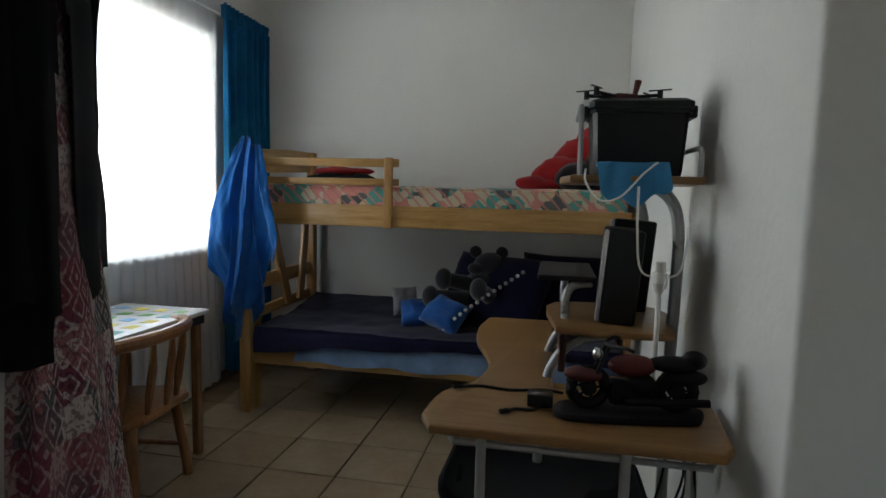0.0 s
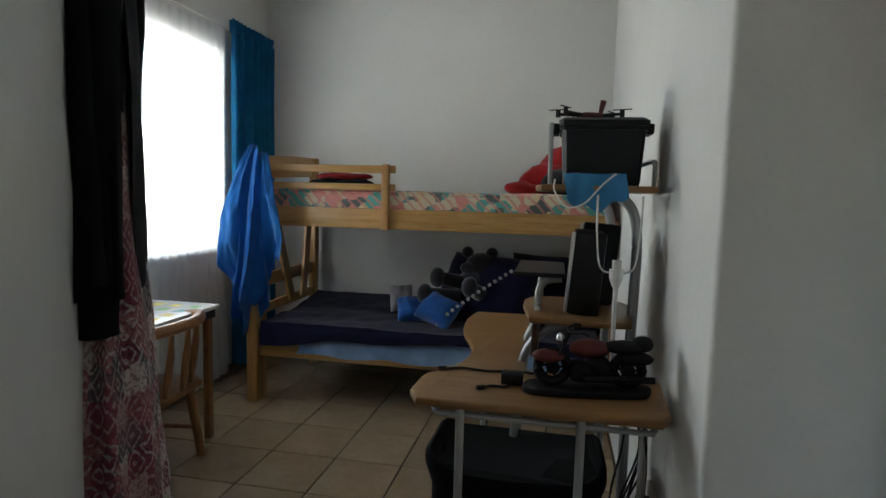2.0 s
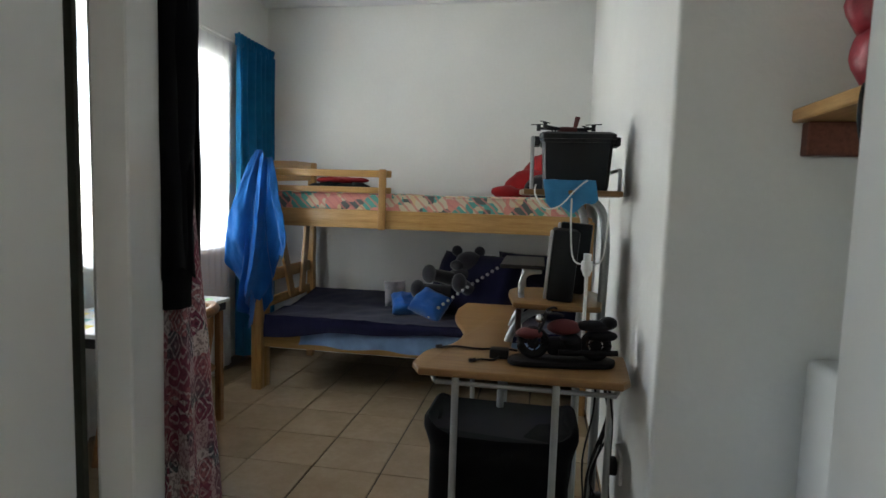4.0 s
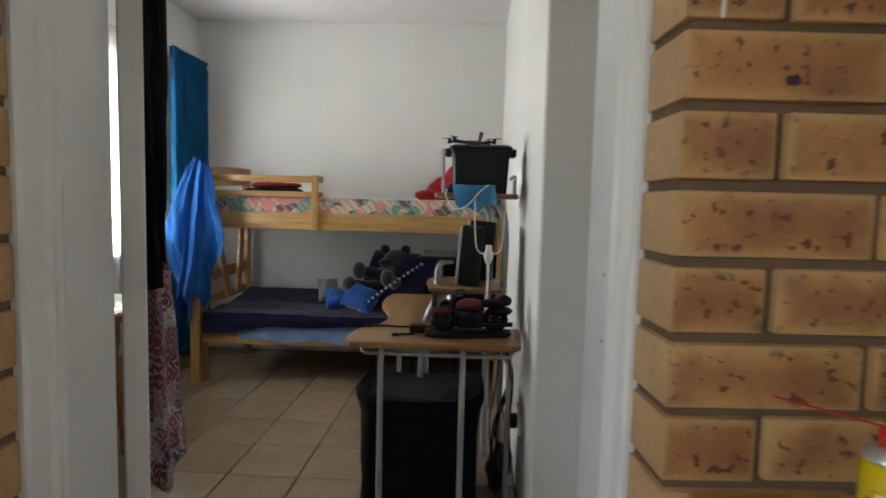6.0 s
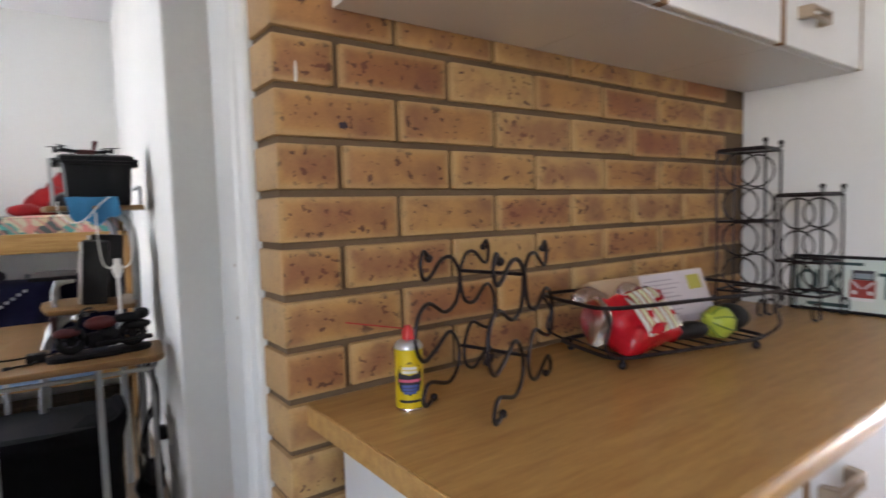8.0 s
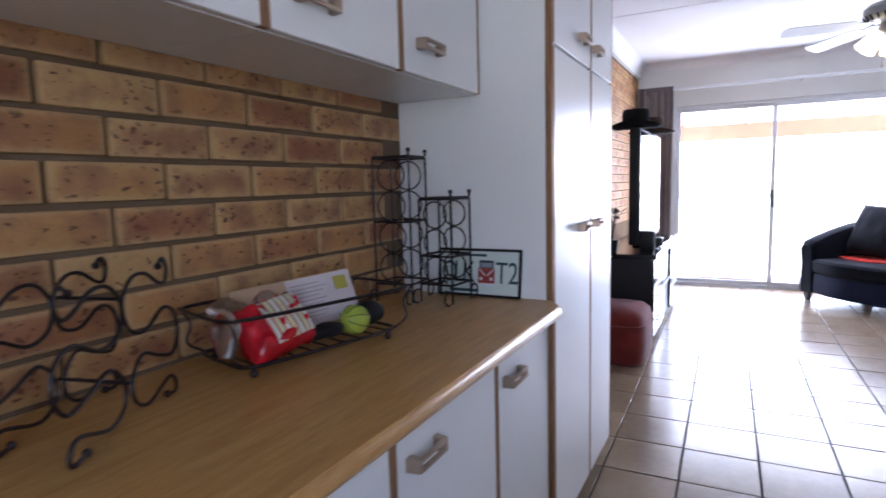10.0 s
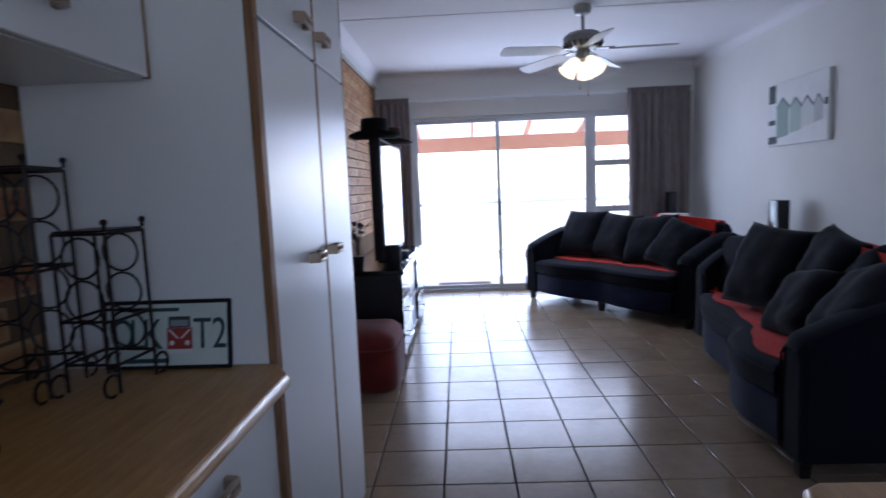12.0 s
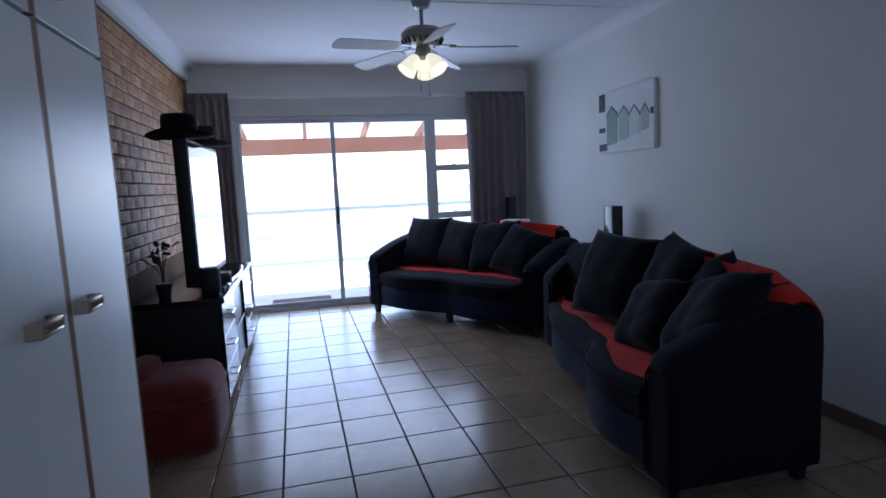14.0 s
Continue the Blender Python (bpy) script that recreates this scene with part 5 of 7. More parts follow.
# adapter and leads on the desk
bm = bmesh.new()
box(bm, -0.455, 0.255, DZ, -0.395, 0.30, DZ + 0.03, 0.004, 2)
solid("power_adapter", bm, BLACK_PLASTIC, "small black power adapter on the desk", "adapter", BED)
for pts in ([(-0.63, 0.335, DZ + 0.004), (-0.58, 0.36, DZ + 0.004), (-0.5, 0.35, DZ + 0.004), (-0.42, 0.37, DZ + 0.004), (-0.37, 0.36, DZ + 0.004)], [(-0.50, 0.20, DZ + 0.004), (-0.48, 0.225, DZ + 0.004), (-0.44, 0.23, DZ + 0.004), (-0.425, 0.255, DZ + 0.008)]):
    bm = bmesh.new()
    tube(bm, smooth_line(pts, 6), 0.0035, 6)
    p = pts[0]
    cyl(bm, (p[0] - 0.012, p[1] - 0.008, p[2] + 0.003), (p[0] + 0.006, p[1] + 0.004, p[2] + 0.003), 0.006, seg=8)
    solid("power_lead", bm, BLACK_PLASTIC, "thin black lead lying across the desk", "lead", BED)
rnd = random.Random(5)
for k in range(7):
    bm = bmesh.new()
    y = 0.36 + 0.025 * k
    x = -0.05 - 0.012 * (k % 3)
    tube(bm, smooth_line([(x - 0.03, y - 0.06, 0.69), (x + rnd.uniform(-0.03, 0.02), y, 0.50), (x + rnd.uniform(-0.05, 0.02), y + rnd.uniform(-0.04, 0.04), 0.30), (x + rnd.uniform(-0.06, 0.01), y + rnd.uniform(-0.05, 0.05), 0.15), (x - 0.05, y + 0.03, 0.02)], 6), 0.0035, 6)
    solid("hanging_cable", bm, BLACK_PLASTIC, "black cable hanging down behind the desk", "cable", BED, group="desk cables")
heap("tangled_cable", BLACK_PLASTIC, "tangled black cable lying on the tiled floor", "cable", [((-0.08, 0.50, 0.07), 0.07, (0.8, 1.2, 1)), ((-0.07, 0.42, 0.17), 0.05, (0.7, 1.2, 1.2))], 4, amp=0.03)
pl = thing("wall_socket", "white wall socket with a black plug", "wall socket", BED)
simple("plate", pl, WHITE_PLASTIC, (-0.011, 0.40, 0.27, -0.0005, 0.52, 0.37), bevel=0.003)
simple("plug", pl, BLACK_PLASTIC, (-0.055, 0.435, 0.285, -0.0115, 0.485, 0.34), bevel=0.008, seg=2)

# black fabric hamper under the desk
hamper = thing("laundry_hamper", "black fabric hamper with a flared rim under the desk", "hamper", BED)
def hr(s, z, t=1.0):
    return [(-0.415 + math.copysign(abs(math.cos(a)) ** 0.35, math.cos(a)) * 0.245 * s, 0.42 + math.copysign(abs(math.sin(a)) ** 0.35, math.sin(a)) * 0.17 * s * t, z + (0.022 * math.cos(a * 2) if z > 0.40 else 0)) for a in [k / 40 * math.tau for k in range(40)]]
def slack(ring, seed):
    """Lets a ring of the bag sag and crease a little."""
    return [(x + 0.010 * noise.noise(Vector((x * 9, y * 9, z * 7 + seed))), y + 0.010 * noise.noise(Vector((x * 9, z * 7, y * 9 + seed))), max(0.0, z + 0.010 * noise.noise(Vector((x * 6, y * 6, seed))) * min(1.0, z * 4))) for x, y, z in ring]
bm = bmesh.new()
loft(bm, [slack(hr(a, z), 3) for a, z in ((0.93, 0.0), (0.96, 0.02), (0.955, 0.10), (0.97, 0.2), (0.965, 0.27), (0.98, 0.33), (0.99, 0.385), (1.035, 0.41), (1.06, 0.435), (1.05, 0.462), (1.0, 0.472), (0.97, 0.462))])
part("hamper_body", bm, BLACK_CLOTH, hamper, smooth=80)
bm = bmesh.new()
loft(bm, [slack(hr(a, z), 5) for a, z in ((0.968, 0.455), (0.9, 0.452), (0.7, 0.447), (0.4, 0.444), (0.1, 0.443))])
part("hamper_lid", bm, BLACK_CLOTH, hamper)

# niche beside the door: shelf with a bag, white appliance
shelf = thing("wall_shelf", "rough pine shelf on a red-brown batten", "shelf", BED)
simple("board", shelf, PINE_Y, (0.275, -0.32, 1.435, 0.74, -0.003, 1.467), bevel=0.004)
simple("batten", shelf, wood("red_brown_batten", (0.13, 0.045, 0.03), (0.22, 0.08, 0.05), (8, 0.9, 8), 0.5), (0.30, -0.04, 1.355, 0.74, -0.003, 1.434), bevel=0.003)
heap("snack_bag", mat("red_foil_bag", (0.36, 0.03, 0.045), 0.4, var=0.5, scale=14.0, bumps=0.3), "red and white packet standing on the shelf", "packet", [((0.385, -0.16, 1.55), 0.085, (0.75, 0.7, 1.0)), ((0.375, -0.16, 1.68), 0.085, (0.9, 0.6, 1.1)), ((0.365, -0.16, 1.80), 0.08, (0.8, 0.4, 1.1))], 6, amp=0.015)
bm = bmesh.new()
tube(bm, smooth_line([(0.31, -0.30, 1.472), (0.27, -0.325, 1.462), (0.262, -0.332, 1.41), (0.27, -0.33, 1.36), (0.295, -0.33, 1.27), (0.34, -0.33, 1.15)], 6), 0.004, 6)
solid("shelf_lead", bm, BLACK_PLASTIC, "black lead hanging from the shelf", "lead", BED)
frg = thing("small_fridge", "small white fridge standing in the niche", "fridge", BED)
simple("fridge_body", frg, GLOSS_WHITE, (0.345, -0.42, 0.02, 0.745, -0.02, 0.865), bevel=0.02, seg=3)
simple("fridge_door", frg, GLOSS_WHITE, (0.345, -0.465, 0.03, 0.745, -0.424, 0.862), bevel=0.012, seg=3)
simple("handle_slot", frg, BLACK_PLASTIC, (0.340, -0.46, 0.52, 0.3445, -0.43, 0.72), bevel=0.001)
for x in (0.38, 0.71):
    simple("foot", frg, BLACK_PLASTIC, (x - 0.02, -0.40, 0, x + 0.02, -0.36, 0.0195))

# ---- kitchen: things on the worktop, island ----
u = thing("kitchen_island", "white kitchen island with oak laminate top", "kitchen island")
bm = bmesh.new()
prism(bm, [(-0.75, -1.40), (-0.75, -2.05), (0.945, -2.05), (0.945, -1.43), (0.93, -1.405), (0.90, -1.395)], 0.862, 0.90, 0.009, 3)
part("island_top", bm, COUNTER, u)
simple("island_body", u, MELAMINE, (-0.70, -2.0, 0.10, 0.89, -1.45, 0.861))
simple("plinth", u, SKIRT, (-0.66, -1.95, 0.0, 0.85, -1.50, 0.0995))

YELLOW = mat("yellow_tin", (0.70, 0.52, 0.01), 0.35, var=0.08, bumps=0.02)
LBL_BLACK = mat("label_black", (0.02, 0.02, 0.03), 0.4)
LBL_WHITE = mat("label_white", (0.75, 0.75, 0.75), 0.4)
LBL_PINK = mat("label_pink", (0.62, 0.12, 0.20), 0.4)
LBL_BLUE = mat("label_blue", (0.06, 0.10, 0.30), 0.4)
RED_PLASTIC = mat("red_plastic", (0.55, 0.02, 0.02), 0.4, bumps=0.0)
CAN = Vector((0.155, -0.125, 0.90))
can = thing("spray_can", "yellow spray can with red nozzle and thin red straw", "spray can", pose(*CAN, 0, 0, -60) @ Matrix.Diagonal((0.86, 0.86, 0.86, 1)))


def turned(name, prof, mtl, parent, seg=28, label=""):
    bm = bmesh.new()
    loft(bm, [[(r * math.cos(k / seg * math.tau), r * math.sin(k / seg * math.tau), z) for k in range(seg)] for r, z in prof])
    return part(name, bm, mtl, parent, label)


turned("can_body", [(0.0245, 0.002), (0.026, 0.004), (0.026, 0.112)], YELLOW, can)
turned("base_rim", [(0.0265, 0.0), (0.0268, 0.003), (0.0262, 0.0045)], CHROME, can)
turned("shoulder", [(0.0262, 0.1125), (0.0265, 0.116), (0.022, 0.124), (0.014, 0.128)], SILVER, can)
turned("nozzle", [(0.0115, 0.1285), (0.0115, 0.143), (0.007, 0.150), (0.006, 0.154)], RED_PLASTIC, can, label="red nozzle")
bm = bmesh.new()
cyl(bm, (0, 0, 0.147), (-0.075, -0.09, 0.172), 0.0012, seg=6)
part("straw", bm, RED_PLASTIC, can, "thin red straw")


def wrap(name, parent, mtl, a0, a1, z0, z1, r, shape=None, n=14):
    """A printed patch that lies round a can."""
    bm = bmesh.new()
    def fn(u, v):
        k = 1.0 if shape is None else math.sqrt(max(0.0, 1 - (v * 2 - 1) ** 2))
        a = (a0 + a1) / 2 + (u - 0.5) * (a1 - a0) * k
        return Vector((r * math.cos(a), r * math.sin(a), z0 + (z1 - z0) * v))
    sheet(bm, fn, n, 8 if shape else 1, 0.0003)
    return part(name, bm, mtl, parent)


fa = radians(-60)   # the side that faces the room
wrap("label_panel", can, LBL_BLACK, fa - 1.0, fa + 1.0, 0.028, 0.092, 0.0263, "o")
wrap("label_oval", can, YELLOW, fa - 0.75, fa + 0.75, 0.066, 0.088, 0.0267, "o")
for k, (z, w, mt) in enumerate(((0.079, 0.5, LBL_WHITE), (0.072, 0.55, LBL_WHITE), (0.056, 0.85, LBL_PINK), (0.046, 0.6, LBL_BLUE), (0.040, 0.55, LBL_BLUE), (0.034, 0.45, LBL_BLUE), (0.018, 0.8, LBL_BLACK))):
    wrap("printed_bar", can, mt, fa - w, fa + w, z - 0.002, z + 0.003, 0.0271)

IRON = 0.0034
rack = thing("wine_rack", "black wrought iron wine rack of curling bars", "wine rack", pose(0.310, -0.150, 0.90, 0, 0, 29))
SCROLL = [(0.140, 0.238), (0.158, 0.250), (0.172, 0.232), (0.162, 0.208), (0.135, 0.210), (0.090, 0.232), (0.045, 0.232), (0.012, 0.206), (0.004, 0.175), (-0.016, 0.149), (-0.065, 0.141), (-0.130, 0.165),
          (-0.172, 0.148), (-0.182, 0.108), (-0.155, 0.077), (-0.105, 0.086), (-0.045, 0.104), (-0.006, 0.072), (-0.010, 0.036), (-0.055, 0.018), (-0.135, 0.038), (-0.160, 0.020), (-0.152, 0.005), (-0.120, 0.010)]
for yy, sh in ((0.064, 0.016), (-0.064, -0.016)):
    for mir in (1, -1):
        bm = bmesh.new()
        P = smooth_line([(sh + 0.93 * a * mir, yy + mir * 0.0036, max(b, IRON + 0.001)) for a, b in SCROLL], 6)
        tube(bm, P, IRON, 8)
        ball(bm, P[0], 0.0068, u=10, v=8)
        ball(bm, P[-1], 0.0068, u=10, v=8)
        part("scroll", bm, BLACK_METAL, rack)
for z in (0.205, 0.070):
    bm = bmesh.new()
    cyl(bm, (0.016, 0.064, z), (-0.016, -0.064, z), 0.0032)
    part("cross_bar", bm, BLACK_METAL, rack)

# wire basket with groceries
basket = thing("wire_basket", "black wire basket on small ball feet", "basket", pose(0.765, -0.185, 0.90, 0, 0, -15))
def rim(s, z, n=40):
    return [(math.copysign(abs(math.cos(a)) ** 0.28, math.cos(a)) * 0.215 * s, math.copysign(abs(math.sin(a)) ** 0.28, math.sin(a)) * 0.105 * s, z) for a in [k / n * math.tau for k in range(n)]]
for nm, s, z in (("rim", 1.12, 0.125), ("lower_ring", 0.95, 0.025)):
    bm = bmesh.new()
    tube(bm, rim(s, z), 0.004, 7, True)
    part(nm, bm, BLACK_METAL, basket)
for k in range(9):
    bm = bmesh.new()
    x = -0.17 + k * 0.0425
    tube(bm, [(x, -0.10, 0.025), (x, 0, 0.022), (x, 0.10, 0.025)], 0.0022, 6)
    part("base_wire", bm, BLACK_METAL, basket)
for sx in (-1, 1):
    for sy in (-1, 1):
        bm = bmesh.new()
        cyl(bm, (sx * 0.175, sy * 0.085, 0.012), (sx * 0.175, sy * 0.085, 0.027), 0.004)
        ball(bm, (sx * 0.175, sy * 0.085, 0.0085), 0.0085, u=12, v=8)
        part("foot", bm, BLACK_METAL, basket)
        bm = bmesh.new()
        tube(bm, smooth_line([(sx * 0.19, sy * 0.09, 0.025), (sx * 0.225, sy * 0.10, 0.05), (sx * 0.215, sy * 0.10, 0.09), (sx * 0.232, sy * 0.112, 0.125)], 5), 0.003, 6)
        part("upright", bm, BLACK_METAL, basket)
BK = pose(0.765, -0.185, 0.90, 0, 0, -15)
bm = bmesh.new()
cushion(bm, 0.17, 0.13, 0.07, Matrix(), 1.0, 16)
for v in bm.verts:
    v.co += Vector((0.006, 0.006, 0.011)) * noise.noise(v.co * 45)
foil = mat("red_foil", (0.55, 0.01, 0.02), 0.25, var=0.25, scale=20.0, fine=90.0, bumps=0.4)
pk = thing("snack_packet", "red and cream striped snack packet in the basket", "packet", BK @ pose(-0.105, -0.045, 0.080, 48, -8, 8))
part("packet_body", bm, foil, pk, smooth=80)
for k in range(7):
    bm = bmesh.new()
    def stripe(a, b, k=k):
        uu, vv = -0.30 + 0.170 * k + 0.125 * a + 0.06 * (b - 0.5), b * 1.5 - 0.75
        uu = uu - 0.05
        h = 0.035 * max(0.0, (1 - uu ** 4) * (1 - vv ** 4)) ** 0.5 + 0.005
        return Vector((uu * 0.085, vv * 0.065, h))
    sheet(bm, stripe, 4, 10, 0.001)
    part("printed_stripe", bm, mat("cream_print", (0.62, 0.60, 0.36), 0.35) if k % 2 else mat("white_print", (0.72, 0.70, 0.62), 0.35), pk, smooth=80)
melon = thing("striped_ball", "yellow-green striped ball lying in the basket", "ball", BK @ pose(0.105, -0.05, 0.058, 20, 15, 10))
bm = bmesh.new()
ball(bm, (0, 0, 0), 0.034, 1.1, 1, 1, 28, 18)
part("ball_body", bm, mat("lime_rind", (0.40, 0.46, 0.05), 0.4, bumps=0.1), melon)
for k in range(8):
    bm = bmesh.new()
    a = k / 8 * math.tau
    tube(bm, [(0.0374 * 1.0 * math.cos(t) * 1.0, 0.0345 * math.sin(t) * math.cos(a), 0.0345 * math.sin(t) * math.sin(a)) for t in [0.35 + j / 10 * 2.44 for j in range(11)]], 0.002, 6)
    part("dark_stripe", bm, mat("dark_lime", (0.16, 0.24, 0.03), 0.4), melon)
carton = thing("card_packet", "buff card packet with white printed panel", "packet", BK @ pose(0.03, 0.040, 0.027, -22, -2, 2))
simple("card_box", carton, mat("buff_card", (0.52, 0.36, 0.22), 0.6, var=0.1), (-0.165, -0.018, 0.0, 0.165, 0.018, 0.132), bevel=0.004)
simple("white_panel", carton, mat("white_card", (0.64, 0.57, 0.58), 0.5), (-0.03, -0.0195, 0.010, 0.160, -0.0183, 0.128))
simple("yellow_print", carton, mat("olive_yellow_print", (0.45, 0.40, 0.06), 0.5), (0.105, -0.0203, 0.082, 0.145, -0.0197, 0.116))
GREY_PRINT = mat("grey_print", (0.42, 0.36, 0.38), 0.6)
for k in range(9):
    simple("printed_line", carton, GREY_PRINT, (-0.02, -0.0203, 0.030 + k * 0.010, 0.055 + 0.03 * ((k * 7) % 5) / 5, -0.0197, 0.0325 + k * 0.010))
for k in range(16):
    simple("printed_bar", carton, GREY_PRINT, (-0.022 + k * 0.0112, -0.0203, 0.012, -0.018 + k * 0.0112, -0.0197, 0.026))
dk = heap("dark_bag", BLACK_PLASTIC, "crumpled black bag lying in the basket", "bag", [((0.16, -0.02, 0.06), 0.04, (1.2, 1, 0.7)), ((0.0, -0.06, 0.05), 0.035, (1.8, 0.9, 0.6))], 8, amp=0.012, m=BK)
heap("clear_bag", glass_mat("clear_film", (0.95, 0.93, 0.95), 0.25), "crumpled clear plastic bag hanging over the rim", "bag", [((-0.212, -0.06, 0.085), 0.030, (0.7, 1.1, 1.6)), ((-0.17, 0.02, 0.125), 0.028, (1.5, 1.1, 0.8)), ((-0.10, -0.01, 0.135), 0.022, (1.6, 1.0, 0.7))], 2, amp=0.02, m=BK)


def ring_rack(m, h, n, w, label):
    """A narrow square rack of iron rings with a shelf on top and curled feet."""
    r = thing("bottle_rack", label, "bottle rack", m, group="narrow bottle racks")
    for sx in (-1, 1):
        for sy in (-1, 1):
            bm = bmesh.new()
            cyl(bm, (sx * w / 2, sy * w / 2, 0.0045), (sx * w / 2, sy * w / 2, h), 0.0035, seg=8)
            part("corner_bar", bm, BLACK_METAL, r)
    step = (h - 0.07) / n
    for i in range(n):
        z = 0.065 + step * (i + 0.5)
        for q in (1, 3):
            bm = bmesh.new()
            rr_ = min(w / 2, step / 2) - 0.002
            pts = [(math.cos(a) * rr_, 0, math.sin(a) * rr_) for a in [k / 20 * math.tau for k in range(20)]]
            mm = Matrix.Rotation(q * math.pi / 2, 4, 'Z') @ Matrix.Translation((0, -w / 2, z))
            tube(bm, [mm @ Vector(p) for p in pts], 0.0026, 6, True)
            part("ring", bm, BLACK_METAL, r)
    for z in (h, 0.062, 0.065 + step * (n // 2)):
        bm = bmesh.new()
        tube(bm, [(-w / 2, -w / 2, z), (w / 2, -w / 2, z), (w / 2, w / 2, z), (-w / 2, w / 2, z)], 0.0035, 6, True)
        part("band", bm, BLACK_METAL, r)
    simple("top_plate", r, BLACK_METAL, (-w / 2, -w / 2, h + 0.0035, w / 2, w / 2, h + 0.0075), bevel=0.001)
    for sx in (-1, 1):
        bm = bmesh.new()
        cyl(bm, (sx * w / 2, -w / 2, h + 0.007), (sx * w / 2, -w / 2, h + 0.016), 0.004, seg=8)
        ball(bm, (sx * w / 2, -w / 2, h + 0.022), 0.007, u=10, v=8)
        part("finial", bm, BLACK_METAL, r)
        for sy in (-1, 1):
            bm = bmesh.new()
            pts = [(sx * (w / 2 + 0.022 - 0.022 * math.cos(a)), sy * w / 2, 0.026 + 0.0215 * math.sin(a)) for a in [j / 12 * 5.0 - 0.0 for j in range(13)]]
            tube(bm, pts, 0.0032, 6)
            part("curled_foot", bm, BLACK_METAL, r)
    return r


ring_rack(pose(1.335, -0.095, 0.90, 0, 0, 6), 0.455, 4, 0.125, "tall black iron bottle rack with four rings a side")
rk = ring_rack(pose(1.365, -0.238, 0.90, 0, 0, -4), 0.325, 3, 0.115, "short black iron bottle rack with three rings a side")

plate = thing("number_plate", "white number plate in a black frame against the cupboard", "number plate", pose(1.462, -0.300, 0.9005, 0, 8, 0) @ pose(0, 0, 0, 90, 0, -90))
simple("plate_frame", plate, BLACK_PLASTIC, (-0.150, 0.0, -0.008, 0.150, 0.158, 0.0), bevel=0.003)
simple("plate_face", plate, mat("pale_green_white", (0.62, 0.70, 0.66), 0.3, var=0.06), (-0.141, 0.009, 0.0003, 0.141, 0.149, 0.0015))
INK = mat("dark_green_ink", (0.02, 0.06, 0.06), 0.4)


def lettering(text, size, x, y, parent, mtl):
    cu = bpy.data.curves.new("lettering", 'FONT')
    cu.body, cu.size, cu.extrude, cu.align_x = text, size, 0.0006, 'CENTER'
    tmp = bpy.data.objects.new("lettering", cu)
    me = bpy.data.meshes.new_from_object(tmp)
    bpy.data.objects.remove(tmp)
    me.materials.clear()
    me.materials.append(mtl)
    for v in me.vertices:
        v.co = Vector((x + v.co.x * 0.72, y + v.co.y, 0.0022 + v.co.z))
    ob = new("lettering", me)
    ob.parent = parent
    return ob


for word, cx in (("O", -0.104), ("L", -0.070), ("K", -0.033), ("T2", 0.102)):
    lettering(word, 0.100, cx, 0.047, plate, INK)
simple("printed_bar", plate, INK, (-0.09, 0.132, 0.0016, 0.03, 0.140, 0.0022))
simple("printed_bar", plate, INK, (-0.10, 0.015, 0.0016, 0.0, 0.025, 0.0022))
simple("printed_van", plate, mat("red_print", (0.35, 0.05, 0.04), 0.4), (0.001, 0.046, 0.0016, 0.060, 0.094, 0.0024), bevel=0.0003)
simple("printed_van_roof", plate, mat("dark_print", (0.05, 0.05, 0.06), 0.4), (0.005, 0.0945, 0.0016, 0.056, 0.120, 0.0024), bevel=0.0003)
for k in (-1, 1):
    simple("printed_lamp", plate, LBL_WHITE, (0.0305 + k * 0.018 - 0.005, 0.055, 0.0025, 0.0305 + k * 0.018 + 0.005, 0.065, 0.003))
simple("printed_windscreen", plate, mat("grey_blue_print", (0.28, 0.33, 0.36), 0.4), (0.010, 0.098, 0.0025, 0.051, 0.112, 0.003))
for k in (-1, 1):
    bm = bmesh.new()
    prism(bm, [(0.0305 + k * 0.001, 0.070), (0.0305 + k * 0.006, 0.070), (0.0305 + k * 0.027, 0.090), (0.0305 + k * 0.021, 0.090)][::k], 0.0025, 0.0029)
    part("printed_band", bm, LBL_WHITE, plate)
simple("printed_bumper", plate, LBL_WHITE, (0.003, 0.037, 0.0016, 0.058, 0.0455, 0.0024))

# ---- lounge ----
SOFA = cloth("black_sofa_fabric", (0.0055, 0.0065, 0.013), 0.04, 260.0)
SOFA_SIDE = cloth("navy_black_sofa_base", (0.010, 0.014, 0.042), 0.08, 260.0)
CUSH = cloth("black_cushion_fabric", (0.0075, 0.008, 0.012), 0.08, 240.0)
THROW = cloth("red_throw", (0.60, 0.026, 0.012), 0.10, 300.0)
BLACK_GLOSS = mat("black_gloss_veneer", (0.008, 0.008, 0.010), 0.18, var=0.2, bumps=0.02)
BLACK_WOOD = mat("black_stained_wood", (0.010, 0.010, 0.013), 0.35, var=0.2, bumps=0.08)
SCREEN = mat("glossy_screen", (0.004, 0.004, 0.006), 0.03, var=0.05, bumps=0.0)
GREY_CURTAIN = cloth("grey_brown_curtain", (0.33, 0.285, 0.28), 0.15, 300.0, 0.10, glow=0.3)
FELT = cloth("black_felt", (0.010, 0.009, 0.010), 0.1)


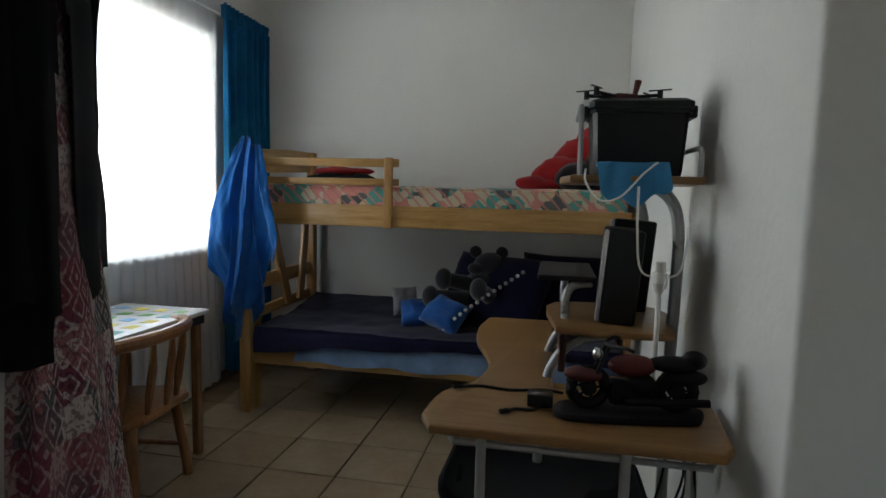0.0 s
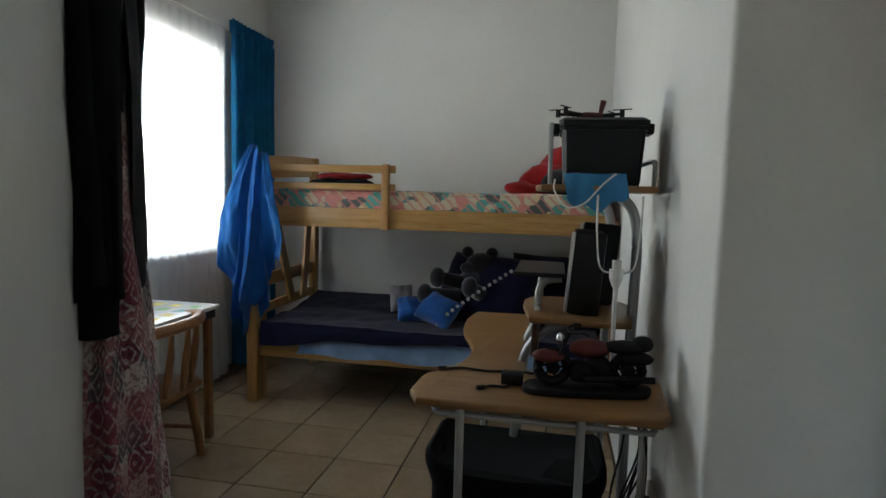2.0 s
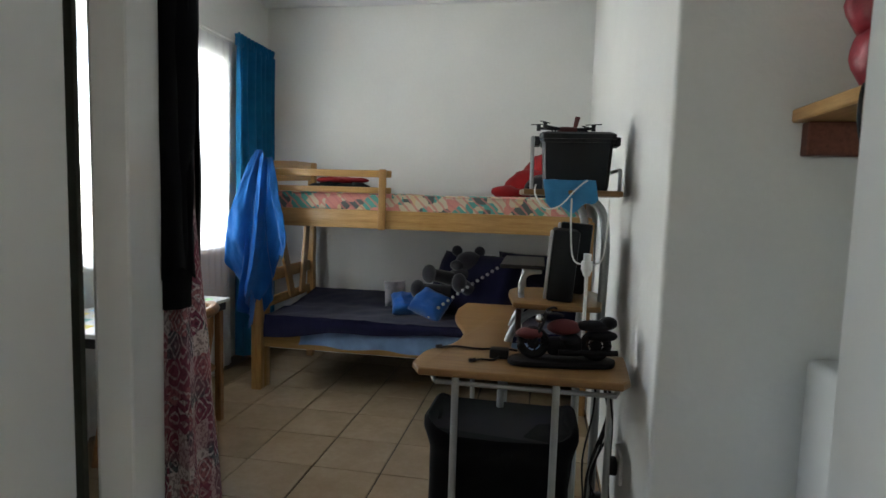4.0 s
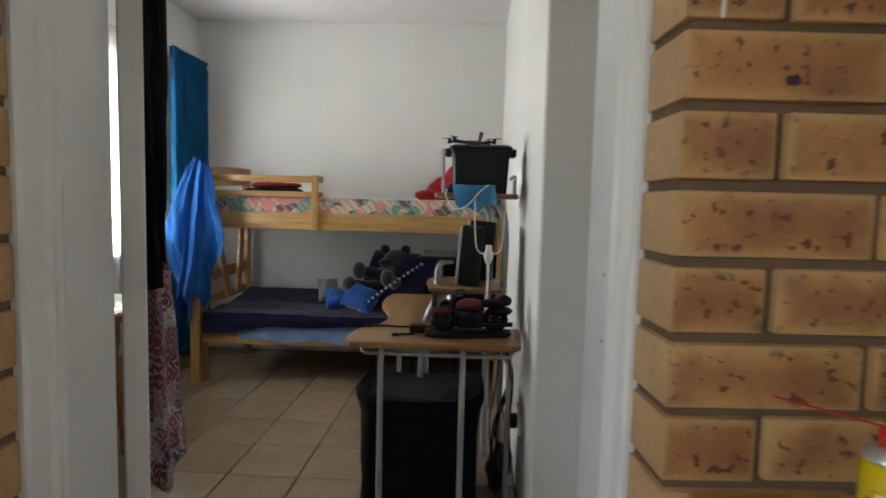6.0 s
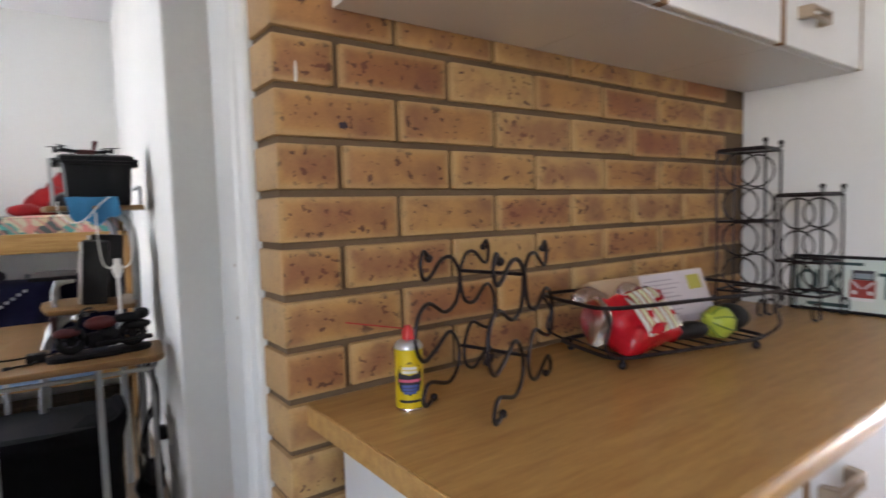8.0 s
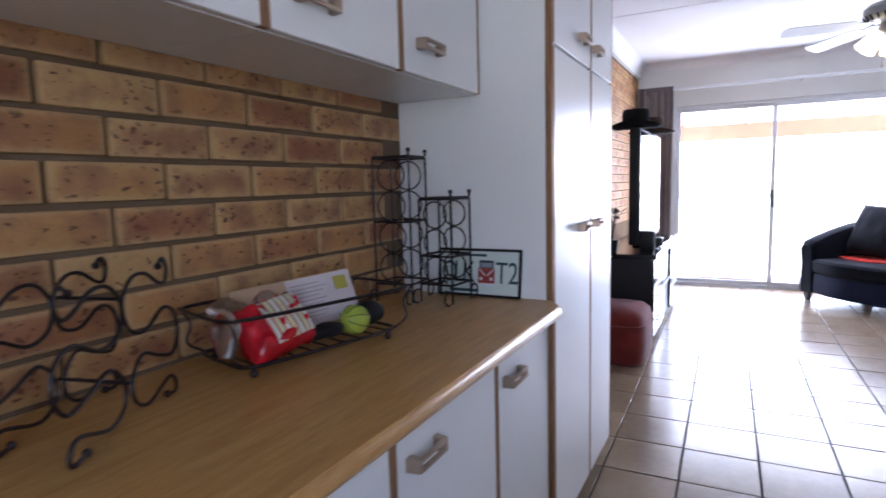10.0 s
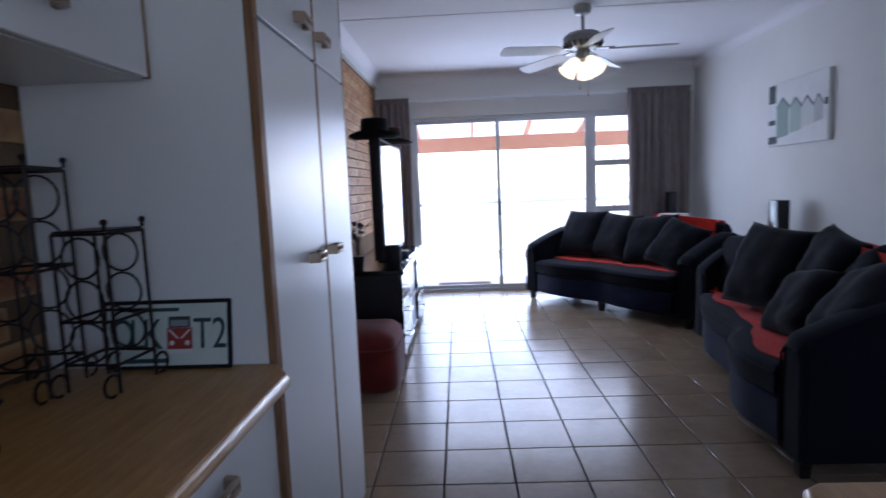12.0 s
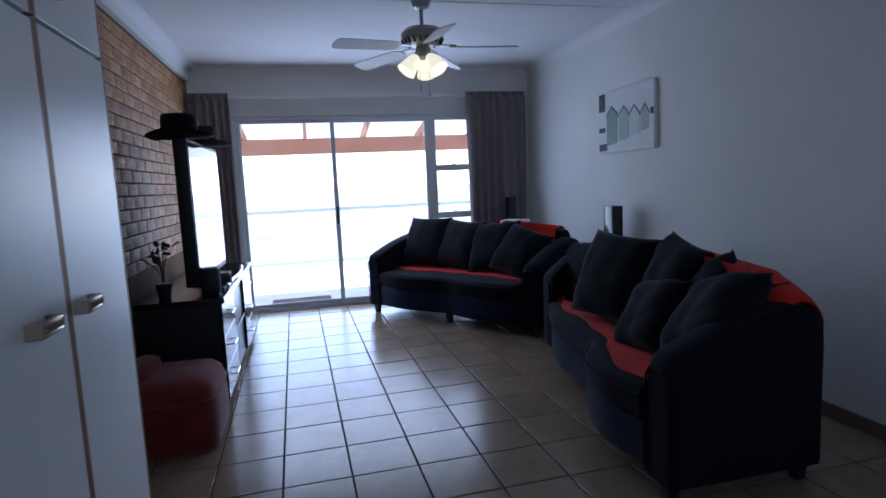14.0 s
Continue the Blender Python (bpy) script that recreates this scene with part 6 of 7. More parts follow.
def sofa(m, L, D, front, legs, label, side=0.80):
    """A curved-front sofa: x along the seat from 0 to L, y from the front to the back at D."""
    s = thing("sofa", label, "sofa", m, group="curved black sofas")
    fr = smooth_line([(a, b) for a, b in front], 6)
    inner = [p for p in fr if 0.17 < p[0] < L - 0.17]
    bk = smooth_line([(L - 0.17, D - 0.2), (L * 0.5, D - 0.14), (0.17, D - 0.2)], 8)
    bm = bmesh.new()
    prism(bm, [tuple(p)[:2] for p in inner] + [tuple(p)[:2] for p in bk], 0.10, 0.30, 0.015, 2)
    part("base", bm, SOFA_SIDE, s)
    bm = bmesh.new()
    prism(bm, [(p[0], p[1] - 0.02) for p in inner] + [tuple(p)[:2] for p in bk], 0.301, 0.445, 0.045, 4)
    part("seat", bm, SOFA, s)
    bm = bmesh.new()
    tube(bm, [(p[0], p[1] - 0.024, 0.415) for p in inner], 0.006, 6)
    part("piping", bm, SOFA, s)
    # back: a leaning wall along the rear curve
    bm = bmesh.new()
    rings = []
    for i in range(17):
        x = 0.12 + (L - 0.24) * i / 16
        c = D - 0.10 + 0.05 * math.cos((i / 16 - 0.5) * math.pi)
        top = 0.84 + 0.05 * math.sin(i / 16 * math.pi)
        rings.append([(x, c - 0.16, 0.446), (x, c - 0.10, top - 0.05), (x, c - 0.06, top), (x, c + 0.02, top + 0.005), (x, c + 0.075, top - 0.05), (x, c + 0.085, 0.3), (x, c + 0.08, 0.10), (x, c - 0.03, 0.10), (x, c - 0.03, 0.446)])
    loft(bm, rings)
    part("backrest", bm, SOFA, s)
    for x0, x1, y0 in ((0.0, 0.168, front[0][1] - 0.01), (L - 0.168, L, front[-1][1] - 0.01)):
        bm = bmesh.new()
        rings = []
        n = 26
        for i in range(n + 1):
            t = i / n
            y = y0 + (D + 0.0 - y0) * t
            top = 0.60 + (side - 0.60) * (math.sin(t * math.pi / 2) ** 0.9)
            if i == 0:
                top -= 0.03
            if t > 0.72:
                top -= 0.16 * (1 - math.sqrt(max(0.0, 1 - ((t - 0.72) / 0.28) ** 2)))
            b = 0.045
            o = 0.0 if 0 < i < n else 0.02
            prof = [(x0 + o, 0.09), (x0 + o, top - b), (x0 + b * 0.3 + o, top - b * 0.3), (x0 + b, top), (x1 - b, top), (x1 - b * 0.3 - o, top - b * 0.3), (x1 - o, top - b), (x1 - o, 0.09)]
            rings.append([(a, y, z) for a, z in prof])
        loft(bm, rings)
        part("arm", bm, SOFA, s)
        bm = bmesh.new()
        tube(bm, [(x0 + 0.01, y0 - 0.004, 0.10), (x0 + 0.012, y0 - 0.004, 0.52), (x0 + 0.04, y0 - 0.003, 0.56), (x1 - 0.04, y0 - 0.003, 0.56), (x1 - 0.012, y0 - 0.004, 0.52), (x1 - 0.01, y0 - 0.004, 0.10)], 0.006, 6)
        part("arm_piping", bm, SOFA, s)
    for x, y in legs:
        bm = bmesh.new()
        box(bm, x - 0.03, y - 0.03, 0, x + 0.03, y + 0.03, 0.101, 0.004)
        for v in bm.verts:
            if v.co.z < 0.05:
                v.co.x, v.co.y = x + (v.co.x - x) * 0.75, y + (v.co.y - y) * 0.75
        part("leg", bm, BLACK_WOOD, s)
    return s


M1 = pose(6.58, -1.60, 0, 0, 0, -143.7)
F1 = [(0.0, 0.02), (0.2, 0.0), (0.5, -0.04), (0.85, 0.0), (1.05, 0.03), (1.3, -0.02), (1.6, -0.03), (1.85, 0.0), (2.05, 0.04)]
sofa(M1, 2.05, 0.84, F1, [(0.06, 0.07), (1.02, 0.10), (1.98, 0.08), (0.08, 0.76), (1.96, 0.76)], "black curved-front sofa near the sliding door")
M2 = pose(4.60, -2.45, 0, 0, 0, 180)
F2 = [(0.0, 0.27), (0.2, 0.24), (0.55, 0.12), (0.85, 0.09), (1.10, 0.07), (1.22, 0.02), (1.35, -0.08), (1.6, -0.14), (1.85, -0.12), (2.08, -0.11)]
sofa(M2, 2.08, 0.615, F2, [(0.07, 0.34), (2.01, -0.07), (2.01, 0.55), (0.07, 0.55)], "black curved-front sofa along the plastered wall")


def throw(m, L, D, front, x0, x1, label, back_from, inset=0.06):
    """A red throw over seat and back, with an uneven front edge."""
    fr = smooth_line([(a, b) for a, b in front], 6)
    def fy(x):
        for p, q in zip(fr, fr[1:]):
            if p[0] <= x <= q[0]:
                return p[1] + (q[1] - p[1]) * (x - p[0]) / max(1e-6, q[0] - p[0])
        return fr[-1][1]
    bm = bmesh.new()
    def fn(u, v):
        x = x0 + (x1 - x0) * u
        v *= 0.44 + 0.56 * min(1.0, max(0.0, (x - back_from) / 0.12))
        w = 0.005 * noise.noise(Vector((x * 8, v * 7, L))) + 0.003
        yf = fy(x) + inset + 0.05 * math.sin(x * 5 + 1) ** 2
        i = (x - 0.12) / (L - 0.24)
        c = D - 0.10 + 0.05 * math.cos((i - 0.5) * math.pi)
        top = 0.84 + 0.05 * math.sin(min(1, max(0, i)) * math.pi)
        if v < 0.45:
            return Vector((x, yf + (c - 0.18 - yf) * v / 0.45, 0.449 + w))
        if v < 0.8:
            k = (v - 0.45) / 0.35
            return Vector((x, c - 0.18 + 0.085 * k, 0.449 + (top - 0.40) * k + w))
        k = (v - 0.8) / 0.2
        return Vector((x, c - 0.095 + 0.20 * k, top + 0.012 + 0.02 * math.sin(k * math.pi) - (0.10 * max(0, k - 0.7)) + w))
    sheet(bm, fn, 50, 44, 0.006)
    return solid("throw", bm, THROW, label, "throw", m, group="red throws", smooth=80)


throw(M1, 2.05, 0.84, F1, 0.18, 1.87, "red throw tucked along the sofa seat and back", 1.1, 0.24)
throw(M2, 2.08, 0.615, F2, 0.18, 1.85, "red throw spread over the sofa seat and back", 1.1)
# a second throw over the back's corner
bm = bmesh.new()
def corner_throw(u, v):
    x = 1.30 + 0.755 * u
    a = math.pi * (v * 1.1 - 0.05)
    c = 0.515 + 0.05 * math.cos(((x - 0.12) / 1.84 - 0.5) * math.pi)
    top = 0.872 - 0.045 * min(1.0, max(0.0, (u - 0.76) / 0.14)) - 0.05 * max(0.0, (u - 0.88) / 0.12) ** 2 + 0.006 * noise.noise(Vector((x * 9, v * 6, 1)))
    return Vector((x, c - 0.005 - 0.115 * math.cos(a), top - 0.10 + 0.108 * math.sin(a) - 0.02 * max(0, v - 0.8) * math.sin(x * 9)))
sheet(bm, corner_throw, 40, 20, 0.006)
solid("throw", bm, THROW, "red throw folded over the corner of the sofa back", "throw", M2, group="red throws", smooth=80)
for mm, pos in ((M1, [(0.40, 0.52, 0.715, 66, 0, 4, 0.54), (0.84, 0.54, 0.70, 64, 3, -6, 0.52), (1.27, 0.52, 0.69, 60, -6, 6, 0.52), (1.62, 0.44, 0.66, 56, 14, -10, 0.50)]),
                (M2, [(0.86, 0.37, 0.715, 67.5, 3.3, 14, 0.55), (1.326, 0.445, 0.775, 68.8, 11, -8.1, 0.42), (1.41, 0.265, 0.610, 54, -8.4, 2.4, 0.41), (1.63, 0.40, 0.69, 58, 34, -36, 0.42), (1.81, 0.285, 0.70, 44, -15, -2, 0.43)])):
    for k, p in enumerate(pos):
        stuffed("scatter_cushion", CUSH, "black square scatter cushion leaning on the sofa", "cushion", mm @ pose(*p[:6]), p[6], p[6], 0.19, group="black scatter cushions")
bm = bmesh.new()
box(bm, -0.13, -0.09, 0, 0.13, 0.09, 0.06, 0.025, 3)
rad = thing("clock_radio", "small white and dark radio on the sofa back", "radio", M1 @ pose(1.35, 0.78, 0.875, 0, 0, 8))
part("radio_body", bm, WHITE_PLASTIC, rad)
simple("radio_front", rad, BLACK_PLASTIC, (-0.09, -0.094, 0.015, 0.09, -0.0885, 0.048), bevel=0.002)

# tall speaker behind the sofas
spk = thing("column_speaker", "slim black column speaker standing by the wall", "speaker", pose(4.92, -3.50, 0))
simple("foot_plate", spk, BLACK_PLASTIC, (-0.12, -0.10, 0, 0.12, 0.10, 0.02), bevel=0.005)
simple("column", spk, BLACK_GLOSS, (-0.07, -0.05, 0.0205, 0.07, 0.05, 1.075), bevel=0.008, seg=2)
spk2 = thing("column_speaker", "slim black column speaker standing by the curtain", "speaker", pose(6.80, -3.30, 0))
simple("foot_plate", spk2, BLACK_PLASTIC, (-0.10, -0.10, 0, 0.10, 0.10, 0.02), bevel=0.005)
simple("column", spk2, BLACK_GLOSS, (-0.05, -0.05, 0.0205, 0.05, 0.05, 1.13), bevel=0.008, seg=2)

# canvas picture of beach huts
pic = thing("canvas_picture", "white canvas print of pastel beach huts", "picture", pose(0, YS + 0.001, 0))
simple("canvas", pic, mat("white_canvas", (0.72, 0.73, 0.72), 0.8, var=0.06, scale=6.0, fine=300.0, bumps=0.2), (4.54, 0.0, 1.52, 5.36, 0.032, 2.04), bevel=0.003)
HUTS = [mat("hut_" + n, c, 0.8, var=0.1) for n, c in (("sage", (0.30, 0.40, 0.36)), ("mint", (0.42, 0.52, 0.47)), ("white", (0.62, 0.65, 0.63)), ("grey", (0.50, 0.53, 0.52)))]
for k, (x, w, z0, z1) in enumerate(((5.14, 0.17, 1.60, 1.90), (4.955, 0.15, 1.63, 1.88), (4.80, 0.14, 1.66, 1.87), (4.655, 0.11, 1.68, 1.86))):
    bm = bmesh.new()
    prism(bm, [(x - w / 2, z0), (x + w / 2, z0 - 0.02), (x + w / 2, z1 - 0.07), (x, z1), (x - w / 2, z1 - 0.07)], 0, 0.002)
    bmesh.ops.transform(bm, matrix=Matrix(((1, 0, 0, 0), (0, 0, 1, 0.0325), (0, 1, 0, 0), (0, 0, 0, 1))), verts=bm.verts)
    part("printed_hut", bm, HUTS[k], pic)
    bm = bmesh.new()
    prism(bm, [(x - w / 2 - 0.01, z1 - 0.075), (x, z1 - 0.002), (x + w / 2 + 0.01, z1 - 0.075), (x + w / 2 + 0.01, z1 - 0.06), (x, z1 + 0.015), (x - w / 2 - 0.01, z1 - 0.06)], 0, 0.001)
    bmesh.ops.transform(bm, matrix=Matrix(((1, 0, 0, 0), (0, 0, 1, 0.0348), (0, 1, 0, 0), (0, 0, 0, 1))), verts=bm.verts)
    part("printed_gable", bm, mat("dark_gable", (0.12, 0.15, 0.16), 0.8), pic)
for z0, z1, x0, x1, c in ((1.88, 2.03, 5.25, 5.355, (0.10, 0.13, 0.13)), (1.70, 1.74, 5.25, 5.355, (0.09, 0.11, 0.12)), (1.54, 1.60, 5.22, 5.355, (0.12, 0.14, 0.15)), (1.78, 1.83, 4.545, 4.58, (0.05, 0.05, 0.05))):
    simple("printed_shade", pic, mat("print_dark", c, 0.8, var=0.5, scale=25.0), (x0, 0.0325, z0, x1, 0.0335, z1))

# curtains and rail by the sliding door
rod = thing("curtain_pole", "white curtain track above the sliding door", "curtain pole")
simple("track", rod, ALU, (6.955, -3.58, 2.285, 6.985, 0.04, 2.31), bevel=0.003)
for y in (-3.3, -1.6, 0.0):
    simple("bracket", rod, ALU, (6.9855, y - 0.015, 2.28, 7.079, y + 0.015, 2.315), bevel=0.003)
for y0, y1, f in ((-0.33, 0.06, 5), (-3.56, -2.86, 7)):
    bm = bmesh.new()
    fold_sheet(bm, y0, y1, 0.05, 2.28, 6.93, 0.040, f, 0.004, 150, 26, 0.2, 'y', f)
    c = thing("curtain", "grey-brown lounge curtain drawn open", "curtain", group="lounge curtains")
    part("curtain_cloth", bm, GREY_CURTAIN, c, smooth=80)
    bm = bmesh.new()
    fold_sheet(bm, y0, y1, 2.26, 2.33, 6.93, 0.032, f * 2, 0.006, 150, 4, 0.0, 'y', f)
    part("pleated_heading", bm, GREY_CURTAIN, c, smooth=80)
for nm, b in (("baseboard", (XW, YS + 0.0005, 0, XE, YS + 0.012, 0.075)), ("baseboard_east", (XE - 0.012, YS + 0.013, 0, XE - 0.0005, SD1 - 0.01, 0.075))):
    bm = bmesh.new()
    box(bm, *b, 0.002)
    solid(nm, bm, SKIRT, "brown tile skirting along the wall", "skirting", kind="structure")
bm = bmesh.new()
box(bm, 7.35, -1.25, -0.03, 7.85, -0.55, -0.015, 0.004)
solid("door_mat", bm, cloth("brown_mat", (0.16, 0.09, 0.07), 0.1), "brown door mat on the patio", "mat")

# television cabinet
CX0, CX1, CY = 4.28, 5.98, -0.49
cab = thing("tv_cabinet", "black television cabinet with drawers and silver handles", "tv cabinet")
simple("carcass", cab, BLACK_WOOD, (CX0, CY + 0.021, 0.05, CX1, -0.02, 0.665))
simple("cabinet_top", cab, BLACK_GLOSS, (CX0 - 0.02, CY - 0.02, 0.6655, CX1 + 0.02, -0.01, 0.70), bevel=0.004)
simple("plinth", cab, BLACK_WOOD, (CX0 + 0.02, CY + 0.05, 0, CX1 - 0.02, -0.05, 0.0495))
for i, (a, b) in enumerate(((CX0 + 0.005, CX0 + 0.555), (CX1 - 0.555, CX1 - 0.005))):
    for z0, z1 in ((0.06, 0.25), (0.255, 0.45), (0.455, 0.655)):
        d = simple("drawer", cab, BLACK_GLOSS, (a, CY, z0, b, CY + 0.02, z1), bevel=0.003)
        bm = bmesh.new()
        tube(bm, [((a + b) / 2 - 0.07, CY - 0.001, (z0 + z1) / 2), ((a + b) / 2 - 0.07, CY - 0.028, (z0 + z1) / 2), ((a + b) / 2 + 0.07, CY - 0.028, (z0 + z1) / 2), ((a + b) / 2 + 0.07, CY - 0.001, (z0 + z1) / 2)], 0.005, 8)
        part("handle", bm, CHROME, d, "silver bar handle")
simple("open_shelf", cab, BLACK_WOOD, (CX0 + 0.56, CY + 0.004, 0.34, CX1 - 0.56, CY + 0.0205, 0.36), bevel=0.002)
tv = thing("television", "large flat black television on the cabinet", "television")
simple("tv_body", tv, BLACK_PLASTIC, (4.36, -0.365, 0.76, 5.52, -0.285, 1.665), bevel=0.008, seg=2)
simple("screen", tv, SCREEN, (4.385, -0.3685, 0.80, 5.495, -0.3655, 1.64))
simple("stand", tv, BLACK_GLOSS, (4.80, -0.42, 0.7005, 5.36, -0.24, 0.715), (5.02, -0.345, 0.715, 5.14, -0.31, 0.765), bevel=0.003)
for x, y, w, h, lb in ((4.42, -0.42, 0.11, 0.17, "small black speaker on the television cabinet"), (4.75, -0.44, 0.12, 0.09, "small black box on the television cabinet")):
    s = thing("small_speaker", lb, "speaker", pose(x, y, 0.7005))
    simple("cabinet", s, BLACK_PLASTIC, (-w / 2, -0.05, 0, w / 2, 0.05, h), bevel=0.006, seg=2)
    simple("grille", s, BLACK_CLOTH, (-w / 2 + 0.01, -0.054, 0.012, w / 2 - 0.01, -0.0505, h - 0.012))
bm = bmesh.new()
tube(bm, smooth_line([(4.62, -0.485, 0.715), (4.85, -0.48, 0.715), (5.2, -0.50, 0.715), (5.6, -0.47, 0.715)], 6), 0.014, 10)
solid("sound_bar", bm, SILVER, "slim silver bar in front of the television", "sound bar")
gadget = thing("remote_control", "small black remote at the cabinet's front edge", "remote control")
simple("remote_body", gadget, BLACK_PLASTIC, (4.52, -0.48, 0.7005, 4.60, -0.44, 0.722), bevel=0.004)


def hat(m, brim, crown, mtl, label):
    h = thing("hat", label, "hat", m, group="hats on the television")
    bm = bmesh.new()
    rings = []
    n = 36
    for r, dz in ((crown * 0.98, 0.006), (brim * 0.75, 0.0), (brim, 0.02), (brim, 0.026), (brim * 0.75, 0.007), (crown * 0.98, 0.012)):
        rings.append([(math.cos(a) * r * 1.18, math.sin(a) * r, dz + (0.035 * abs(math.sin(a)) ** 2 if r > crown * 1.2 else 0)) for a in [k / n * math.tau for k in range(n)]])
    loft(bm, rings, False)
    part("brim", bm, mtl, h, smooth=80)
    bm = bmesh.new()
    rings = []
    for t, r in ((0, 1.0), (0.3, 0.99), (0.7, 0.97), (0.92, 0.94), (1.0, 0.86), (0.97, 0.5), (0.9, 0.1)):
        rings.append([(math.cos(a) * r * crown * 1.15, math.sin(a) * r * crown, 0.008 + 0.145 * t) for a in [k / n * math.tau for k in range(n)]])
    loft(bm, rings)
    part("crown", bm, mtl, h, smooth=80)
    bm = bmesh.new()
    tube(bm, [(math.cos(a) * crown * 1.17, math.sin(a) * crown * 1.02, 0.022) for a in [k / n * math.tau for k in range(n)]], 0.008, 6, True)
    part("hat_band", bm, BLACK_GLOSS, h)


hat(pose(4.46, -0.315, 1.658, 0, 0, 90), 0.165, 0.092, FELT, "black felt hat with wide brim on the television")
hat(pose(5.15, -0.335, 1.658, 0, 0, 90), 0.165, 0.085, cloth("brown_felt", (0.05, 0.032, 0.022), 0.1), "brown felt hat on the television")

# dried ornament on the cabinet's corner
orn = thing("wire_ornament", "dark wire ornament with leaves on the cabinet", "ornament", pose(4.37, -0.16, 0.7005))
bm = bmesh.new()
cyl(bm, (0, 0, 0), (0, 0, 0.10), 0.035, 0.05, 16)
part("pot", bm, BLACK_WOOD, orn)
rnd = random.Random(8)
for k in range(16):
    bm = bmesh.new()
    a, rr2, hh = rnd.uniform(0, math.tau), rnd.uniform(0.03, 0.10), rnd.uniform(0.12, 0.26)
    e = Vector((math.cos(a) * rr2, math.sin(a) * rr2, 0.10 + hh))
    tube(bm, smooth_line([(0, 0, 0.09), (e.x * 0.3, e.y * 0.3, 0.10 + hh * 0.6), tuple(e)], 4), 0.002, 5)
    mm = Matrix.Translation(e) @ Euler((rnd.uniform(-1, 1), rnd.uniform(-1, 1), a)).to_matrix().to_4x4()
    vs = ball(bm, (0, 0, 0), 0.02, 1.5, 0.8, 0.12, 8, 6, None)
    bmesh.ops.transform(bm, matrix=mm, verts=vs)
    part("leafy_stem", bm, mat("dried_leaf", (0.06, 0.05, 0.045), 0.7, var=0.4) if k == 0 else bpy.data.materials["dried_leaf"], orn)

# red pouf in front of the cabinet
pouf = thing("pouf", "rust red fabric pouf with a rounded top", "pouf")
RUST = cloth("rust_red_fabric", (0.20, 0.030, 0.022), 0.3, 220.0)
def prof_ring(s, z, dx=0.0, dy=0.0):
    return [(3.95 + dx + math.copysign(abs(math.cos(a)) ** 0.4, math.cos(a)) * 0.29 * s, -0.26 + dy + math.copysign(abs(math.sin(a)) ** 0.4, math.sin(a)) * 0.245 * s, z) for a in [k / 44 * math.tau for k in range(44)]]
bm = bmesh.new()
loft(bm, [prof_ring(0.96, 0.0), prof_ring(1.0, 0.03), prof_ring(1.02, 0.16), prof_ring(1.0, 0.27), prof_ring(0.94, 0.33), prof_ring(0.80, 0.365), prof_ring(0.5, 0.385), prof_ring(0.1, 0.39)])
part("pouf_body", bm, RUST, pouf, smooth=80)
bm = bmesh.new()
tube(bm, [(p[0], p[1], p[2]) for p in prof_ring(1.005, 0.275)], 0.006, 6, True)
part("piping", bm, RUST, pouf)
heap("folded_blanket", RUST, "rust red blanket folded on the pouf", "blanket", [((3.95, -0.10, 0.40), 0.10, (2.2, 0.9, 0.55))], 2, amp=0.015, m=Matrix())

# ceiling fan
FAN_WHITE = mat("fan_white", (0.66, 0.66, 0.62), 0.4, var=0.06, bumps=0.02)
FAN_GREY = mat("fan_motor_grey", (0.30, 0.30, 0.29), 0.35, 0.2, var=0.08, bumps=0.02)
fan = thing("ceiling_fan", "white ceiling fan with five blades and glass lights", "ceiling fan", pose(4.76, -1.915, CH))
turned("canopy", [(0.02, -0.075), (0.055, -0.06), (0.07, -0.02), (0.07, -0.0005)], FAN_GREY, fan)
bm = bmesh.new()
cyl(bm, (0, 0, -0.19), (0, 0, -0.07), 0.013)
part("down_rod", bm, FAN_GREY, fan)
motor = turned("motor", [(0.05, -0.325), (0.12, -0.31), (0.150, -0.28), (0.152, -0.235), (0.12, -0.205), (0.05, -0.19), (0.015, -0.185)], FAN_GREY, fan, 36)
for k in range(20):
    a = k / 20 * math.tau
    bm = bmesh.new()
    box(bm, -0.006, -0.004, -0.022, 0.006, 0.004, 0.022, 0.001, 1, pose(math.cos(a) * 0.138, math.sin(a) * 0.138, -0.296, 0, 35, math.degrees(a)))
    part("vent_rib", bm, BLACK_PLASTIC, motor)
for k in range(5):
    an = 37 + k * 72
    bm = bmesh.new()
    box(bm, 0.10, -0.02, -0.004, 0.24, 0.02, 0.004, 0.002, 1, pose(0, 0, -0.318, 0, 3, an))
    br = part("blade_iron", bm, FAN_GREY, fan)
    bm = bmesh.new()
    ol = smooth_line([(0.20, -0.05), (0.40, -0.062), (0.58, -0.066), (0.625, -0.05), (0.635, 0.0), (0.625, 0.05), (0.58, 0.066), (0.40, 0.062), (0.20, 0.05)], 3, True)
    prism(bm, [(p[0] * 1.07, p[1]) for p in ol], -0.003, 0.003)
    bmesh.ops.transform(bm, matrix=pose(0, 0, -0.326, 0, 0, an) @ pose(0, 0, 0, 16, 3, 0), verts=bm.verts)
    part("blade", bm, FAN_WHITE, fan)
turned("light_fitter", [(0.02, -0.415), (0.05, -0.40), (0.06, -0.37), (0.05, -0.33), (0.045, -0.3255)], FAN_GREY, fan)
SHADE = lamp_mat("lit_frosted_glass", (1.0, 0.80, 0.46), 0.42)
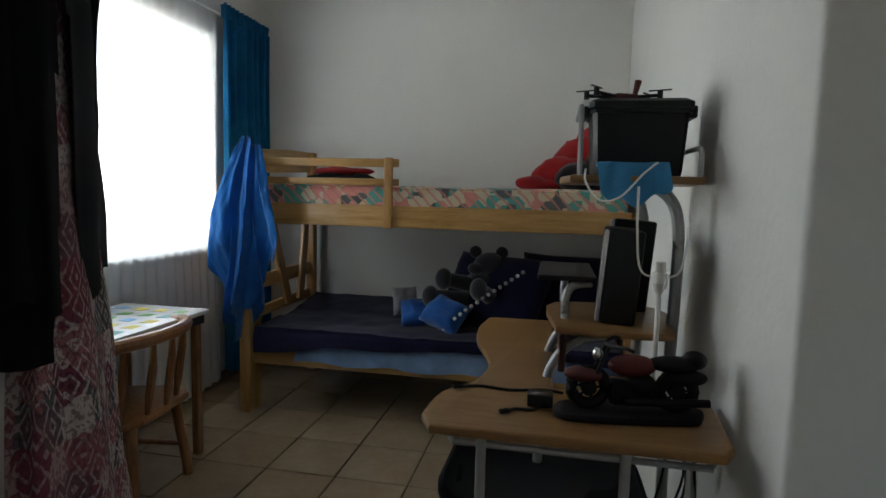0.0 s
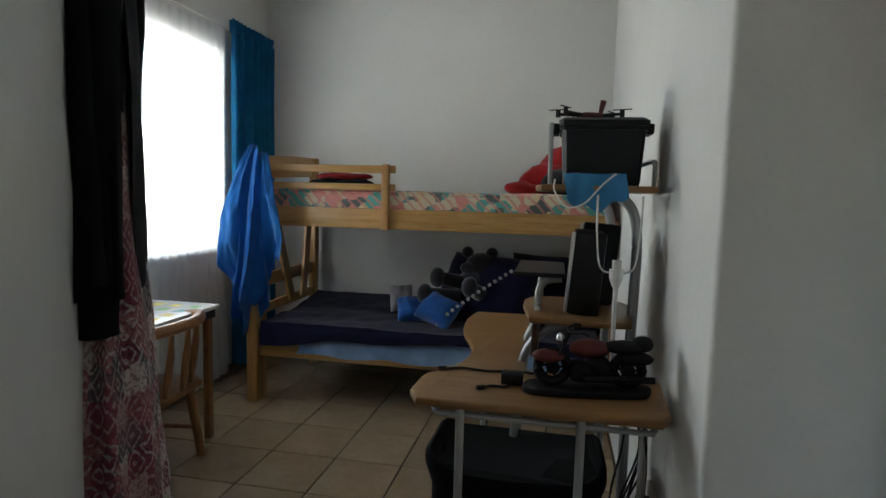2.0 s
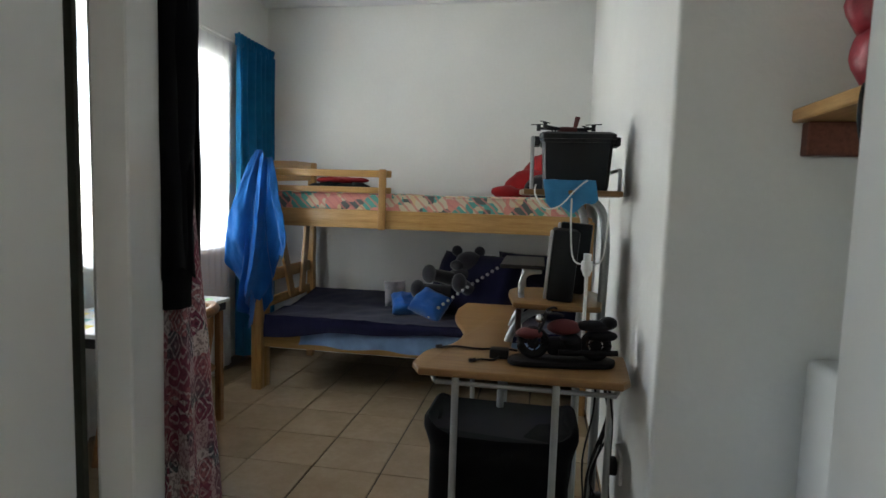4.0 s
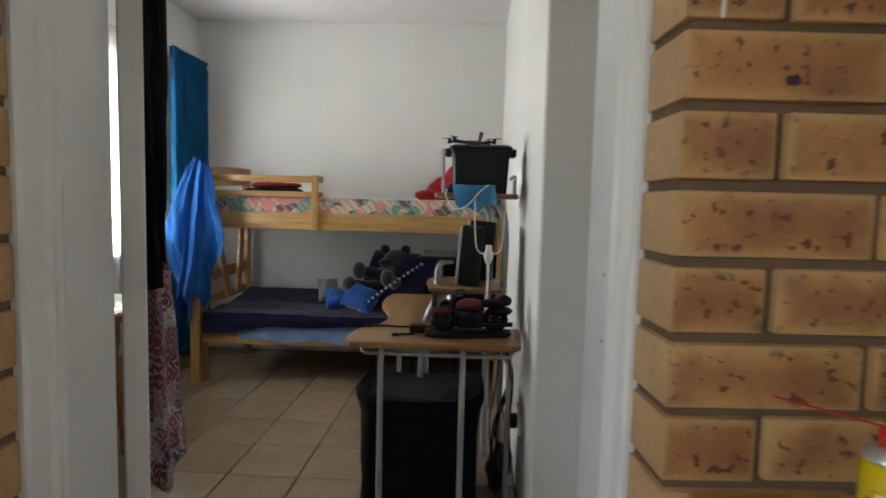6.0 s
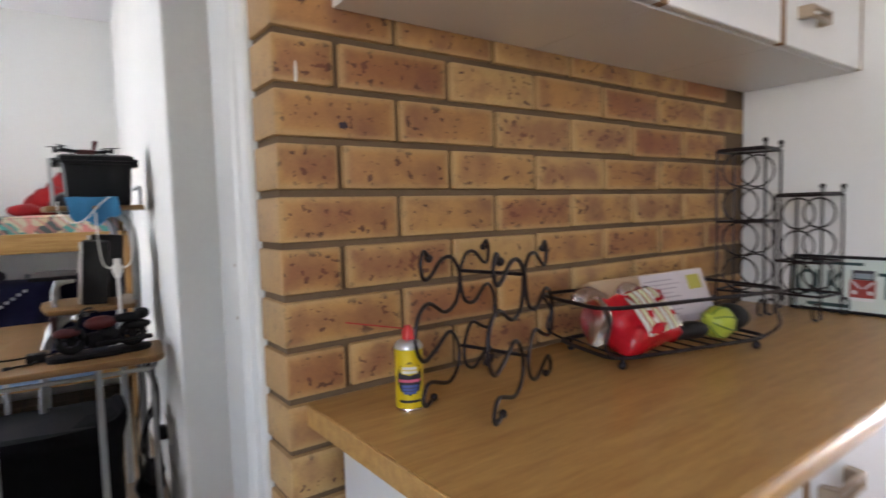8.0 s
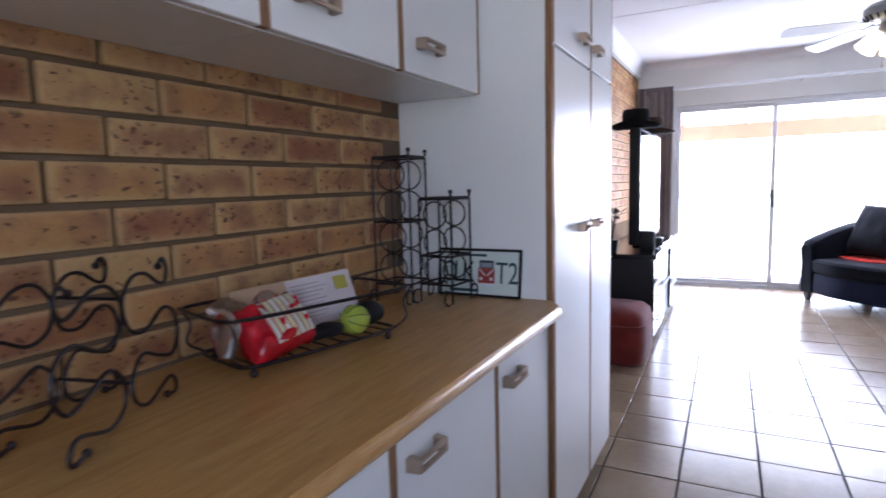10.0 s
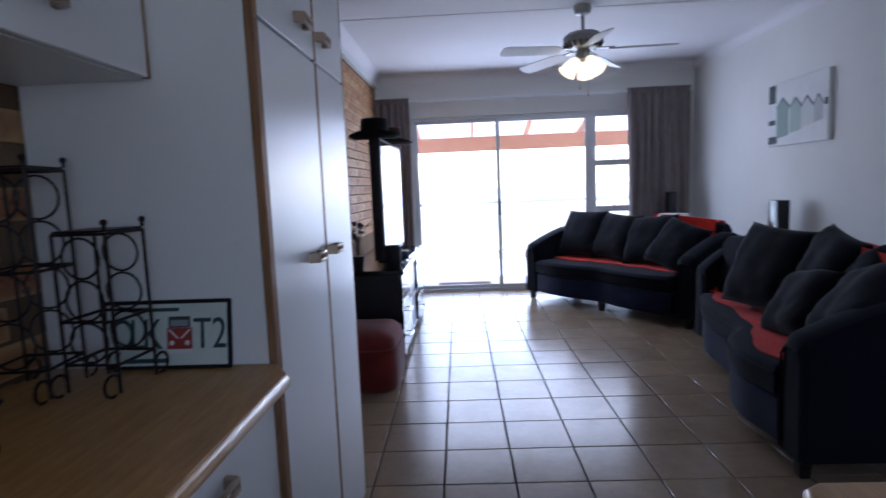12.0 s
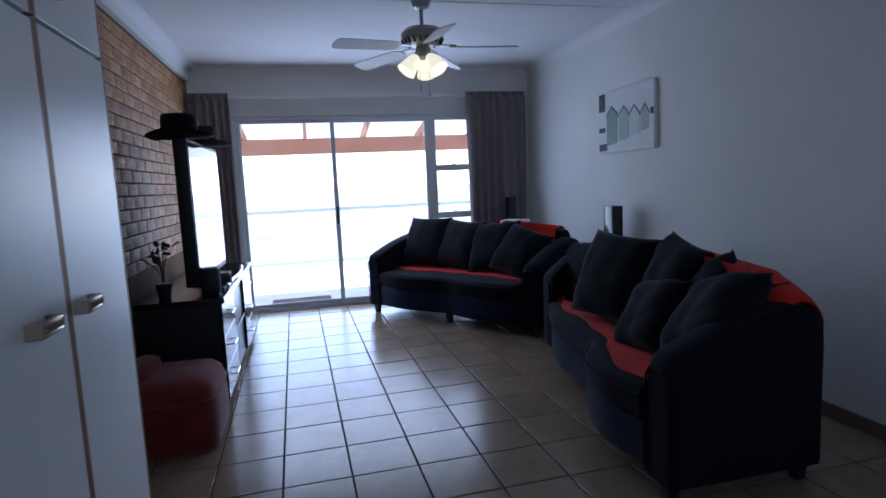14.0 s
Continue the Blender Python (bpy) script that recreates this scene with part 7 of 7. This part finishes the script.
for k in range(3):
    an = radians(100 + k * 120)
    d = Vector((math.cos(an) * 0.62, math.sin(an) * 0.62, -0.78)).normalized()
    o = Vector((math.cos(an) * 0.05, math.sin(an) * 0.05, -0.395))
    q = d.to_track_quat('Z', 'Y').to_matrix().to_4x4()
    bm = bmesh.new()
    sg = 20
    loft(bm, [[Matrix.Translation(o) @ q @ Vector((r * math.cos(j / sg * math.tau), r * math.sin(j / sg * math.tau), z)) for j in range(sg)] for r, z in ((0.024, 0.0), (0.040, 0.02), (0.054, 0.065), (0.066, 0.12), (0.070, 0.138), (0.066, 0.136), (0.050, 0.065), (0.02, 0.01))])
    part("glass_shade", bm, SHADE, fan, "lit frosted glass shade")
for x, y, l in ((0.035, 0.02, 0.18), (-0.03, -0.03, 0.24)):
    bm = bmesh.new()
    cyl(bm, (x, y, -0.41 - l), (x, y, -0.40), 0.0018, seg=6)
    ch = part("pull_chain", bm, HANDLE, fan)
    bm = bmesh.new()
    cyl(bm, (x, y, -0.41 - l - 0.03), (x, y, -0.41 - l), 0.007, 0.004, seg=10)
    part("chain_pull", bm, HANDLE, ch)

# ---- floor tiles and bricks ----
def tile_mesh(sx, sy):
    bm = bmesh.new()
    box(bm, -sx / 2, -sy / 2, -0.008, sx / 2, sy / 2, 0.0, 0.002)
    return mesh_of("tile", bm, TILE, 40)


def lay(parent, mesh, TX, TY, o, x0, x1, y0, y1, turns):
    """Lays tiles over a stretch round o, the pose of one grid crossing."""
    i0, i1 = math.ceil(x0 / TX - 0.5), math.floor(x1 / TX - 0.5)
    j0, j1 = math.ceil(y0 / TY - 0.5), math.floor(y1 / TY - 0.5)
    rnd = random.Random(4)
    for i in range(i0, i1 + 1):
        for j in range(j0, j1 + 1):
            ob = new("tile", mesh)
            ob.parent = parent
            ob.matrix_basis = o @ pose((i + 0.5) * TX, (j + 0.5) * TY, rnd.uniform(-0.0006, 0.0006), 0, 0, rnd.choice(turns))


TLX, TLY, TB = 0.321, 0.3115, 0.318
lay(floor, tile_mesh(TLX - 0.007, TLY - 0.007), TLX, TLY, pose(3.218, -1.462, 0, 0, 0, 1.1), XW + 0.1 - 3.218, XE - 3.2, YS - 0.05 + 1.462, 1.7, (0, 180))
lay(bedroom_floor, tile_mesh(TB - 0.006, TB - 0.006), TB, TB, pose(-1.60, 1.445, 0), -0.9, 2.35, -2.395, 1.155, (0, 90, 180, 270))


def brick_mesh(l, name="brick"):
    bm = bmesh.new()
    box(bm, 0, 0, 0, l, 0.106, 0.0735, 0.004, 2)
    return mesh_of(name, bm, BRICK, 40)


FULL, HALF = brick_mesh(0.2225), brick_mesh(0.106)
HEADER = brick_mesh(0.098)
CZ, CX = 0.0855, 0.2335


def lay_bricks(parent, x0, x1, z_lo, z_hi, y, first_full, back=False, seed=1):
    """Courses of running bond from x0 towards x1; J0 is the joint line at 1.418 m."""
    rnd = random.Random(seed)
    k = math.ceil((z_lo - 1.418) / CZ)
    n = 0
    while 1.418 + k * CZ + 0.07 <= z_hi:
        z = 1.418 + k * CZ + 0.006
        full = (k % 2 == 1) == first_full
        x = x0
        if not full:
            ob = new("brick", HALF)
            ob.parent = parent
            ob.matrix_basis = pose(x if not back else x - 0.106, y + rnd.uniform(-0.001, 0.001), z, 0, 0, 0)
            x += (0.1175 if not back else -0.1175)
        while (x + 0.1 < x1) if not back else (x - 0.1 > x1):
            ob = new("brick", FULL if abs(x1 - x) > 0.2 else HALF)
            ob.parent = parent
            ob.matrix_basis = pose(x if not back else x - 0.2225, y + rnd.uniform(-0.0012, 0.0012), z + rnd.uniform(-0.001, 0.001), 0, 0, rnd.uniform(-0.2, 0.2))
            x += CX if not back else -CX
            n += 1
        k += 1
    return n


north = bpy.data.objects["wall_north"]
lay_bricks(north, 0.0, 1.5, 0.0, CH, 0.0, True)
lay_bricks(north, DOOR_L, -1.35, 0.0, CH, 0.0, False, True, 2)
lay_bricks(bpy.data.objects["wall_lounge_north"], 3.35, XE, 0.80, 2.47, 0.08, True, False, 3)

# paint drip and stain on the bricks beside the door
bm = bmesh.new()
prism(bm, smooth_line([(0.036, 1.424), (0.0395, 1.426), (0.040, 1.445), (0.0385, 1.457), (0.0365, 1.452), (0.0355, 1.436)], 3, True), 0.0, 0.0012)
bmesh.ops.transform(bm, matrix=Matrix(((1, 0, 0, 0), (0, 0, -1, -0.0016), (0, 1, 0, 0), (0, 0, 0, 1))), verts=bm.verts)
part("paint_drip", bm, GLOSS_WHITE, north, "dried white paint drip")
rnd = random.Random(3)
bm = bmesh.new()
prism(bm, [(0.1195 + math.cos(k / 14 * math.tau) * rnd.uniform(0.005, 0.012), 1.360 + math.sin(k / 14 * math.tau) * rnd.uniform(0.004, 0.009)) for k in range(14)], 0.0, 0.0006)
bmesh.ops.transform(bm, matrix=Matrix(((1, 0, 0, 0), (0, 0, -1, -0.0016), (0, 1, 0, 0), (0, 0, 0, 1))), verts=bm.verts)
part("dark_stain", bm, mat("purple_black_slag", (0.03, 0.015, 0.03), 0.5, var=0.4), north, "purple-black burnt spot")
